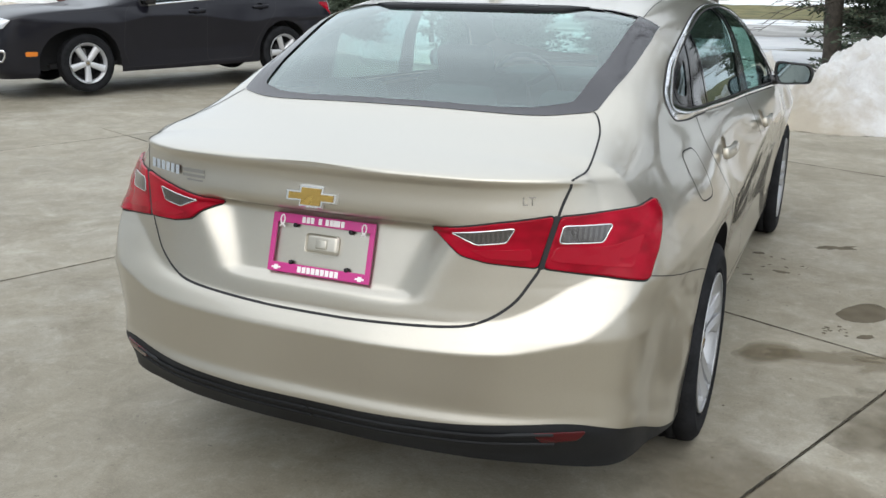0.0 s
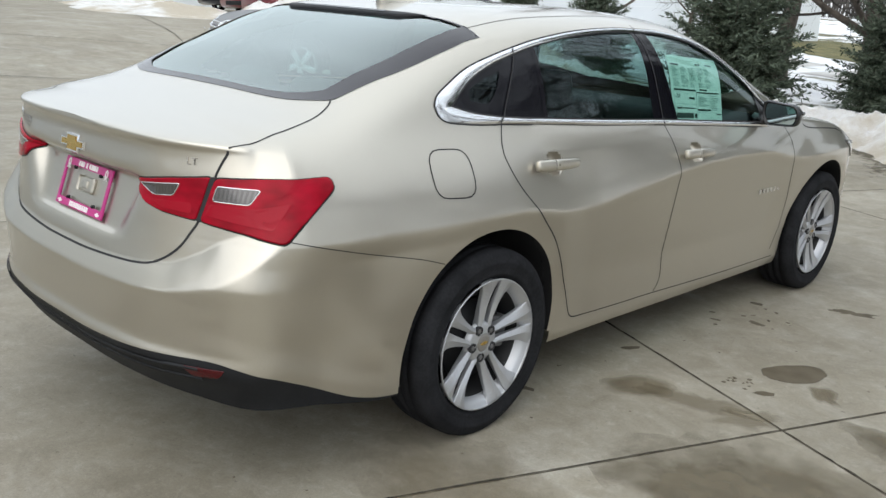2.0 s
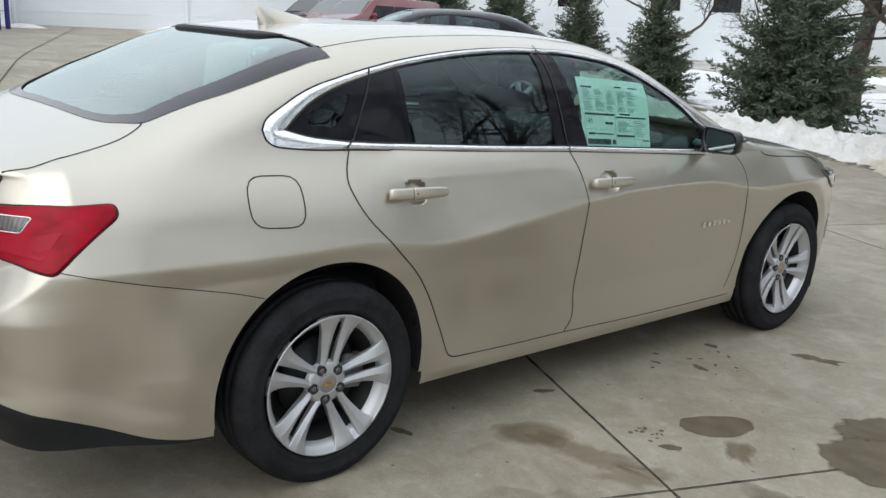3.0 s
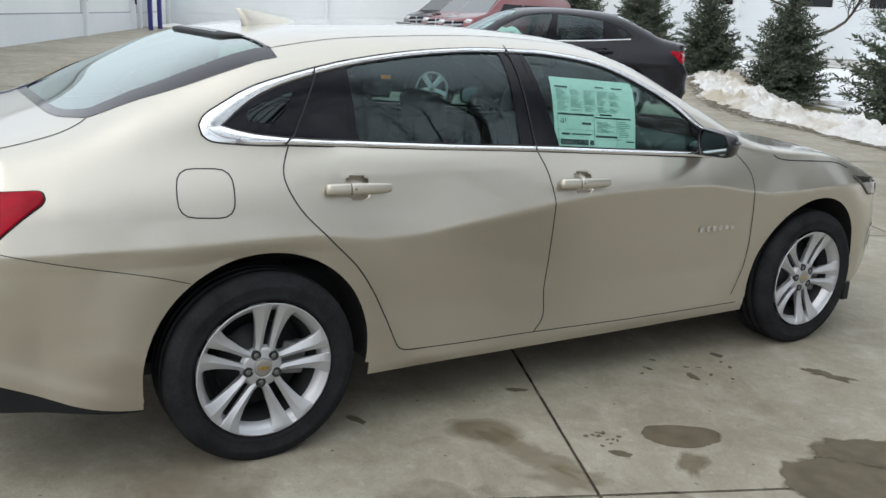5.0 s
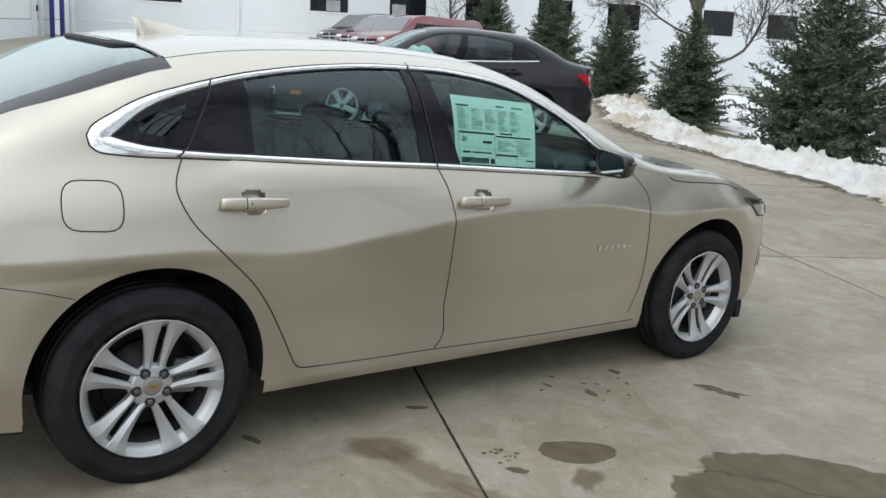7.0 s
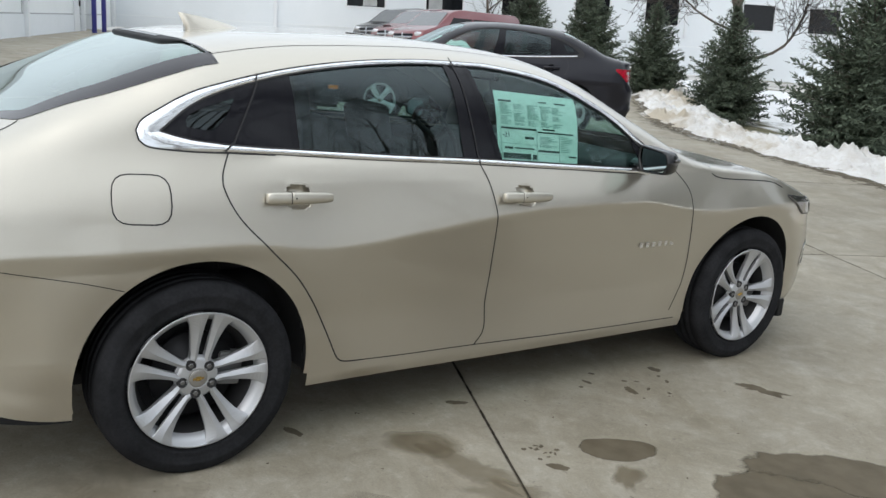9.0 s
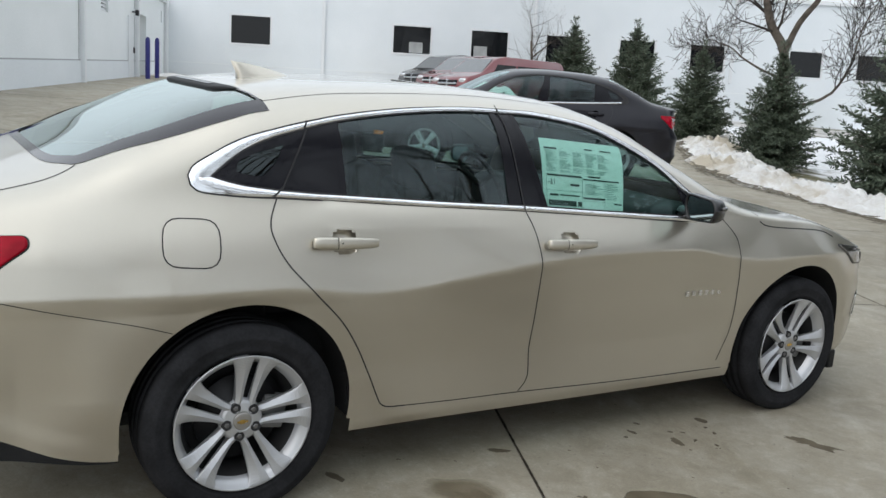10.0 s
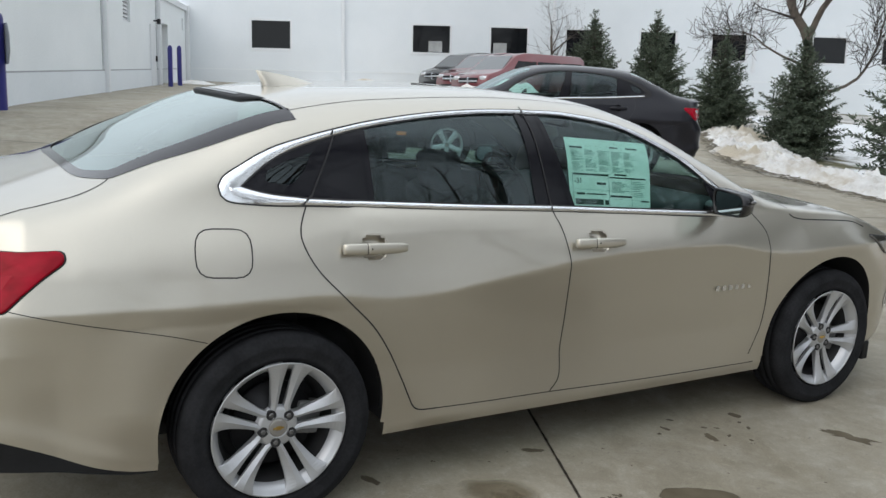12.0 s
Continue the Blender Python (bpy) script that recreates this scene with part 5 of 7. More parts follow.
for name, top_, bot_, w1, w2 in (("upper_grille", 0.655, 0.615, 0.32, 0.35), ("lower_grille", 0.58, 0.44, 0.36, 0.30)):
    verts, faces = [], []
    for i in range(21):
        u = -1 + 2 * i / 20
        for z_, w_ in ((top_, w1), (bot_, w2)):
            loc, nor = on_skin((abs(u * w_) + 1e-3, z_), "front")
            verts.append((u * w_, loc.y + 0.004, z_))
    faces = [(2 * i + 2, 2 * i + 3, 2 * i + 1, 2 * i) for i in range(20)]
    gr = hang(name, mesh_from(name, verts, faces, BLACK_PLASTIC), sedan)
    rimv = [verts[2 * i] for i in range(21)] + [verts[2 * i + 1] for i in range(20, -1, -1)] + [verts[0]]
    hang("grille_trim", mesh_from("grille_trim", *tube(rimv, 0.011, 6), CHROME), gr)
    for q in range(1, 3):
        bar_ = [(verts[2 * i][0] * 0.98, verts[2 * i][1] + 0.004, verts[2 * i][2] + (verts[2 * i + 1][2] - verts[2 * i][2]) * q / 3) for i in range(21)]
        hang("grille_bar", mesh_from("grille_bar", *tube(bar_, 0.006, 5), GLOSS_BLACK), gr)

# ---- paving ----
PAVE = G @ pose(1.615, 0.888, -0.010, 0, 0, -22.6)
STEP_A, STEP_B = 3.60, 3.57
paving = thing("pavement", PAVE, "worn beige concrete slabs with dark joints and damp stains", "pavement", "", "structure")


def slab_mesh(sx, sy):
    bm = bm_box(sx - 0.010, sy - 0.010, 0.16, (sx / 2, sy / 2, -0.08), 0.0)
    top = [e for e in bm.edges if all(v.co.z > -0.01 for v in e.verts)]
    bmesh.ops.bevel(bm, geom=top, offset=0.005, segments=2, profile=0.5, affect="EDGES")
    me = bpy.data.meshes.new("slab")
    bm.to_mesh(me)
    bm.free()
    me.materials.append(CONCRETE)
    return me


SLAB = slab_mesh(STEP_A, STEP_B)
bed_v, bed_f = [], []
for i in range(-8, 5):
    for j in range(-4, 4):
        x0, y0 = i * STEP_A, j * STEP_B
        c = PAVE @ Vector((x0 + STEP_A / 2, y0 + STEP_B / 2, 0))
        if c.y > 9.5 - 0.45 * min(0, c.x + 4) or c.x < -9.3:
            continue
        hang("slab", SLAB, paving, pose(x0, y0, 0))
        k = len(bed_v)
        bed_v += [(x0, y0, -0.014), (x0 + STEP_A, y0, -0.014), (x0 + STEP_A, y0 + STEP_B, -0.014), (x0, y0 + STEP_B, -0.014)]
        bed_f.append((k, k + 1, k + 2, k + 3))
hang("joint_bed", mesh_from("joint_bed", bed_v, bed_f, varied("joint_dirt", (0.03, 0.026, 0.02), (0.06, 0.05, 0.04), 3, 40, 0.9), False), paving)

# ---- ground, snow, stains ----
def gz(x, y):
    """Height of the site: it rises towards the building and falls off to the right."""
    return -0.0542 * np.clip(x, -45, 6) + np.interp(x, [-14.5, -13.0, -9.0, -6.9, -5.0], [0.45, 0.42, 0.075, 0.055, 0.0]) + 0.03 * np.clip(y - 46, 0, 110)


def at_ground(x, y, turn=0, dz=0.0):
    return pose(x, y, float(gz(x, y)) + dz, 0, 0, turn)


def sheet_mesh(name, xs, ys, height, material):
    X, Y = np.meshgrid(xs, ys)
    Z = height(X, Y)
    n, k = len(ys), len(xs)
    idx = np.arange(n * k).reshape(n, k)
    q = np.stack([idx[:-1, :-1], idx[:-1, 1:], idx[1:, 1:], idx[1:, :-1]], -1).reshape(-1, 4)
    return mesh_from(name, np.stack([X, Y, Z], -1).reshape(-1, 3).tolist(), q.tolist(), material)


def snow_mat(name, dirt=0.25):
    m, nt, p = node_mat(name)
    setp(p, rough=0.7)
    c = ramp(nt, noise_at(nt, 2.3, 7.0, 0.68), (0.74, 0.72, 0.69), (0.93, 0.93, 0.92))
    d = mixc(nt, ramp(nt, noise_at(nt, 0.42, 8.0, 0.62), (0, 0, 0), (min(1.0, dirt * 3.6),) * 3, 0.48, 0.58), c, (0.50, 0.425, 0.305))
    e = mixc(nt, ramp(nt, noise_at(nt, 5.0, 6.0, 0.7), (0, 0, 0), (dirt * 1.8,) * 3, 0.50, 0.68), d, (0.52, 0.46, 0.36))
    nt.links.new(e, p.inputs["Base Color"])
    bump(nt, p, noise_at(nt, 12.0, 9.0, 0.80), 0.85, 0.08)
    return m


def lawn_mat(name):
    """Thawing lawn: snow with patches of winter grass."""
    m, nt, p = node_mat(name)
    setp(p, rough=0.85)
    grass = ramp(nt, noise_at(nt, 3.0, 6.0, 0.7), (0.055, 0.06, 0.025), (0.16, 0.14, 0.07))
    snow = ramp(nt, noise_at(nt, 1.0, 4.0), (0.66, 0.68, 0.70), (0.78, 0.79, 0.80))
    n = nt.nodes.new("ShaderNodeMix")
    n.data_type = "RGBA"
    nt.links.new(ramp(nt, noise_at(nt, 0.22, 7.0, 0.62, "Object", (0.8, 1.1, 1)), (0, 0, 0), (1, 1, 1), 0.55, 0.60), n.inputs[0])
    nt.links.new(snow, n.inputs[6])
    nt.links.new(grass, n.inputs[7])
    nt.links.new(n.outputs[2], p.inputs["Base Color"])
    bump(nt, p, noise_at(nt, 30.0, 5.0, 0.7), 0.5, 0.03)
    return m


SNOW, LAWN = snow_mat("dirty_snow", 0.23), lawn_mat("thawing_lawn")
far = np.concatenate([[-900, -500, -250, -150, -100, -70], np.linspace(-50, 40, 61), [60, 90, 150, 250, 500, 900]])
fary = np.concatenate([[-900, -500, -250, -120, -70, -45], np.linspace(-30, 60, 61), [80, 110, 160, 250, 500, 900]])
solo("ground", sheet_mesh("ground", far, fary, lambda X, Y: gz(X, Y) - 0.19, LAWN), Matrix(), "thawing lawn with snow and patches of winter grass", "lawn", "", "structure")

# older paving farther off, towards the building and behind
EDGE = [(-34.0, 26.0), (-20, 21.2), (-14.1, 17.0), (-10, 13.6), (-7.4, 11.5), (-4.4, 10.5), (-1.5, 9.4), (0.0, 7.6), (0.7, 7.05), (2.2, 6.95), (6, 7.1), (14, 7.4)]
FARPAVE = concrete_mat("older_concrete")
XS = np.linspace(-46, 16, 125)
edge_y = np.interp(XS, [p[0] for p in EDGE], [p[1] for p in EDGE])
verts, faces = [], []
for i, x0 in enumerate(XS):
    for j, t in enumerate(np.linspace(0, 1, 24)):
        y0 = -22 + (edge_y[i] + 0.6 + 22) * t
        verts.append((x0, y0, float(gz(x0, y0)) - 0.030))
        if i and j:
            a = i * 24 + j
            faces.append((a - 25, a - 1, a, a - 24))
solo("pavement_old", mesh_from("pavement_old", verts, faces, FARPAVE), Matrix(), "stained concrete forecourt reaching to the building", "pavement", "", "structure")

# long joints in the far paving
JOINT = varied("joint_dirt_far", (0.05, 0.045, 0.036), (0.09, 0.08, 0.065), 3, 40, 0.9)


def far_joint(p, q, w=0.02):
    a, b = Vector(p), Vector(q)
    d = (b - a).normalized()
    s = Vector((-d.y, d.x)) * w / 2
    n = 30
    v = []
    for i in range(n + 1):
        c = a + (b - a) * i / n
        for e in (c + s, c - s):
            v.append((e.x, e.y, float(gz(e.x, e.y)) - 0.017))
    return v, [(2 * i, 2 * i + 1, 2 * i + 3, 2 * i + 2) for i in range(n)]


dirA, dirB = Vector((math.cos(radians(-22.6)), math.sin(radians(-22.6)))), Vector((-math.sin(radians(-22.6)), math.cos(radians(-22.6))))
O2 = Vector((1.615, 0.888))
far_lines = []
for j in range(-3, 5):
    c = O2 + dirB * STEP_B * j
    far_lines.append(far_joint(c - dirA * 31, c - dirA * 10.5))
for i in range(-9, -2):
    c = O2 + dirA * STEP_A * i
    far_lines.append(far_joint(c - dirB * 9, c + dirB * 11))
far_lines.append(far_joint((-1.9, 2.95), (0.9, 7.3), 0.028))
solo("joint_lines", mesh_from("joint_lines", *join(*far_lines), JOINT, False), Matrix(), "dark joints between far concrete bays", "joint", "", "structure")

# ploughed snow bank along the edge
BANK = smooth_line(EDGE, 0.065)
BANK = BANK[BANK[:, 0] < 13]
tang = np.gradient(BANK, axis=0)
tang /= np.linalg.norm(tang, axis=1, keepdims=True)
norm2 = np.stack([-tang[:, 1], tang[:, 0]], 1)
verts, faces = [], []
K = 64
for i, (b, nn) in enumerate(zip(BANK, norm2)):
    hgt = float(np.interp(b[0], [-30, -14, -7, -3, 0.2, 1.5, 5, 12], [0.20, 0.17, 0.13, 0.18, 0.44, 0.72, 0.82, 0.8]))
    wid = float(np.interp(b[0], [-30, -7, -1, 1.5, 12], [2.0, 1.7, 2.4, 3.6, 3.8]))
    for k in range(K):
        t = k / (K - 1)
        wob = 0.35 * noise.noise((b[0] * 0.5, b[1] * 0.5, 3.1)) + 0.12 * noise.noise((b[0] * 2, b[1] * 2, 1.1))
        p = b + nn * (wid * t + wob - 0.1)
        form = math.sin(math.pi * min(1, t * 1.08)) ** (1.25 if t < 0.5 else 0.8) * (1 if t < 0.5 else 0.8) if t < 0.925 else 0
        lump = noise.fractal((p[0] * 1.1, p[1] * 1.1, 0.3), 0.9, 2.1, 6)
        small = noise.noise((p[0] * 5, p[1] * 5, 2.2))
        rock = 1 - 2.4 * abs(noise.noise((p[0] * 2.3, p[1] * 2.3, 7.7)))
        small = 2.2 * abs(noise.noise((p[0] * 3.4, p[1] * 3.4, 2.2))) + 1.2 * abs(noise.noise((p[0] * 7.5, p[1] * 7.5, 6.1))) - 0.7
        d0, cells = noise.voronoi((p[0] * 2.1 + 0.3 * lump, p[1] * 2.1, 0.5 + 0.2 * lump))
        d1, cells = noise.voronoi((p[0] * 6.0, p[1] * 6.0, 3.5))
        small += 1.5 * (d0[1] - d0[0] - 0.22) + 0.55 * (d1[1] - d1[0] - 0.22)
        h = hgt * form * (1 + 0.55 * lump + 0.16 * rock) + 0.085 * small * min(1, form * 2) + 0.06 * noise.noise((p[0] * 11, p[1] * 13, 5.0)) * min(1, form * 2)
        verts.append((p[0], p[1], float(gz(p[0], p[1])) - 0.03 + (h if 0 < k < K - 1 else -0.15)))
        if i and k:
            a = i * K + k
            faces.append((a - K - 1, a - K, a, a - 1))
solo("snow_bank", mesh_from("snow_bank", verts, [tuple(reversed(f)) for f in faces], SNOW), Matrix(), "long ploughed bank of dirty melting snow beside the concrete", "snow", "", "stuff")


def snow_heap(x, y, r, h, seed):
    verts, faces = [], []
    n, k = 40, 12
    for i in range(k):
        rr = i / (k - 1)
        for j in range(n):
            a = 2 * math.pi * j / n
            px, py = x + r * rr * math.cos(a), y + r * 0.7 * rr * math.sin(a)
            hh = h * (1 - rr ** 1.6) * (1 + 0.6 * noise.fractal((px * 0.9 + seed, py * 0.9, 0), 0.9, 2, 5)) - 0.06
            verts.append((px, py, float(gz(px, py)) + hh))
    for i in range(k - 1):
        for j in range(n):
            q = (j + 1) % n
            faces.append((i * n + j, (i + 1) * n + j, (i + 1) * n + q, i * n + q))
    solo("snow_heap", mesh_from("snow_heap", verts, faces, SNOW), Matrix(), "ploughed heap of old dirty snow", "snow", "snow heaps", "stuff")


snow_heap(-17.6, 13.2, 2.1, 0.75, 1)
snow_heap(-21.5, 11.5, 3.4, 0.28, 5)
snow_heap(-24.5, 12.5, 3.4, 0.3, 9)
snow_heap(-26.9, 7.3, 1.2, 0.12, 13)

# damp patches and drips on the near slabs
def stain_mat(name, a, b, most, rough):
    m, nt, p = node_mat(name)
    setp(p, rough=rough, spec=0.16)
    geo = nt.nodes.new("ShaderNodeNewGeometry")
    cn, en = nt.nodes.new("ShaderNodeTexNoise"), nt.nodes.new("ShaderNodeTexNoise")
    cn.inputs["Scale"].default_value, cn.inputs["Detail"].default_value = 9, 5
    en.inputs["Scale"].default_value, en.inputs["Detail"].default_value = (11 if most > 0.7 else 6), 8
    for n in (cn, en):
        nt.links.new(geo.outputs["Position"], n.inputs["Vector"])
    nt.links.new(ramp(nt, cn.outputs[0], a, b), p.inputs["Base Color"])
    soak = nt.nodes.new("ShaderNodeAttribute")
    soak.attribute_name = "soak"
    total = nt.nodes.new("ShaderNodeMath")
    nt.links.new(soak.outputs["Fac"], total.inputs[0])
    nt.links.new(en.outputs[0], total.inputs[1])
    nt.links.new(ramp(nt, total.outputs[0], (0, 0, 0), (most,) * 3, 0.80 if most > 0.7 else 0.45, 1.02 if most > 0.7 else 1.55 if most < 0.5 else 1.25), p.inputs["Alpha"])
    return m


DAMP = stain_mat("damp_concrete", (0.092, 0.076, 0.050), (0.130, 0.108, 0.074), 0.86, 0.6)
TAN = stain_mat("brown_stain", (0.150, 0.117, 0.068), (0.195, 0.157, 0.096), 0.34, 0.7)
SEEP = stain_mat("seeped_stain", (0.150, 0.121, 0.076), (0.192, 0.158, 0.104), 0.58, 0.65)
SOAK = stain_mat("soaked_brown_concrete", (0.118, 0.098, 0.064), (0.165, 0.139, 0.094), 0.70, 0.6)
GRIME = stain_mat("joint_grime", (0.030, 0.026, 0.020), (0.060, 0.052, 0.040), 0.85, 0.9)


def soaked(name, pieces, material=None):
    """Joined stain patches, fully damp inside and fading at their rims."""
    me = mesh_from(name, *join(*pieces), material or DAMP)
    at = me.attributes.new("soak", "FLOAT", "POINT")
    mid, rim_ = (1.0, 0.62) if material in (None, DAMP) else (0.58, 0.17)
    k = 1 + 3 * 56
    at.data.foreach_set("value", [(1.0 if i % k == 0 else mid) if i % k < 1 + 56 else (rim_ if i % k < 1 + 112 else 0.0) for i in range(len(me.vertices))])
    return me

def blotch(x, y, rx, ry, turn, seed, rough=0.35, lift=0.0012):
    n = 56
    c, s = math.cos(radians(turn)), math.sin(radians(turn))
    ring = []
    for i in range(n):
        a = 2 * math.pi * i / n
        f = 1 + rough * noise.fractal((math.cos(a) * 1.3 + seed, math.sin(a) * 1.3, seed * 0.37), 0.8, 2.1, 5)
        u, v = rx * f * math.cos(a), ry * f * math.sin(a)
        ring.append((u * c - v * s, u * s + v * c))
    verts = [(x, y, lift)] + [(x + q[0] * k, y + q[1] * k, lift) for k in (0.6, 0.86, 1.08) for q in ring]
    faces = [(0, 1 + i, 1 + (i + 1) % n) for i in range(n)]
    faces += [(1 + r * n + i, 1 + (r + 1) * n + i, 1 + (r + 1) * n + (i + 1) % n, 1 + r * n + (i + 1) % n) for r in (0, 1) for i in range(n)]
    return verts, faces


STAINS = [("damp_patch", DAMP, [blotch(1.42, 1.46, 0.165, 0.10, 64, 1, 0.14)]), ("brown_patch", SEEP, [blotch(1.585, 1.345, 0.11, 0.055, -45, 2, 0.5)]),
          ("damp_patch", DAMP, [blotch(2.02, 2.13, 0.46, 0.20, 44, 3, 0.10), blotch(2.16, 1.80, 0.46, 0.26, 26, 4, 0.12, 0.0014)]),
          ("damp_patch", DAMP, [blotch(1.275, 2.555, 0.12, 0.042, 30, 5, 0.75)]), ("damp_patch", DAMP, [blotch(0.867, 2.262, 0.035, 0.024, 10, 6, 0.2)]),
          ("damp_patch", DAMP, [blotch(1.011, 1.955, 0.045, 0.022, -20, 7, 0.5)]), ("damp_patch", DAMP, [blotch(0.791, 1.14, 0.05, 0.02, 60, 8, 0.4)]),
          ("damp_patch", DAMP, [blotch(1.424, 1.155, 0.045, 0.026, 40, 9, 0.25)]), ("damp_patch", DAMP, [blotch(0.851, 1.833, 0.026, 0.013, 20, 12, 0.3)]),
          ("damp_patch", DAMP, [blotch(0.757, 0.405, 0.052, 0.020, 20, 13, 0.3)]), ("damp_patch", DAMP, [blotch(0.782, 1.926, 0.020, 0.010, 40, 24, 0.3)]),
          ("brown_patch", SEEP, [blotch(1.05, 0.80, 0.155, 0.10, 55, 14, 0.2, 0.0007)]), ("brown_patch", TAN, [blotch(1.32, 0.86, 0.22, 0.095, 16, 15, 0.55, 0.0008)]),
          ("brown_patch", TAN, [blotch(1.48, 0.86, 0.13, 0.09, 50, 22, 0.5, 0.0009)]),
          ("brown_patch", SOAK, [blotch(1.98, 0.20, 0.70, 0.46, -24, 16, 0.28, 0.0007)]), ("brown_patch", TAN, [blotch(1.30, -0.45, 0.6, 0.3, -30, 17, 0.4, 0.0008)]),
          ("brown_patch", SOAK, [blotch(2.75, -0.10, 0.55, 0.40, -22, 18, 0.3, 0.0009)]), ("brown_patch", SOAK, [blotch(2.20, 1.02, 0.42, 0.15, -16, 23, 0.25, 0.0010)]),
          ("brown_patch", TAN, [blotch(0.30, -1.75, 0.7, 0.20, -22, 19, 0.4, 0.0007)]),
          ("brown_patch", TAN, [blotch(-0.6, -1.55, 0.5, 0.16, -10, 21, 0.5, 0.0008)])]
rng = random.Random(3)
drips = [blotch(0.93 + rng.gauss(0, 0.09), 2.05 + rng.gauss(0, 0.13), rng.uniform(0.006, 0.02), rng.uniform(0.005, 0.012), rng.uniform(0, 180), i + 20, 0.4) for i in range(8)]
drips += [blotch(1.285 + rng.gauss(0, 0.03), 1.19 + rng.gauss(0, 0.03), rng.uniform(0.005, 0.014), rng.uniform(0.004, 0.01), rng.uniform(0, 180), i + 40, 0.4) for i in range(14)]
drips += [blotch(-0.42 + rng.gauss(0, 0.05), -1.55 + rng.gauss(0, 0.03), rng.uniform(0.006, 0.02), rng.uniform(0.005, 0.012), rng.uniform(0, 180), i + 60, 0.4) for i in range(16)]
drips += [blotch(rng.uniform(0.5, 3.0), rng.uniform(-1.2, 2.6), rng.uniform(0.003, 0.009), rng.uniform(0.003, 0.006), rng.uniform(0, 180), i + 90, 0.4) for i in range(45)]
drips += [blotch(rng.uniform(-2.5, 0.8), rng.uniform(-2.2, -1.3), rng.uniform(0.003, 0.012), rng.uniform(0.003, 0.006), rng.uniform(0, 180), i + 190, 0.4) for i in range(20)]
for name, mat_, pieces in STAINS:
    solo(name, soaked(name, pieces, mat_), G @ pose(0, 0, -0.010), "dark damp patch on the concrete" if mat_ is DAMP else "soft brown stain on the concrete" if mat_ is TAN else "brownish half-dry soaked stain on the concrete", "stain", "stains on the concrete", "stuff")
solo("drips", soaked("drips", drips), G @ pose(0, 0, -0.010), "scattered dark drips and specks on the concrete", "stain", "", "stuff")


# crumbled dirt along the joints of the near slabs
def grime_ribbon(p, q, seed):
    a, b = Vector(p), Vector(q)
    d = (b - a).normalized()
    side = Vector((-d.y, d.x))
    n = int((b - a).length / 0.025)
    verts, faces = [], []
    for i in range(n + 1):
        c = a + (b - a) * i / n
        w = 0.004 + 0.006 * noise.noise((i * 0.11, seed, 0)) + 0.009 * noise.noise((i * 0.6, seed, 4))
        for k in (-1, 0, 1):
            e = c + side * (k * max(0.005, w))
            verts.append((e.x, e.y, 0.0010))
        if i:
            o = i * 3
            faces += [(o - 3, o - 2, o + 1, o), (o - 2, o - 1, o + 2, o + 1)]
    return verts, faces


ribbons = []
for k in range(-2, 3):
    ribbons.append(grime_ribbon((k * STEP_A, -2 * STEP_B), (k * STEP_A, 2 * STEP_B), 3.7 + k))
    ribbons.append(grime_ribbon((-2 * STEP_A, k * STEP_B), (2 * STEP_A, k * STEP_B), 13.7 + k))
me = mesh_from("joint_grime", *join(*ribbons), GRIME)
at = me.attributes.new("soak", "FLOAT", "POINT")
at.data.foreach_set("value", [0.95 if i % 3 == 1 else 0.05 for i in range(len(me.vertices))])
solo("joint_grime", me, PAVE, "crumbled dark dirt along the slab joints", "dirt", "", "stuff")

# wet strip along the foot of the snow bank
verts, faces, vals = [], [], []
for i, (b, nn) in enumerate(zip(BANK, norm2)):
    if not -14 < b[0] < 9:
        continue
    out_w = 0.55 + 0.5 * noise.fractal((b[0] * 0.6, b[1] * 0.6, 8.0), 0.8, 2.1, 4)
    for k, val in ((-max(0.12, out_w), 0.0), (-max(0.06, out_w * 0.6), 0.22), (0.0, 0.5), (0.7, 0.6)):
        p = b + nn * k
        verts.append((p[0], p[1], float(gz(p[0], p[1])) - 0.004))
        vals.append(val)
    m = len(verts) // 4
    if m > 1:
        o = (m - 1) * 4
        faces += [(o - 4 + k, o + k, o + k + 1, o - 3 + k) for k in range(3)]
me = mesh_from("melt_water", verts, faces, DAMP)
me.attributes.new("soak", "FLOAT", "POINT").data.foreach_set("value", vals)
solo("melt_water", me, Matrix(), "wet dark concrete along the foot of the snow", "stain", "", "stuff")

# ---- white industrial building ----
WALLMAT = varied("white_wall_panels", (0.70, 0.74, 0.77), (0.75, 0.785, 0.815), 0.5, 30, 0.6, 0, 0.001, 0.3, 0, 0.03)
SHADEMAT = varied("grey_wall_panels", (0.75, 0.785, 0.80), (0.80, 0.83, 0.845), 0.5, 30, 0.6, 0, 0.001, 0.3, 0, 0.03)
JOINT_GREY = plain("grey_joint", (0.36, 0.375, 0.39), 0.7)
WFRAME = plain("white_window_frame", (0.72, 0.74, 0.76), 0.4)
m, nt, p = node_mat("dark_window_glass")
setp(p, base=(0.008, 0.009, 0.011), rough=0.03, spec=0.4)
DARKGLASS = m
BLUE = plain("blue_bollard_paint", (0.018, 0.018, 0.16), 0.35)
CORNER = Vector((-29.38, 7.83, 0))
BASE_Z, TOP_Z = 1.2, 5.98
ALONG = Vector((math.cos(radians(66)), math.sin(radians(66)), 0))
LEFTD = Vector((0.9029, -0.4299, 0))


def wall_frame(origin, along):
    """x runs along the wall, y out of its face towards the forecourt, z up."""
    out_ = Vector((along.y, -along.x, 0))
    m = Matrix((along, out_, Vector((0, 0, 1)))).transposed().to_4x4()
    m.translation = origin
    return m


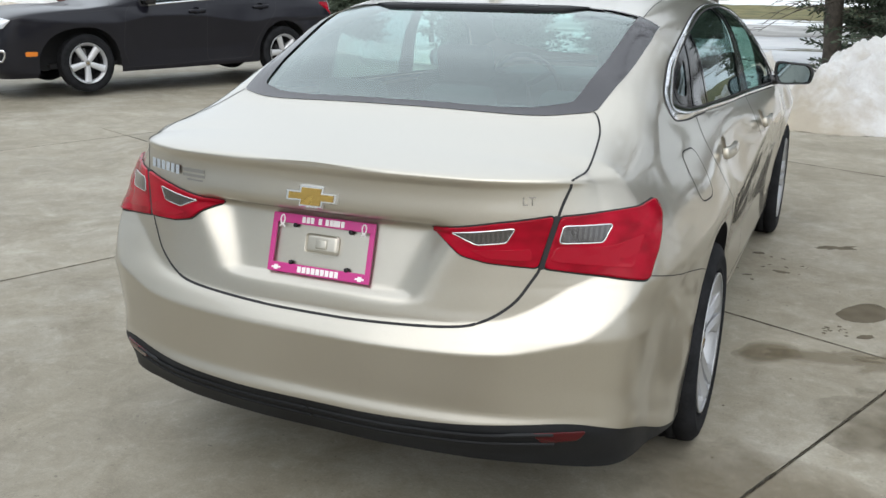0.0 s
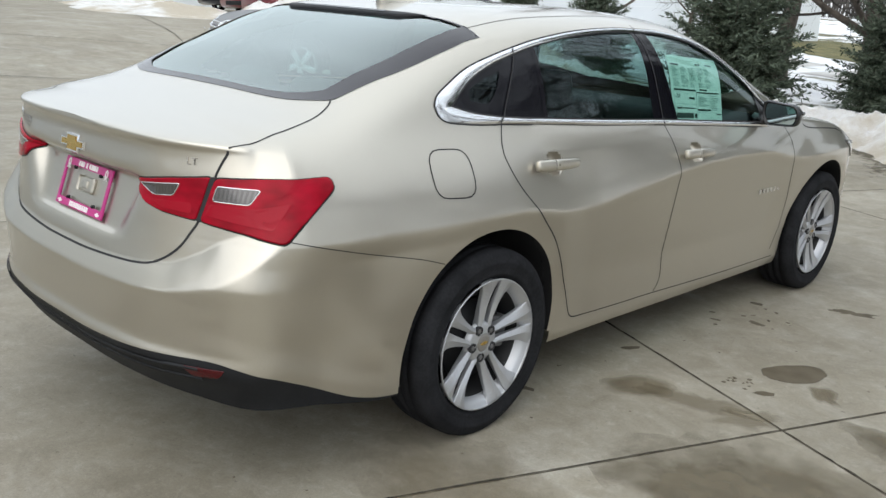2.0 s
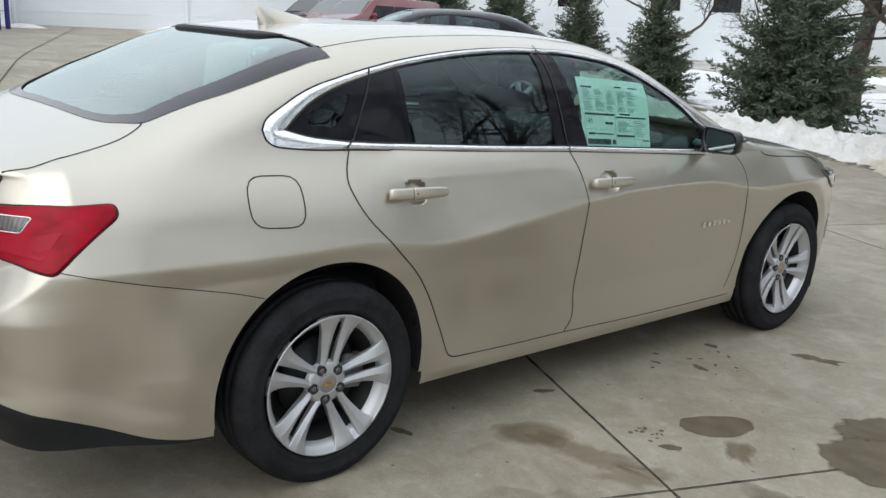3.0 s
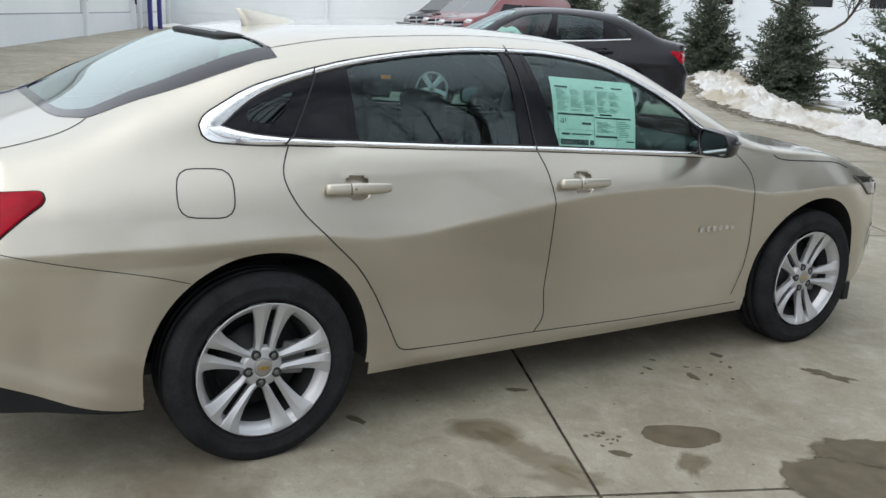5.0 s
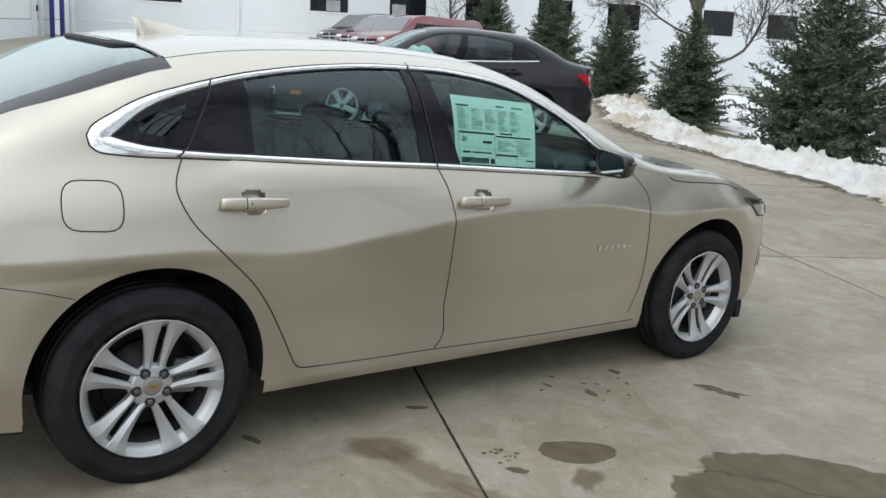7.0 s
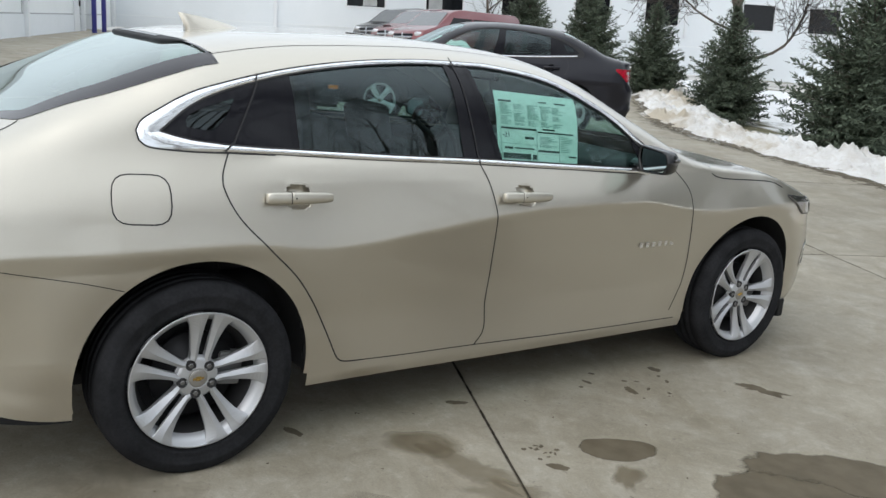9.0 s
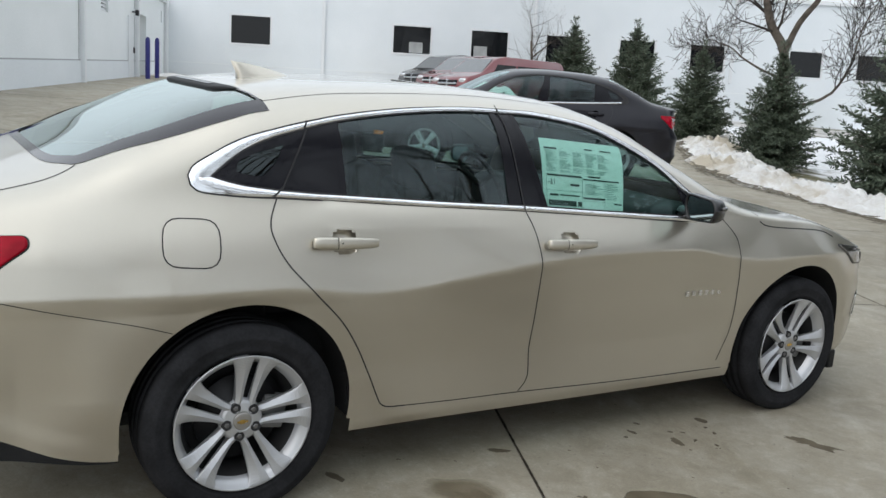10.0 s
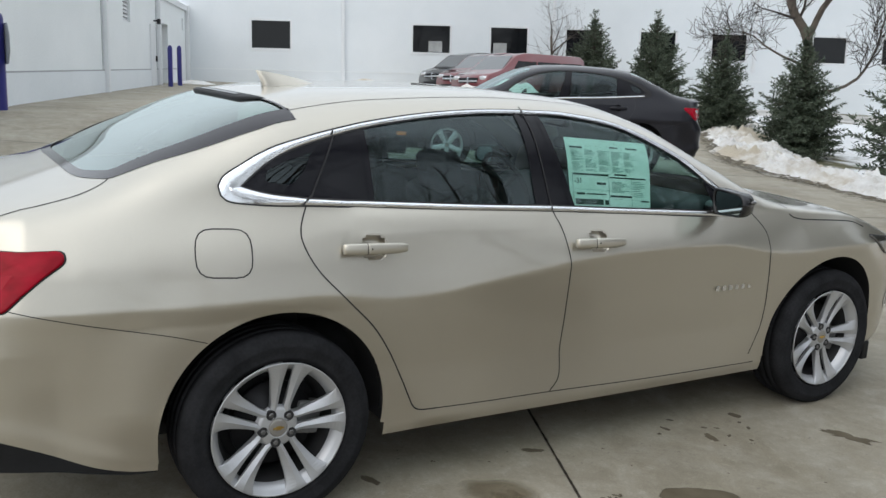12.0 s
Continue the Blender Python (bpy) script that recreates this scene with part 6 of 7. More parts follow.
def holed_wall(name, length0, length1, z0, z1, holes, thick, material, m, label):
    """A thick wall with rectangular openings, built from blocks between the openings."""
    xs = sorted({length0, length1, *[h[0] for h in holes], *[h[1] for h in holes]})
    bm = bmesh.new()
    for a, b in zip(xs[:-1], xs[1:]):
        spans = sorted((h[2], h[3]) for h in holes if h[0] <= a and h[1] >= b)
        z = z0
        for lo, hi in spans + [(z1, z1)]:
            if lo > z + 1e-4:
                bm_box(b - a, thick, lo - z, ((a + b) / 2, -thick / 2, (lo + z) / 2), 0, bm)
            z = hi
    bmesh.ops.remove_doubles(bm, verts=bm.verts, dist=0.0005)
    me = bpy.data.meshes.new(name)
    bm.to_mesh(me)
    bm.free()
    me.materials.append(material)
    return solo(name, me, m, label, "wall", "", "structure")


MB = wall_frame(Vector((CORNER.x, CORNER.y, 0)), ALONG)
# grey that paints a pale reflection onto two of the panes
PANE_REFLECTION = varied("grey_blind", (0.30, 0.31, 0.31), (0.40, 0.41, 0.41), 3, 40, 0.7)
WINDOWS = [2.13, 7.91, 10.79, 13.63, 16.47, 19.27, 23.29, 26.14, 28.94]
WW, WZ0, WZ1 = 1.50, 3.15, 4.25
back_wall = holed_wall("wall_back", -14, 36.5, BASE_Z, TOP_Z, [(a, a + WW, WZ0, WZ1) for a in WINDOWS], 0.3, WALLMAT, MB, "long white panelled wall of a low industrial building")
part("coping", bm_box(50.6, 0.44, 0.16, (11.25, -0.12, TOP_Z + 0.06), 0.02), WFRAME, back_wall, "pale metal coping")
for s in (5.45, 13.2, 21.0, 28.8):
    part("downpipe", bm_box(0.12, 0.10, 3.2, (s, 0.055, 3.6 if s < 6 else 4.4), 0.02), WFRAME, back_wall)
part("wall_line", bm_box(50, 0.012, 0.03, (11, 0.004, 2.45)), SHADEMAT, back_wall)
part("rain_head", bm_box(0.34, 0.22, 0.16, (13.2, 0.11, 5.62), 0.02), WFRAME, back_wall)
for k, a in enumerate(WINDOWS):
    win = thing("window_%d" % (k + 1), MB @ pose(a, 0, WZ0), "dark reflective window in a white frame", "window", "windows of the white wall", "structure")
    fb = bmesh.new()
    for w, h, cx, cz in ((WW, 0.07, WW / 2, 0.035), (WW, 0.07, WW / 2, 1.065), (0.07, 0.96, 0.035, 0.55), (0.07, 0.96, WW - 0.035, 0.55)):
        bm_box(w, 0.09, h, (cx, -0.03, cz), 0.006, fb)
    part("window_frame", fb, WFRAME, win)
    part("pane", bm_box(WW - 0.13, 0.02, 0.96, (WW / 2, -0.06, 0.55)), DARKGLASS, win)
    # thin added panel in place of the bright reflection low in these panes
    if k in (1, 2):
        part("blind", bm_box(0.50, 0.006, 0.38, (0.90 if k == 1 else 0.42, -0.046, 0.29)), PANE_REFLECTION, win, "grey blind low in the window")
part("roof", bm_box(50.4, 16, 0.2, (11.2, -8.3, TOP_Z - 0.25)), SHADEMAT, back_wall)
for s in (15.0, 19.5, 22.0):
    part("roof_pole", bm_box(0.06, 0.06, 1.0, (s, -3, TOP_Z + 0.4)), SHADEMAT, back_wall)

ML = Matrix(((LEFTD.x, 0.4299, 0, CORNER.x), (LEFTD.y, 0.9029, 0, CORNER.y), (0, 0, 1, 0), (0, 0, 0, 1)))
left_wall = holed_wall("wall_left", 0.0, 30, 0.2, 4.42, [(3.5, 4.45, 0.2, 3.66), (8.2, 8.95, 3.34, 4.05), (1.0, 1.2, 3.68, 4.07)], 0.3, SHADEMAT, ML, "pale grey panelled side wall with doors and vents")
part("fascia", bm_box(30, 0.34, 0.18, (15, -0.1, 4.46), 0.02), WFRAME, left_wall)
part("upper_wall", bm_box(30, 0.3, 2.4, (15, -5.2, 5.5)), WALLMAT, left_wall)
part("low_roof", bm_box(30, 5.2, 0.1, (15, -2.8, 4.40)), SHADEMAT, left_wall)
for s, w in ((10.8, 0.16), (5.0, 0.14), (0.45, 0.16), (24.0, 0.16)):
    part("downpipe", bm_box(w, 0.12, 3.6, (s, 0.06, 2.8), 0.03), WFRAME, left_wall)
    part("panel_joint", bm_box(0.035, 0.012, 4.2, (s + 0.18, 0.004, 2.3)), JOINT_GREY, left_wall)
FALL = Matrix.Rotation(radians(2.25), 3, "Y")
part("wall_line", bm_box(28, 0.014, 0.03, (15.5, 0.004, 1.822), 0, None, 2, FALL), JOINT_GREY, left_wall)
part("plinth", bm_box(23.9, 0.03, 1.8, (17.2, 0.013, 0.838), 0, None, 2, FALL), WALLMAT, left_wall)
door = thing("door_1", ML @ pose(5.62, 0, 1.62), "closed pale grey steel door", "door", "", "structure")
part("leaf", bm_box(0.62, 0.05, 1.85, (0.1, 0.02, 0.94), 0.008), WFRAME, door)
part("door_handle", bm_box(0.06, 0.06, 0.16, (-0.14, 0.06, 0.9), 0.01), STEEL, door)
part("opening_back", bm_box(1.2, 0.1, 3.6, (3.97, -0.6, 1.9)), SHADEMAT, left_wall)
louvre = thing("louvre", ML @ pose(8.2, -0.05, 3.34), "grey slatted ventilation louvre in the wall", "vent")
part("louvre_frame", bm_box(0.75, 0.04, 0.71, (0.375, -0.12, 0.355)), GAP, louvre)
for i in range(7):
    part("slat", bm_box(0.70, 0.02, 0.09, (0.375, -0.03, 0.06 + i * 0.098), 0, None, 2, Matrix.Rotation(radians(35), 3, "X")), WFRAME, louvre)
flood = thing("flood_lamp", ML @ pose(5.5, 0.1, 3.62), "small grey floodlight on the wall", "lamp")
part("arm", bm_box(0.04, 0.12, 0.04, (0, -0.03, 0)), STEEL, flood)
part("head", bm_box(0.16, 0.10, 0.16, (0.0, 0.06, -0.02), 0.03), STEEL, flood)


def bollard(x, y, h, r, base_z):
    prof = [(0.0, h), (r * 0.5, h - 0.015), (r * 0.9, h - 0.06), (r, h - 0.12), (r, -0.1)]
    v, f = ring_mesh([(a, b) for a, b in prof], 24)
    v = [(q[1], q[2], q[0]) for q in v]
    root = solo("bollard", mesh_from("bollard", v, f, BLUE), pose(x, y, base_z), "dark blue painted steel bollard beside the wall", "bollard", "blue bollards")
    return root


for s, o in ((5.95, 0.55), (4.85, 0.6)):
    q = ML @ Vector((s, o, 0))
    bollard(q.x, q.y, 1.20, 0.068, float(gz(q.x, q.y)) - 0.03)
q = Vector((-13.36, 0.33, 0))
bollard(q.x, q.y, 1.62, 0.14, float(gz(q.x, q.y)) - 0.03)
sign = thing("sign_back", pose(q.x + 0.10, q.y + 0.15, float(gz(q.x, q.y)) + 0.70, 0, 0, 4), "grey octagonal sign plate fixed to the bollard", "sign")
oct_ = [(0.36 * math.cos(radians(22.5 + 45 * i)), 0, 0.36 + 0.36 * math.sin(radians(22.5 + 45 * i))) for i in range(8)]
bm = bmesh.new()
f0 = bm.faces.new([bm.verts.new(v) for v in oct_])
ex = bmesh.ops.extrude_face_region(bm, geom=[f0])["geom"]
for v in ex:
    if isinstance(v, bmesh.types.BMVert):
        v.co.y += 0.01
part("plate", bm, JOINT_GREY, sign)

# ---- trees ----
BARK = varied("grey_brown_bark", (0.055, 0.045, 0.036), (0.12, 0.10, 0.08), 7, 45, 0.9, 0, 0.012, 0.8)
TWIG = varied("dark_twigs", (0.026, 0.021, 0.017), (0.050, 0.041, 0.034), 7, 45, 0.9)


def needle_mat(name):
    m, nt, p = node_mat(name)
    setp(p, rough=0.75)
    g = nt.nodes.new("ShaderNodeNewGeometry")
    r = nt.nodes.new("ShaderNodeValToRGB")
    r.color_ramp.elements[0].color, r.color_ramp.elements[1].color = (0.030, 0.048, 0.030, 1), (0.125, 0.155, 0.105, 1)
    nt.links.new(g.outputs["Random Per Island"], r.inputs[0])
    nt.links.new(r.outputs[0], p.inputs["Base Color"])
    return m


NEEDLES = needle_mat("spruce_needles")


def spruce_meshes(height, radius, seed, whorls=40, clear=0.03, blade=1.0, thick=0.021, dead=0):
    """A conifer: trunk and limbs in one mesh, needle sprays in another. clear is the bare share of the trunk."""
    rng = random.Random(seed)
    tr = tube([(0, 0, -0.1), (0.02, 0, height * 0.5), (0, 0.01, height * 0.99)], [thick * height, 0.6 * thick * height, 0.006], 9)
    verts, faces = [], []
    limbs = []
    bulge = [rng.uniform(0.82, 1.15) for _ in range(9)]
    for w in range(whorls):
        t = (w + rng.uniform(-0.4, 0.4)) / (whorls - 1)
        t = min(1.0, max(0.0, t))
        reach = radius * (1 - t) ** 0.78 * (1 if t > 0.10 else 0.80 + 2 * t) + 0.04
        count = max(4, int(11 * (1 - t) + 4))
        for b in range(count):
            a = 2 * math.pi * (b + rng.random() * 0.9) / count + w * 0.7
            z0 = height * (clear + (0.88 - clear) * t) + rng.gauss(0, 0.030 * height / 3)
            L = reach * rng.uniform(0.6, 1.1) * bulge[int((a % 6.283) / 6.284 * 8)]
            up = rng.uniform(-0.28, 0.22) + 0.85 * t
            ca, sa = math.cos(a), math.sin(a)
            fwd, lat = Vector((ca, sa, 0)), Vector((-sa, ca, 0))
            bend = rng.uniform(-0.15, 0.15) * L
            pts = []
            for i in range(5):
                s = i / 4
                pts.append(fwd * (L * s) + lat * (bend * s * s) + Vector((0, 0, z0 + up * L * s - 0.22 * L * s * s + 0.24 * L * s ** 3)))
            limbs.append(tube([pts[0], pts[2], pts[4]], [0.004 * height, 0.003 * height, 0.002], 3))
            step = 0.075 * blade
            n = max(3, int(L / step))
            for i in range(n):
                s = (i + 0.8) / n
                k = min(3, int(s * 4))
                c = pts[k].lerp(pts[k + 1], min(1.0, s * 4 - k))
                along = (pts[k + 1] - pts[k]).normalized()
                side_len = min(0.34 * L, 0.20 * blade + 0.30 * L * (1 - s)) * rng.uniform(0.6, 1.1)
                for sgn in (-1, 1, 0):
                    d = (along * rng.uniform(0.7, 1.1) + lat * sgn * rng.uniform(0.6, 1.0) + Vector((0, 0, rng.uniform(-0.55, 0.30)))).normalized()
                    ln = side_len if sgn else 0.13 * blade
                    m = max(1, int(ln / (0.085 * blade)))
                    for q in range(m):
                        c2 = c + d * (ln * q / m)
                        for e in range(2):
                            dd = (d + Vector((rng.gauss(0, 0.42), rng.gauss(0, 0.42), rng.gauss(0.05, 0.42)))).normalized()
                            bl = rng.uniform(0.08, 0.15) * blade
                            wd = dd.cross(Vector((rng.gauss(0, 1), rng.gauss(0, 1), rng.gauss(0, 1)))).normalized() * rng.uniform(0.010, 0.020) * blade
                            o = len(verts)
                            mid = c2 + dd * bl * 0.5
                            verts += [c2, mid + wd, c2 + dd * bl, mid - wd]
                            faces.append((o, o + 1, o + 2, o + 3))
    # dead limbs on the bare part of the trunk
    for _ in range(dead):
        a, L = rng.uniform(0, 6.28), rng.uniform(0.5, 1.0) * 0.62 * radius
        fwd, lat = Vector((math.cos(a), math.sin(a), 0)), Vector((-math.sin(a), math.cos(a), 0))
        z0 = height * clear * rng.uniform(0.35, 1.1)
        run = [Vector((0, 0, z0 + L * (0.10 * s - 0.42 * s * s))) + fwd * (L * s) + lat * rng.gauss(0, 0.04) * L for s in (0, 0.25, 0.5, 0.75, 1.0)]
        limbs.append(tube(run, [0.022, 0.017, 0.012, 0.008, 0.004], 4))
        for q in range(9):
            c2 = run[q % 4].lerp(run[q % 4 + 1], rng.random())
            d = (fwd * rng.uniform(0.4, 1) + lat * rng.choice((-1, 1)) * rng.uniform(0.4, 1) + Vector((0, 0, rng.uniform(-0.5, 0.25)))) * (0.28 * L)
            limbs.append(tube([c2, c2 + d * 0.5 + Vector((0, 0, 0.02)), c2 + d], [0.007, 0.005, 0.003], 3))
    # sparse leader above the crown
    for z1 in (0.90, 0.925, 0.95, 0.975, 1.0):
        for b in range(5):
            a = rng.uniform(0, 6.28)
            for q in range(4):
                c2 = Vector((0, 0, height * (z1 - 0.02))) + Vector((math.cos(a), math.sin(a), 1.1)) * (0.05 * q * (1.08 - z1) * 6 * blade)
                dd = Vector((math.cos(a) + rng.gauss(0, 0.4), math.sin(a) + rng.gauss(0, 0.4), 1.0 + rng.gauss(0, 0.4))).normalized()
                wd = dd.cross(Vector((rng.gauss(0, 1), rng.gauss(0, 1), rng.gauss(0, 1)))).normalized() * 0.014 * blade
                o = len(verts)
                verts += [c2, c2 + dd * 0.05 * blade + wd, c2 + dd * 0.1 * blade, c2 + dd * 0.05 * blade - wd]
                faces.append((o, o + 1, o + 2, o + 3))
    return mesh_from("trunk", *join(tr, *limbs), BARK), mesh_from("crown", verts, faces, NEEDLES, False)


SPRUCES = [spruce_meshes(3.5, 1.30, 11), spruce_meshes(3.6, 1.50, 23), spruce_meshes(3.3, 1.2, 5), spruce_meshes(11.0, 2.5, 41, 36, 0.27, 1.5, 0.0165, 26), spruce_meshes(9.5, 2.3, 61, 38, 0.03, 1.4, 0.014)]


def spruce(x, y, kind, size, turn, label="small dark green spruce with dense drooping branches on snow"):
    root = thing("spruce_tree", at_ground(x, y, turn, -0.1) @ Matrix.Scale(size, 4), label, "tree", "spruce trees")
    hang("trunk", SPRUCES[kind][0], root)
    hang("crown", SPRUCES[kind][1], root)


for x, y, kind, size, turn in ((-5.2, 13.9, 1, 0.98, 10), (-9.15, 15.25, 0, 0.74, 80), (-11.5, 15.4, 0, 0.68, 150), (-19.3, 20.6, 2, 0.95, 200), (-20.2, 18.7, 2, 0.92, 20),
                              (-2.95, 16.2, 1, 0.86, 250), (8.0, 17.0, 0, 1.25, 70)):
    spruce(x, y, kind, size, turn)
for x, y, size, turn in ((0.85, 14.2, 0.85, 15), (0.5, 24.5, 1.1, 130), (4.6, 20.5, 1.15, 220), (11.5, 18.5, 1.2, 310)):
    spruce(x, y, 3, size, turn, "tall spruce with a bare lower trunk and drooping boughs")
for x, y, size, turn in ((2.15, 14.6, 0.84, 40),):
    spruce(x, y, 4, size, turn, "tall dark spruce with boughs down to the snow")


def bare_meshes(height, r0, seed, lean=0.0, levels=4, low=0.30, density=1.0):
    """A leafless broadleaf tree: trunk and limbs in one mesh, twigs in another."""
    rng = random.Random(seed)
    wood, twigs = [], []

    def grow(p, d, length, r, level):
        n = 5 if level < 2 else 4
        pts, rad = [p.copy()], [r * (1.45 if level == 0 else 1.0)]
        dd = d.copy()
        for i in range(n):
            wob = 0.05 if level == 0 else 0.13
            dd = (dd + Vector((rng.gauss(0, wob), rng.gauss(0, wob), rng.gauss(0.03, 0.08) + (0.04 if level else 0.02)))).normalized()
            pts.append(pts[-1] + dd * length / n)
            rad.append(r * (1 - (0.45 if level == 0 else 0.72) * (i + 1) / n))
        (wood if level < 2 else twigs).append(tube(pts, rad, (9, 6, 4, 3, 3)[level]))
        if level >= levels:
            return
        kids = int(((5, 6, 6, 5)[level] + rng.randint(0, 2)) * density)
        for k in range(kids):
            t = rng.uniform(low if level == 0 else 0.2, 1.0)
            i = min(n - 1, int(t * n))
            q = pts[i].lerp(pts[i + 1], t * n - i)
            a = rng.uniform(0, 2 * math.pi)
            axis = (pts[i + 1] - pts[i]).normalized()
            side = axis.cross(Vector((math.cos(a), math.sin(a), 0.3))).normalized()
            nd = (axis * rng.uniform(0.35, 0.8) + side * rng.uniform(0.6, 1.0)).normalized()
            grow(q, nd, length * rng.uniform(0.42, 0.72), rad[i] * rng.uniform(0.38, 0.62), level + 1)

    grow(Vector((0, 0, -0.2)), Vector((lean, 0.02, 1)).normalized(), height * 0.62, r0, 0)
    return mesh_from("trunk", *join(*wood), BARK), mesh_from("twigs", *join(*twigs), TWIG)


BARES = [bare_meshes(7.5, 0.19, 4, 0.0), bare_meshes(8.5, 0.25, 19, 0.0), bare_meshes(3.0, 0.05, 33, 0, 3, 0.15), bare_meshes(14.5, 0.20, 52, 0.06, 4, 0.32, 1.45), bare_meshes(13.0, 0.15, 77, -0.05, 4, 0.14, 1.5)]


def bare(x, y, kind, size, turn, label="tall leafless tree with grey-brown bark"):
    root = thing("bare_tree", at_ground(x, y, turn, -0.15) @ Matrix.Scale(size, 4), label, "tree", "bare trees")
    hang("trunk", BARES[kind][0], root)
    hang("branchwork", BARES[kind][1], root)


def forked_meshes(seed):
    """A leafless tree whose trunk forks low, with one long limb drooping to each side."""
    rng = random.Random(seed)
    wood, twigs = [], []

    def shoots(pts, rad, level):
        for i in range(len(pts) - 1):
            for _ in range((3, 2, 1)[level]):
                q = pts[i].lerp(pts[i + 1], rng.random())
                d = (pts[i + 1] - pts[i]).normalized()
                side = d.cross(Vector((rng.gauss(0, 1), rng.gauss(0, 1), rng.gauss(0, 0.6)))).normalized()
                nd = (d * rng.uniform(0.3, 0.9) + side * rng.uniform(0.5, 1.0) + Vector((0, 0, 0.25))).normalized()
                length = rng.uniform(0.7, 1.5) / (1, 1.6, 2.8)[level]
                run, r = [q], [max(0.009, 0.38 * rad[i])]
                for k in range(4):
                    nd = (nd + Vector((rng.gauss(0, 0.16), rng.gauss(0, 0.16), rng.gauss(0.05, 0.12)))).normalized()
                    run.append(run[-1] + nd * length / 4)
                    r.append(max(0.005, r[0] * (1 - 0.20 * (k + 1))))
                twigs.append(tube(run, r, 4 if level == 0 else 3))
                if level < 2:
                    shoots(run, r, level + 1)

    for guide, r0, r1 in (([(0.3, 0, 0), (0.32, 0.02, 1.1), (0.22, 0, 2.3), (-0.2, 0.1, 3.1), (-0.35, 0.1, 4.2), (-0.25, 0, 6.0), (-0.5, 0.3, 7.6)], 0.155, 0.03),
                          ([(0.22, 0, 2.2), (0.52, -0.1, 3.0), (0.98, -0.2, 3.7), (1.12, -0.2, 4.6), (1.5, -0.4, 5.8), (1.6, -0.4, 6.8)], 0.085, 0.02),
                          ([(0.15, 0, 1.65), (-0.3, 0.3, 1.85), (-0.8, 0.4, 2.15), (-1.1, 0.5, 2.4), (-1.9, 0.8, 2.7)], 0.034, 0.008),
                          ([(0.32, 0, 0.9), (0.9, -0.2, 1.0), (1.45, -0.3, 1.3), (1.8, -0.4, 2.0), (1.95, -0.5, 2.8), (2.3, -0.6, 3.6)], 0.045, 0.010)):
        pts = [Vector(p) for p in smooth_line(guide, 0.22)]
        rad = [r0 + (r1 - r0) * i / (len(pts) - 1) for i in range(len(pts))]
        wood.append(tube(pts, rad, 9))
        start = max(1, int(len(pts) * 0.35))
        shoots(pts[start::2], rad[start::2], 0)
    return mesh_from("trunk", *join(*wood), BARK), mesh_from("twigs", *join(*twigs), TWIG)


root = thing("bare_tree", at_ground(-12.1, 18.6, 38.8, -0.1), "leafless forked tree with low spreading limbs", "tree", "bare trees")
for nm, me in zip(("trunk", "branchwork"), forked_meshes(14)):
    hang(nm, me, root)
for x, y, kind, size, turn in ((-6.5, 18.8, 1, 0.9, 130), (-4.2, 18.2, 0, 1.05, 200), (-2.45, 22.6, 1, 1.28, 300), (-21.1, 17.8, 2, 1.35, 70),
                              (-8.0, 17.0, 2, 1.15, 200)):
    bare(x, y, kind, size, turn)
# trees on the camera's side, which the windows and paint mirror
for x, y, kind, size, turn in ((10.8, 1.2, 3, 1.0, 20), (5.6, 11.6, 3, 1.0, 110), (11.3, 7.3, 4, 1.0, 60), (15.5, 14.5, 3, 1.0, 230), (30.0, 19.0, 1, 1.3, 160), (17.0, 22.5, 3, 0.9, 300), (27.0, 27.5, 1, 1.2, 60)):
    bare(x, y, kind, size, turn)

# distant woods: a ragged leafless belt all round
rng = random.Random(8)
verts, faces = [], []
for ring_r, hh in ((95, 5.0), (120, 7.0)):
    n = 520
    for i in range(n):
        a = 2 * math.pi * (i + rng.random() * 0.6) / n
        bx, by = ring_r * math.cos(a) * rng.uniform(0.95, 1.06), ring_r * math.sin(a) * rng.uniform(0.95, 1.06)
        if math.hypot(bx + 35, by - 20) < 35:
            continue
        h, w = hh * rng.uniform(0.6, 1.25), rng.uniform(0.5, 1.5)
        z0 = float(gz(bx, by)) - 0.3
        tx, ty = -math.sin(a), math.cos(a)
        for k in range(16):
            o = len(verts)
            off, top_ = rng.uniform(-1.8, 1.8), h * rng.uniform(0.3, 1.1) * (0.6 + 0.4 * math.sin(i * 0.37))
            lean = rng.uniform(-0.8, 0.8)
            ww = rng.uniform(0.015, 0.07)
            verts += [(bx + tx * (off - ww), by + ty * (off - ww), z0), (bx + tx * (off + ww), by + ty * (off + ww), z0), (bx + tx * (off + lean + ww * 1.5), by + ty * (off + lean + ww * 1.5), z0 + top_ * 0.7),
                      (bx + tx * (off + lean), by + ty * (off + lean), z0 + top_), (bx + tx * (off + lean - ww * 1.5), by + ty * (off + lean - ww * 1.5), z0 + top_ * 0.7)]
            faces.append((o, o + 1, o + 2, o + 3, o + 4))
solo("far_woods", mesh_from("far_woods", verts, faces, varied("far_twigs", (0.055, 0.050, 0.045), (0.115, 0.105, 0.092), 0.2, 2, 0.9), False), Matrix(), "distant belt of leafless trees", "woods", "", "stuff")

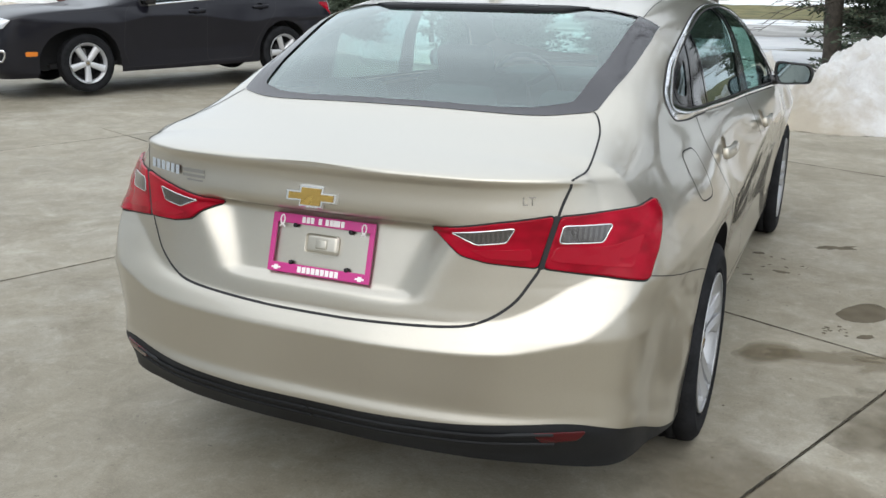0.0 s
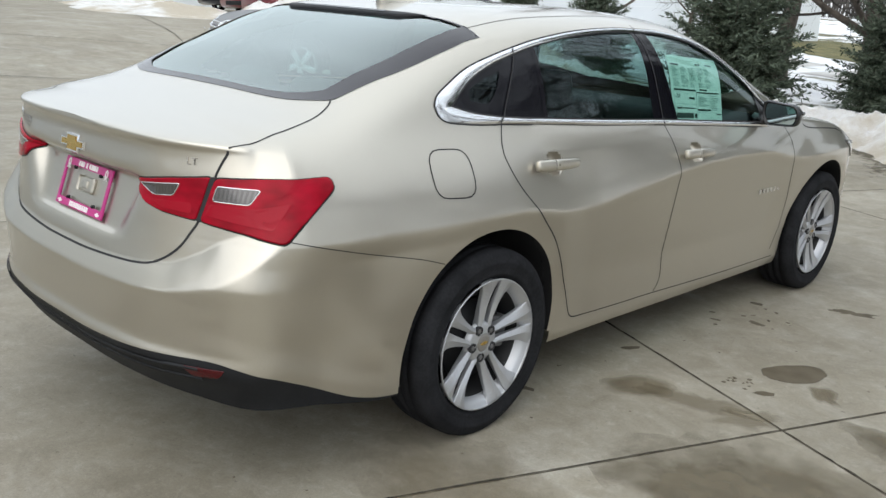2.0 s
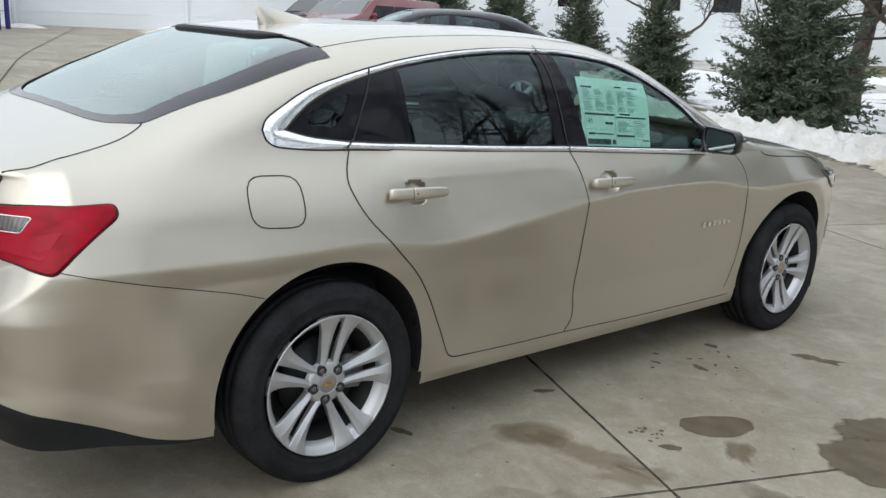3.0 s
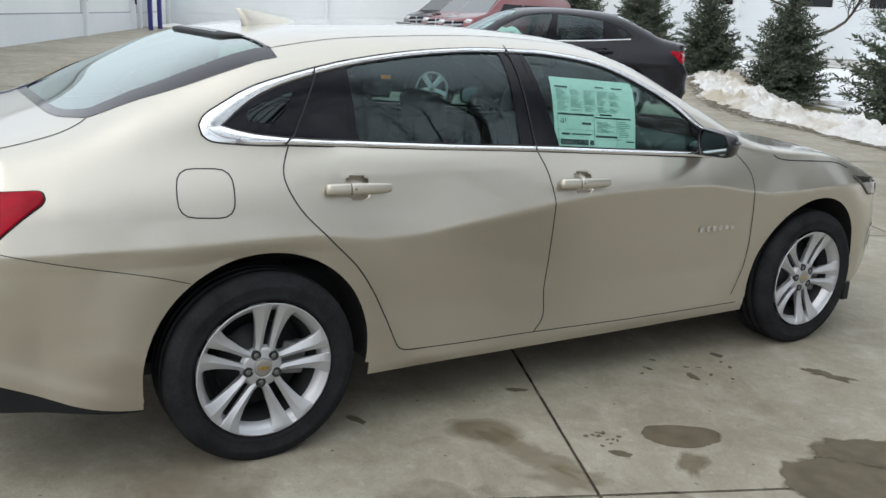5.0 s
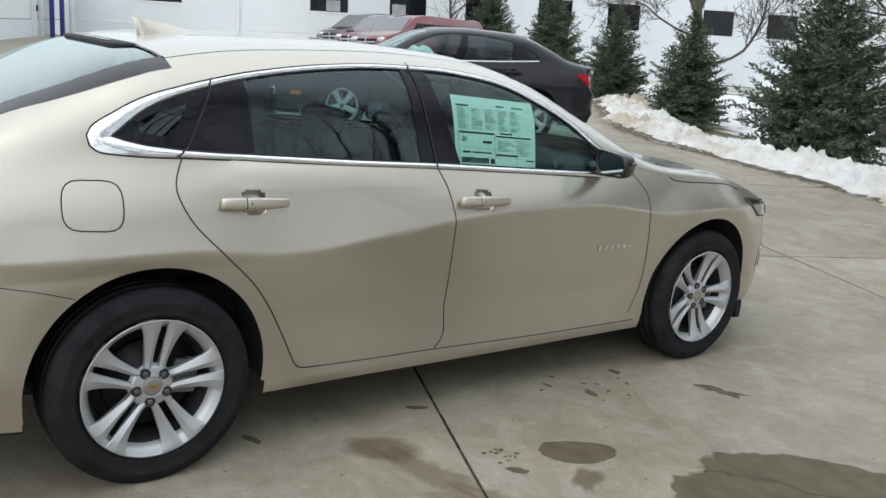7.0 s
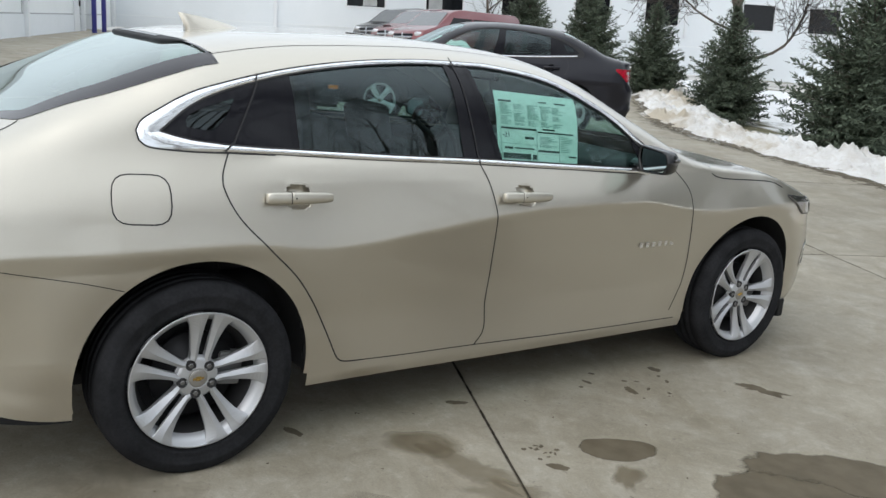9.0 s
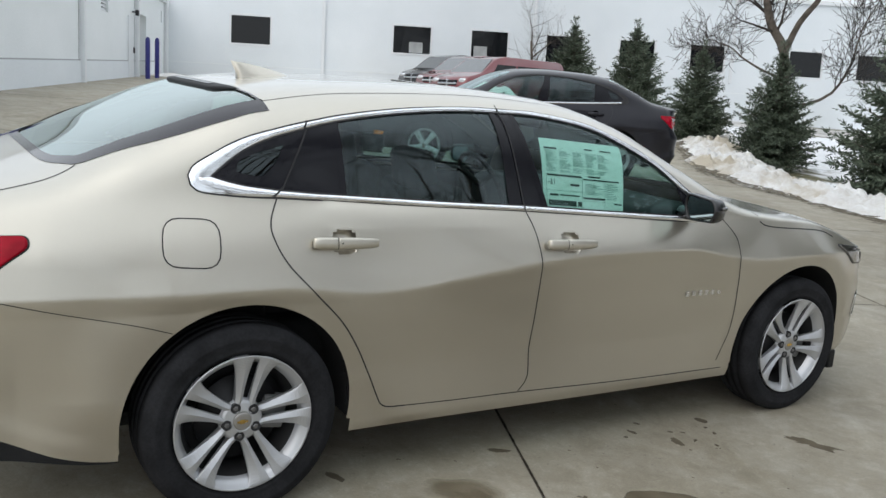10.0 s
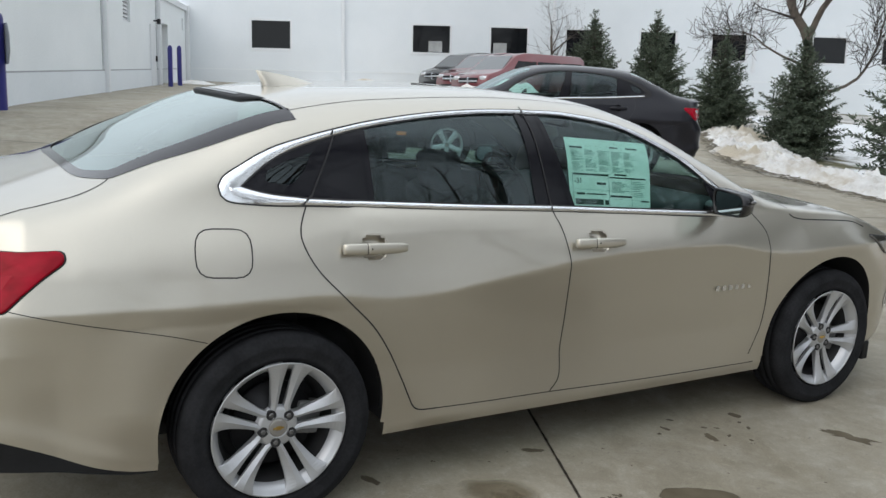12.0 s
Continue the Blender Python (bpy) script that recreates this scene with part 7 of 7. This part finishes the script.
# winter grass and a slushy drive beyond the bank
def band_mesh(name, x0, x1, ya, yb, rag, lift, material, seed):
    xs = np.arange(x0, x1, 0.35)
    verts, faces = [], []
    for i, xx in enumerate(xs):
        lo = ya + rag * noise.fractal((xx * 0.5, seed, 0), 0.8, 2.1, 5)
        hi = yb + rag * 1.4 * noise.fractal((xx * 0.4, seed + 9, 0), 0.8, 2.1, 5)
        for j in range(9):
            yy = lo + (hi - lo) * j / 8
            verts.append((xx, yy, float(gz(xx, yy)) - 0.19 + lift))
        if i:
            for j in range(8):
                faces.append(((i - 1) * 9 + j, i * 9 + j, i * 9 + j + 1, (i - 1) * 9 + j + 1))
    return mesh_from(name, verts, faces, material)


GRASS = varied("winter_grass", (0.075, 0.075, 0.022), (0.165, 0.145, 0.055), 1.2, 18, 0.9, 0, 0.02, 0.8, 0, 0.25)
SLUSH = varied("slushy_drive", (0.30, 0.29, 0.27), (0.52, 0.51, 0.49), 0.6, 9, 0.7, 0, 0.01, 0.5, 0, 0.12)
solo("grass", band_mesh("grass", -24, 22, 33.0, 47.0, 1.0, 0.012, GRASS, 2.0), Matrix(), "strip of yellow-green winter grass between the snow", "grass", "", "stuff")
solo("drive", band_mesh("drive", -24, 22, 24.0, 29.5, 0.7, 0.008, SLUSH, 5.0), Matrix(), "slushy grey drive beyond the snow bank", "road", "", "structure")

# ---- the dark compact sedan: same kind of body, shorter and taller, with its own wheels and charcoal paint ----
def thick_spoke(a0):
    verts, faces = [], []
    for i in range(7):
        t = i / 6
        r = 0.03 + 0.186 * t
        half = 0.036 - 0.003 * math.sin(math.pi * t) + 0.008 * t
        ax = 0.080 + 0.016 * t
        ca, sa = math.cos(a0), math.sin(a0)
        for off, dx in ((-half, -0.04), (-half, -0.012), (-half * 0.6, 0.004), (half * 0.6, 0.004), (half, -0.012), (half, -0.04)):
            verts.append((ax + dx, r * ca - off * sa, r * sa + off * ca))
    for i in range(6):
        for k in range(5):
            faces.append((i * 6 + k, i * 6 + k + 1, (i + 1) * 6 + k + 1, (i + 1) * 6 + k))
    return verts, faces


BRIGHT_ALLOY = plain("bright_alloy", (0.66, 0.67, 0.69), 0.35, 0.5, 0.25)
FIVE = [mesh_from("spoke", *thick_spoke(math.pi / 2 + 2 * math.pi * i / 5), BRIGHT_ALLOY) for i in range(5)]
SX, SY, SZ = 0.965, 0.949, 1.02
TURN2 = 154.0
axle = Vector((-6.73, 8.16, 0))
compact = copy_thing(sedan, G @ pose(axle.x, axle.y, 0.095, 0, 0, TURN2) @ Matrix.Diagonal((SX, SY, SZ, 1)))
compact.name = "compact_sedan"
tagged(compact, "dark charcoal compact sedan parked on the concrete", "car")
drop = ("wheel", "plate_frame", "badge_letters", "name_badge", "dealer_decal", "price_sheet", "aerial", "head_lamp", "fog_lamp", "upper_grille", "lower_grille", "air_deflector", "window_trim", "latch_panel", "badge", "door_badge", "fuel_flap")
doomed = [o for o in compact.children_recursive if o.name.split(".")[0] in drop]
for o in list(doomed):
    doomed += [c for c in o.children_recursive if c not in doomed]
for o in doomed:
    bpy.data.objects.remove(o)
for o in compact.children_recursive:
    for slot in o.material_slots:
        if slot.material is PAINT or slot.material == PAINT:
            slot.link = "OBJECT"
            slot.material = CHARCOAL


def square_nose(p):
    """Fuller, higher and squarer front than the longer sedan's."""
    x, y, z = p
    q = min(1.0, max(0.0, (y - 2.75) / 0.75))
    q = q * q * (3 - 2 * q)
    return (x * (1 + 0.05 * q), y + q * (0.22 + 0.12 * (abs(x) / 0.85) ** 2), z + 0.10 * q * min(1.0, max(0.0, (z - 0.42) / 0.25)))


reshaped = {}
for o in compact.children_recursive:
    if o.matrix_basis == Matrix() and o.data and max(v.co.y for v in o.data.vertices) > 2.8:
        key = o.data.name
        if key not in reshaped:
            me = o.data.copy()
            me.name = o.data.name
            if me.has_custom_normals:
                me.attributes.remove(me.attributes["custom_normal"])
            for v in me.vertices:
                v.co = square_nose(v.co)
            reshaped[key] = me
        o.data = reshaped[key]
        for slot in o.material_slots:
            if slot.link == "OBJECT" and slot.material is None:
                slot.material = CHARCOAL
HEADLIGHT = plain("bright_head_lamp", (0.62, 0.63, 0.65), 0.12, 0.55, 1.0)


def nose(vf):
    return [square_nose(v) for v in vf[0]], vf[1]


HEAD2 = rounded([(1.10, 0.742), (0.95, 0.752), (0.62, 0.722), (0.60, 0.665), (0.70, 0.628), (1.02, 0.652)], 0.02)
FOG2 = rounded([(0.72, 0.470), (1.00, 0.478), (1.00, 0.440), (0.96, 0.385), (0.76, 0.375)], 0.015)
for g in (lambda q: q, flip):
    hl = hang("head_lamp", mesh_from("head_lamp", *g(nose(patch(HEAD2, "fq", 0.008, -0.004))), HEADLIGHT), compact, None, "large clear head lamp")
    hang("lamp_gap", mesh_from("lamp_gap", *g(nose(strip(HEAD2, "fq", 0.014, 0.002, closed=True))), GAP), hl)
    for fa in (0.78, 0.92):
        ring = [(fa + 0.045 * math.cos(a), 0.693 + 0.030 * math.sin(a)) for a in np.linspace(0, 2 * math.pi, 15)[:-1]]
        hang("reflector", mesh_from("reflector", *g(nose(patch(ring, "fq", 0.0092, 0.008))), STEEL), hl)
    fg = hang("fog_lamp", mesh_from("fog_lamp", *g(nose(patch(FOG2, "fq", 0.002, 0.0))), BLACK_PLASTIC), compact)
    hang("fog_trim", mesh_from("fog_trim", *g(nose(strip(FOG2, "fq", 0.020, 0.003, 0.006, True, 5))), CHROME), fg)
for name, top_, bot_, w1, w2 in (("upper_grille", 0.690, 0.640, 0.36, 0.38), ("lower_grille", 0.600, 0.470, 0.40, 0.33)):
    verts = []
    for i in range(21):
        u = -1 + 2 * i / 20
        for z_, w_ in ((top_, w1), (bot_, w2)):
            loc, nor = on_skin((abs(u * w_) + 1e-3, z_), "front")
            verts.append(square_nose((u * w_, loc.y + 0.004, z_)))
    gr = hang(name, mesh_from(name, verts, [(2 * i + 2, 2 * i + 3, 2 * i + 1, 2 * i) for i in range(20)], BLACK_PLASTIC), compact)
    rimv = [verts[2 * i] for i in range(21)] + [verts[2 * i + 1] for i in range(20, -1, -1)] + [verts[0]]
    hang("grille_trim", mesh_from("grille_trim", *tube(rimv, 0.016, 6), CHROME), gr)
    for q in range(1, 4):
        bar_ = [(verts[2 * i][0] * 0.98, verts[2 * i][1] + 0.006, verts[2 * i][2] + (verts[2 * i + 1][2] - verts[2 * i][2]) * q / 4) for i in range(21)]
        hang("grille_bar", mesh_from("grille_bar", *tube(bar_, 0.006, 5), STEEL), gr)
hang("badge", mesh_from("badge", *flat_badge(cross_outline(0.085, 0.032, 0.0145, 0.038), 0.008), CHROME, False), compact, pose(0, 4.05, 0.685, 0, 0, 180), "chrome cross badge")
for wy in (0.0, 2.829):
    for side in (1, -1):
        w = add_wheel(compact, 0.79, wy, side, 20 + 30 * wy, 0.33, FIVE)
belt = strip(smooth_line([(-0.06, 1.092), (0.12, 1.078), (0.58, 1.047), (1.13, 1.021), (1.54, 0.996), (2.0, 0.971)]), "side", 0.018, 0.002, 0.005, False, 5)
for g in (belt, flip(belt)):
    hang("belt_trim", mesh_from("belt_trim", *g, CHROME), compact, None, "bright strip under the side windows")
ORANGE = plain("amber_lens", (0.75, 0.22, 0.02), 0.2, 0, 0.5)
amber = nose(patch(rounded([(3.20, 0.47), (3.29, 0.47), (3.29, 0.43), (3.205, 0.43)], 0.008), "side", 0.004, 0))
for g in (amber, flip(amber)):
    hang("side_marker", mesh_from("side_marker", *g, ORANGE), compact, None, "amber side marker")
part("front_plate", bm_box(0.31, 0.012, 0.16, (0, 4.02, 0.40), 0.004), plain("dark_green_plate", (0.03, 0.05, 0.035), 0.4), compact, "dark front plate")


# ---- vans by the building ----
VAN_LAMP = plain("van_head_lamp", (0.60, 0.61, 0.63), 0.12, 0.5, 1.0)
VAN_SCREEN = plain("van_windscreen", (0.05, 0.055, 0.06), 0.05, 0, 0.8)


def van(x, y, turn, paint, label, size=1.0):
    root = thing("van", at_ground(x, y, turn) @ Matrix.Scale(size, 4), label, "van", "parked vans")
    W = 0.97
    prof = [(-2.5, 0.35), (-2.55, 0.9), (-2.42, 1.62), (-2.2, 1.72), (0.6, 1.74), (1.05, 1.64), (1.75, 1.10), (2.45, 0.92), (2.58, 0.62), (2.55, 0.30), (2.3, 0.22), (-2.4, 0.22)]
    p2 = rounded(prof, 0.16, 0.12)
    n = len(p2)
    verts, faces = [], []
    cols = [(-1.0, 0.965), (-0.93, 1.0), (0.93, 1.0), (1.0, 0.965)]
    for cx, sc in cols:
        for a, b in p2:
            tum = 1 - 0.16 * max(0, b - 0.95)
            verts.append((cx * W * tum, a * (sc if abs(a) > 2.2 else 1), 0.95 + (b - 0.95) * sc))
    for c in range(3):
        for i in range(n):
            j = (i + 1) % n
            faces.append((c * n + i, (c + 1) * n + i, (c + 1) * n + j, c * n + j))
    faces.append(tuple(range(n - 1, -1, -1))[::-1])
    faces.append(tuple(range(3 * n, 4 * n))[::-1])
    body = mesh_from("body", verts, faces, paint)
    bm = bmesh.new()
    bm.from_mesh(body)
    bmesh.ops.recalc_face_normals(bm, faces=bm.faces)
    bm.to_mesh(body)
    bm.free()
    hang("body", body, root)

    def quad(name, pts, material):
        f = [tuple(range(len(pts)))]
        me = mesh_from(name, pts, f, material, False)
        return hang(name, me, root)

    for s in (1, -1):
        wx = lambda b: s * (W * (1 - 0.16 * max(0, b - 0.95)) + 0.004)
        for a0, a1, a2, a3 in ((-2.2, -1.2, -1.2, -2.2), (-1.12, 0.05, 0.05, -1.12), (0.13, 1.35, 1.02, 0.13)):
            quad("side_window", [(wx(1.02), a0, 1.02), (wx(1.02), a1, 1.02), (wx(1.44), a2, 1.44), (wx(1.44), a3, 1.44)], DARKGLASS)
        hang("head_lamp", mesh_from("head_lamp", *blob(0.20, 0.13, 0.085), VAN_LAMP), root, pose(s * 0.72, 2.42, 0.80))
        hang("tail_lamp", mesh_from("tail_lamp", *blob(0.06, 0.05, 0.22), RED_LENS), root, pose(s * 0.85, -2.50, 1.05))
        hang("mirror_housing", mesh_from("mirror_housing", *blob(0.11, 0.07, 0.09), paint), root, pose(s * 1.06, 1.25, 1.08))
        for wy in (-1.55, 1.5):
            tm = hang("wheel", TYRE_ME, root, pose(s * 0.84, wy, 0.333, 0, 0, 0 if s > 0 else 180))
            hang("rim", RIM_ME, tm)
            hang("hub", HUB_ME, tm)
            for sp in FIVE:
                hang("spoke", sp, tm)
    quad("windscreen", [(-0.84, 1.73, 1.13), (0.84, 1.73, 1.13), (0.70, 1.10, 1.63), (-0.70, 1.10, 1.63)], VAN_SCREEN)
    grille = part("grille", bm_box(1.0, 0.06, 0.24, (0, 2.53, 0.70), 0.03), GLOSS_BLACK, root)
    part("grille_bar", bm_box(1.02, 0.08, 0.06, (0, 2.535, 0.70), 0.01), CHROME, grille)
    part("grille_bar", bm_box(0.07, 0.08, 0.26, (0, 2.537, 0.70), 0.01), CHROME, grille)
    part("lower_grille", bm_box(1.2, 0.05, 0.16, (0, 2.555, 0.42), 0.03), BLACK_PLASTIC, root)
    return root


VT = -172.0
van(-18.55, 14.65, VT, RED_PAINT, "dark red minivan parked before the white wall", 0.8)
van(-20.9, 15.5, VT, RED_PAINT, "dark red minivan parked between two vans", 0.8)
van(-23.3, 16.2, VT, NAVY_PAINT, "black van parked before the white wall", 0.8)
# far vehicles beyond the lawn
van(-28.6, 92.0, 200, WHITE_PAINT, "white van parked far beyond the lawn")
van(-32.5, 93.0, 110, WHITE_PAINT, "white van parked far beyond the lawn")
van(-23.4, 93.0, 190, RED_PAINT, "red van parked far beyond the lawn")


def far_house(x, y, turn, w, d, h, label):
    root = thing("house", at_ground(x, y, turn), label, "house")
    part("wall", bm_box(w, d, h, (0, 0, h / 2)), WALLMAT, root)
    bm = bmesh.new()
    v = [bm.verts.new(c) for c in ((-w / 2 - 0.4, -d / 2 - 0.4, h), (w / 2 + 0.4, -d / 2 - 0.4, h), (w / 2 + 0.4, d / 2 + 0.4, h), (-w / 2 - 0.4, d / 2 + 0.4, h), (0, -d / 2 - 0.4, h + w * 0.3), (0, d / 2 + 0.4, h + w * 0.3))]
    for f in ((0, 1, 4), (3, 5, 2), (0, 4, 5, 3), (1, 2, 5, 4), (0, 3, 2, 1)):
        bm.faces.new([v[i] for i in f])
    part("roof", bm, SHADEMAT, root)
    for s in (-1, 1):
        part("window", bm_box(1.0, 0.1, 1.2, (s * w * 0.22, -d / 2 - 0.03, h * 0.5)), DARKGLASS, root)


far_house(-40.0, 138, 16, 4.0, 6, 2.6, "small white gabled house far off")
far_house(4.0, 128, -4, 34, 12, 3.4, "long low white building far off")
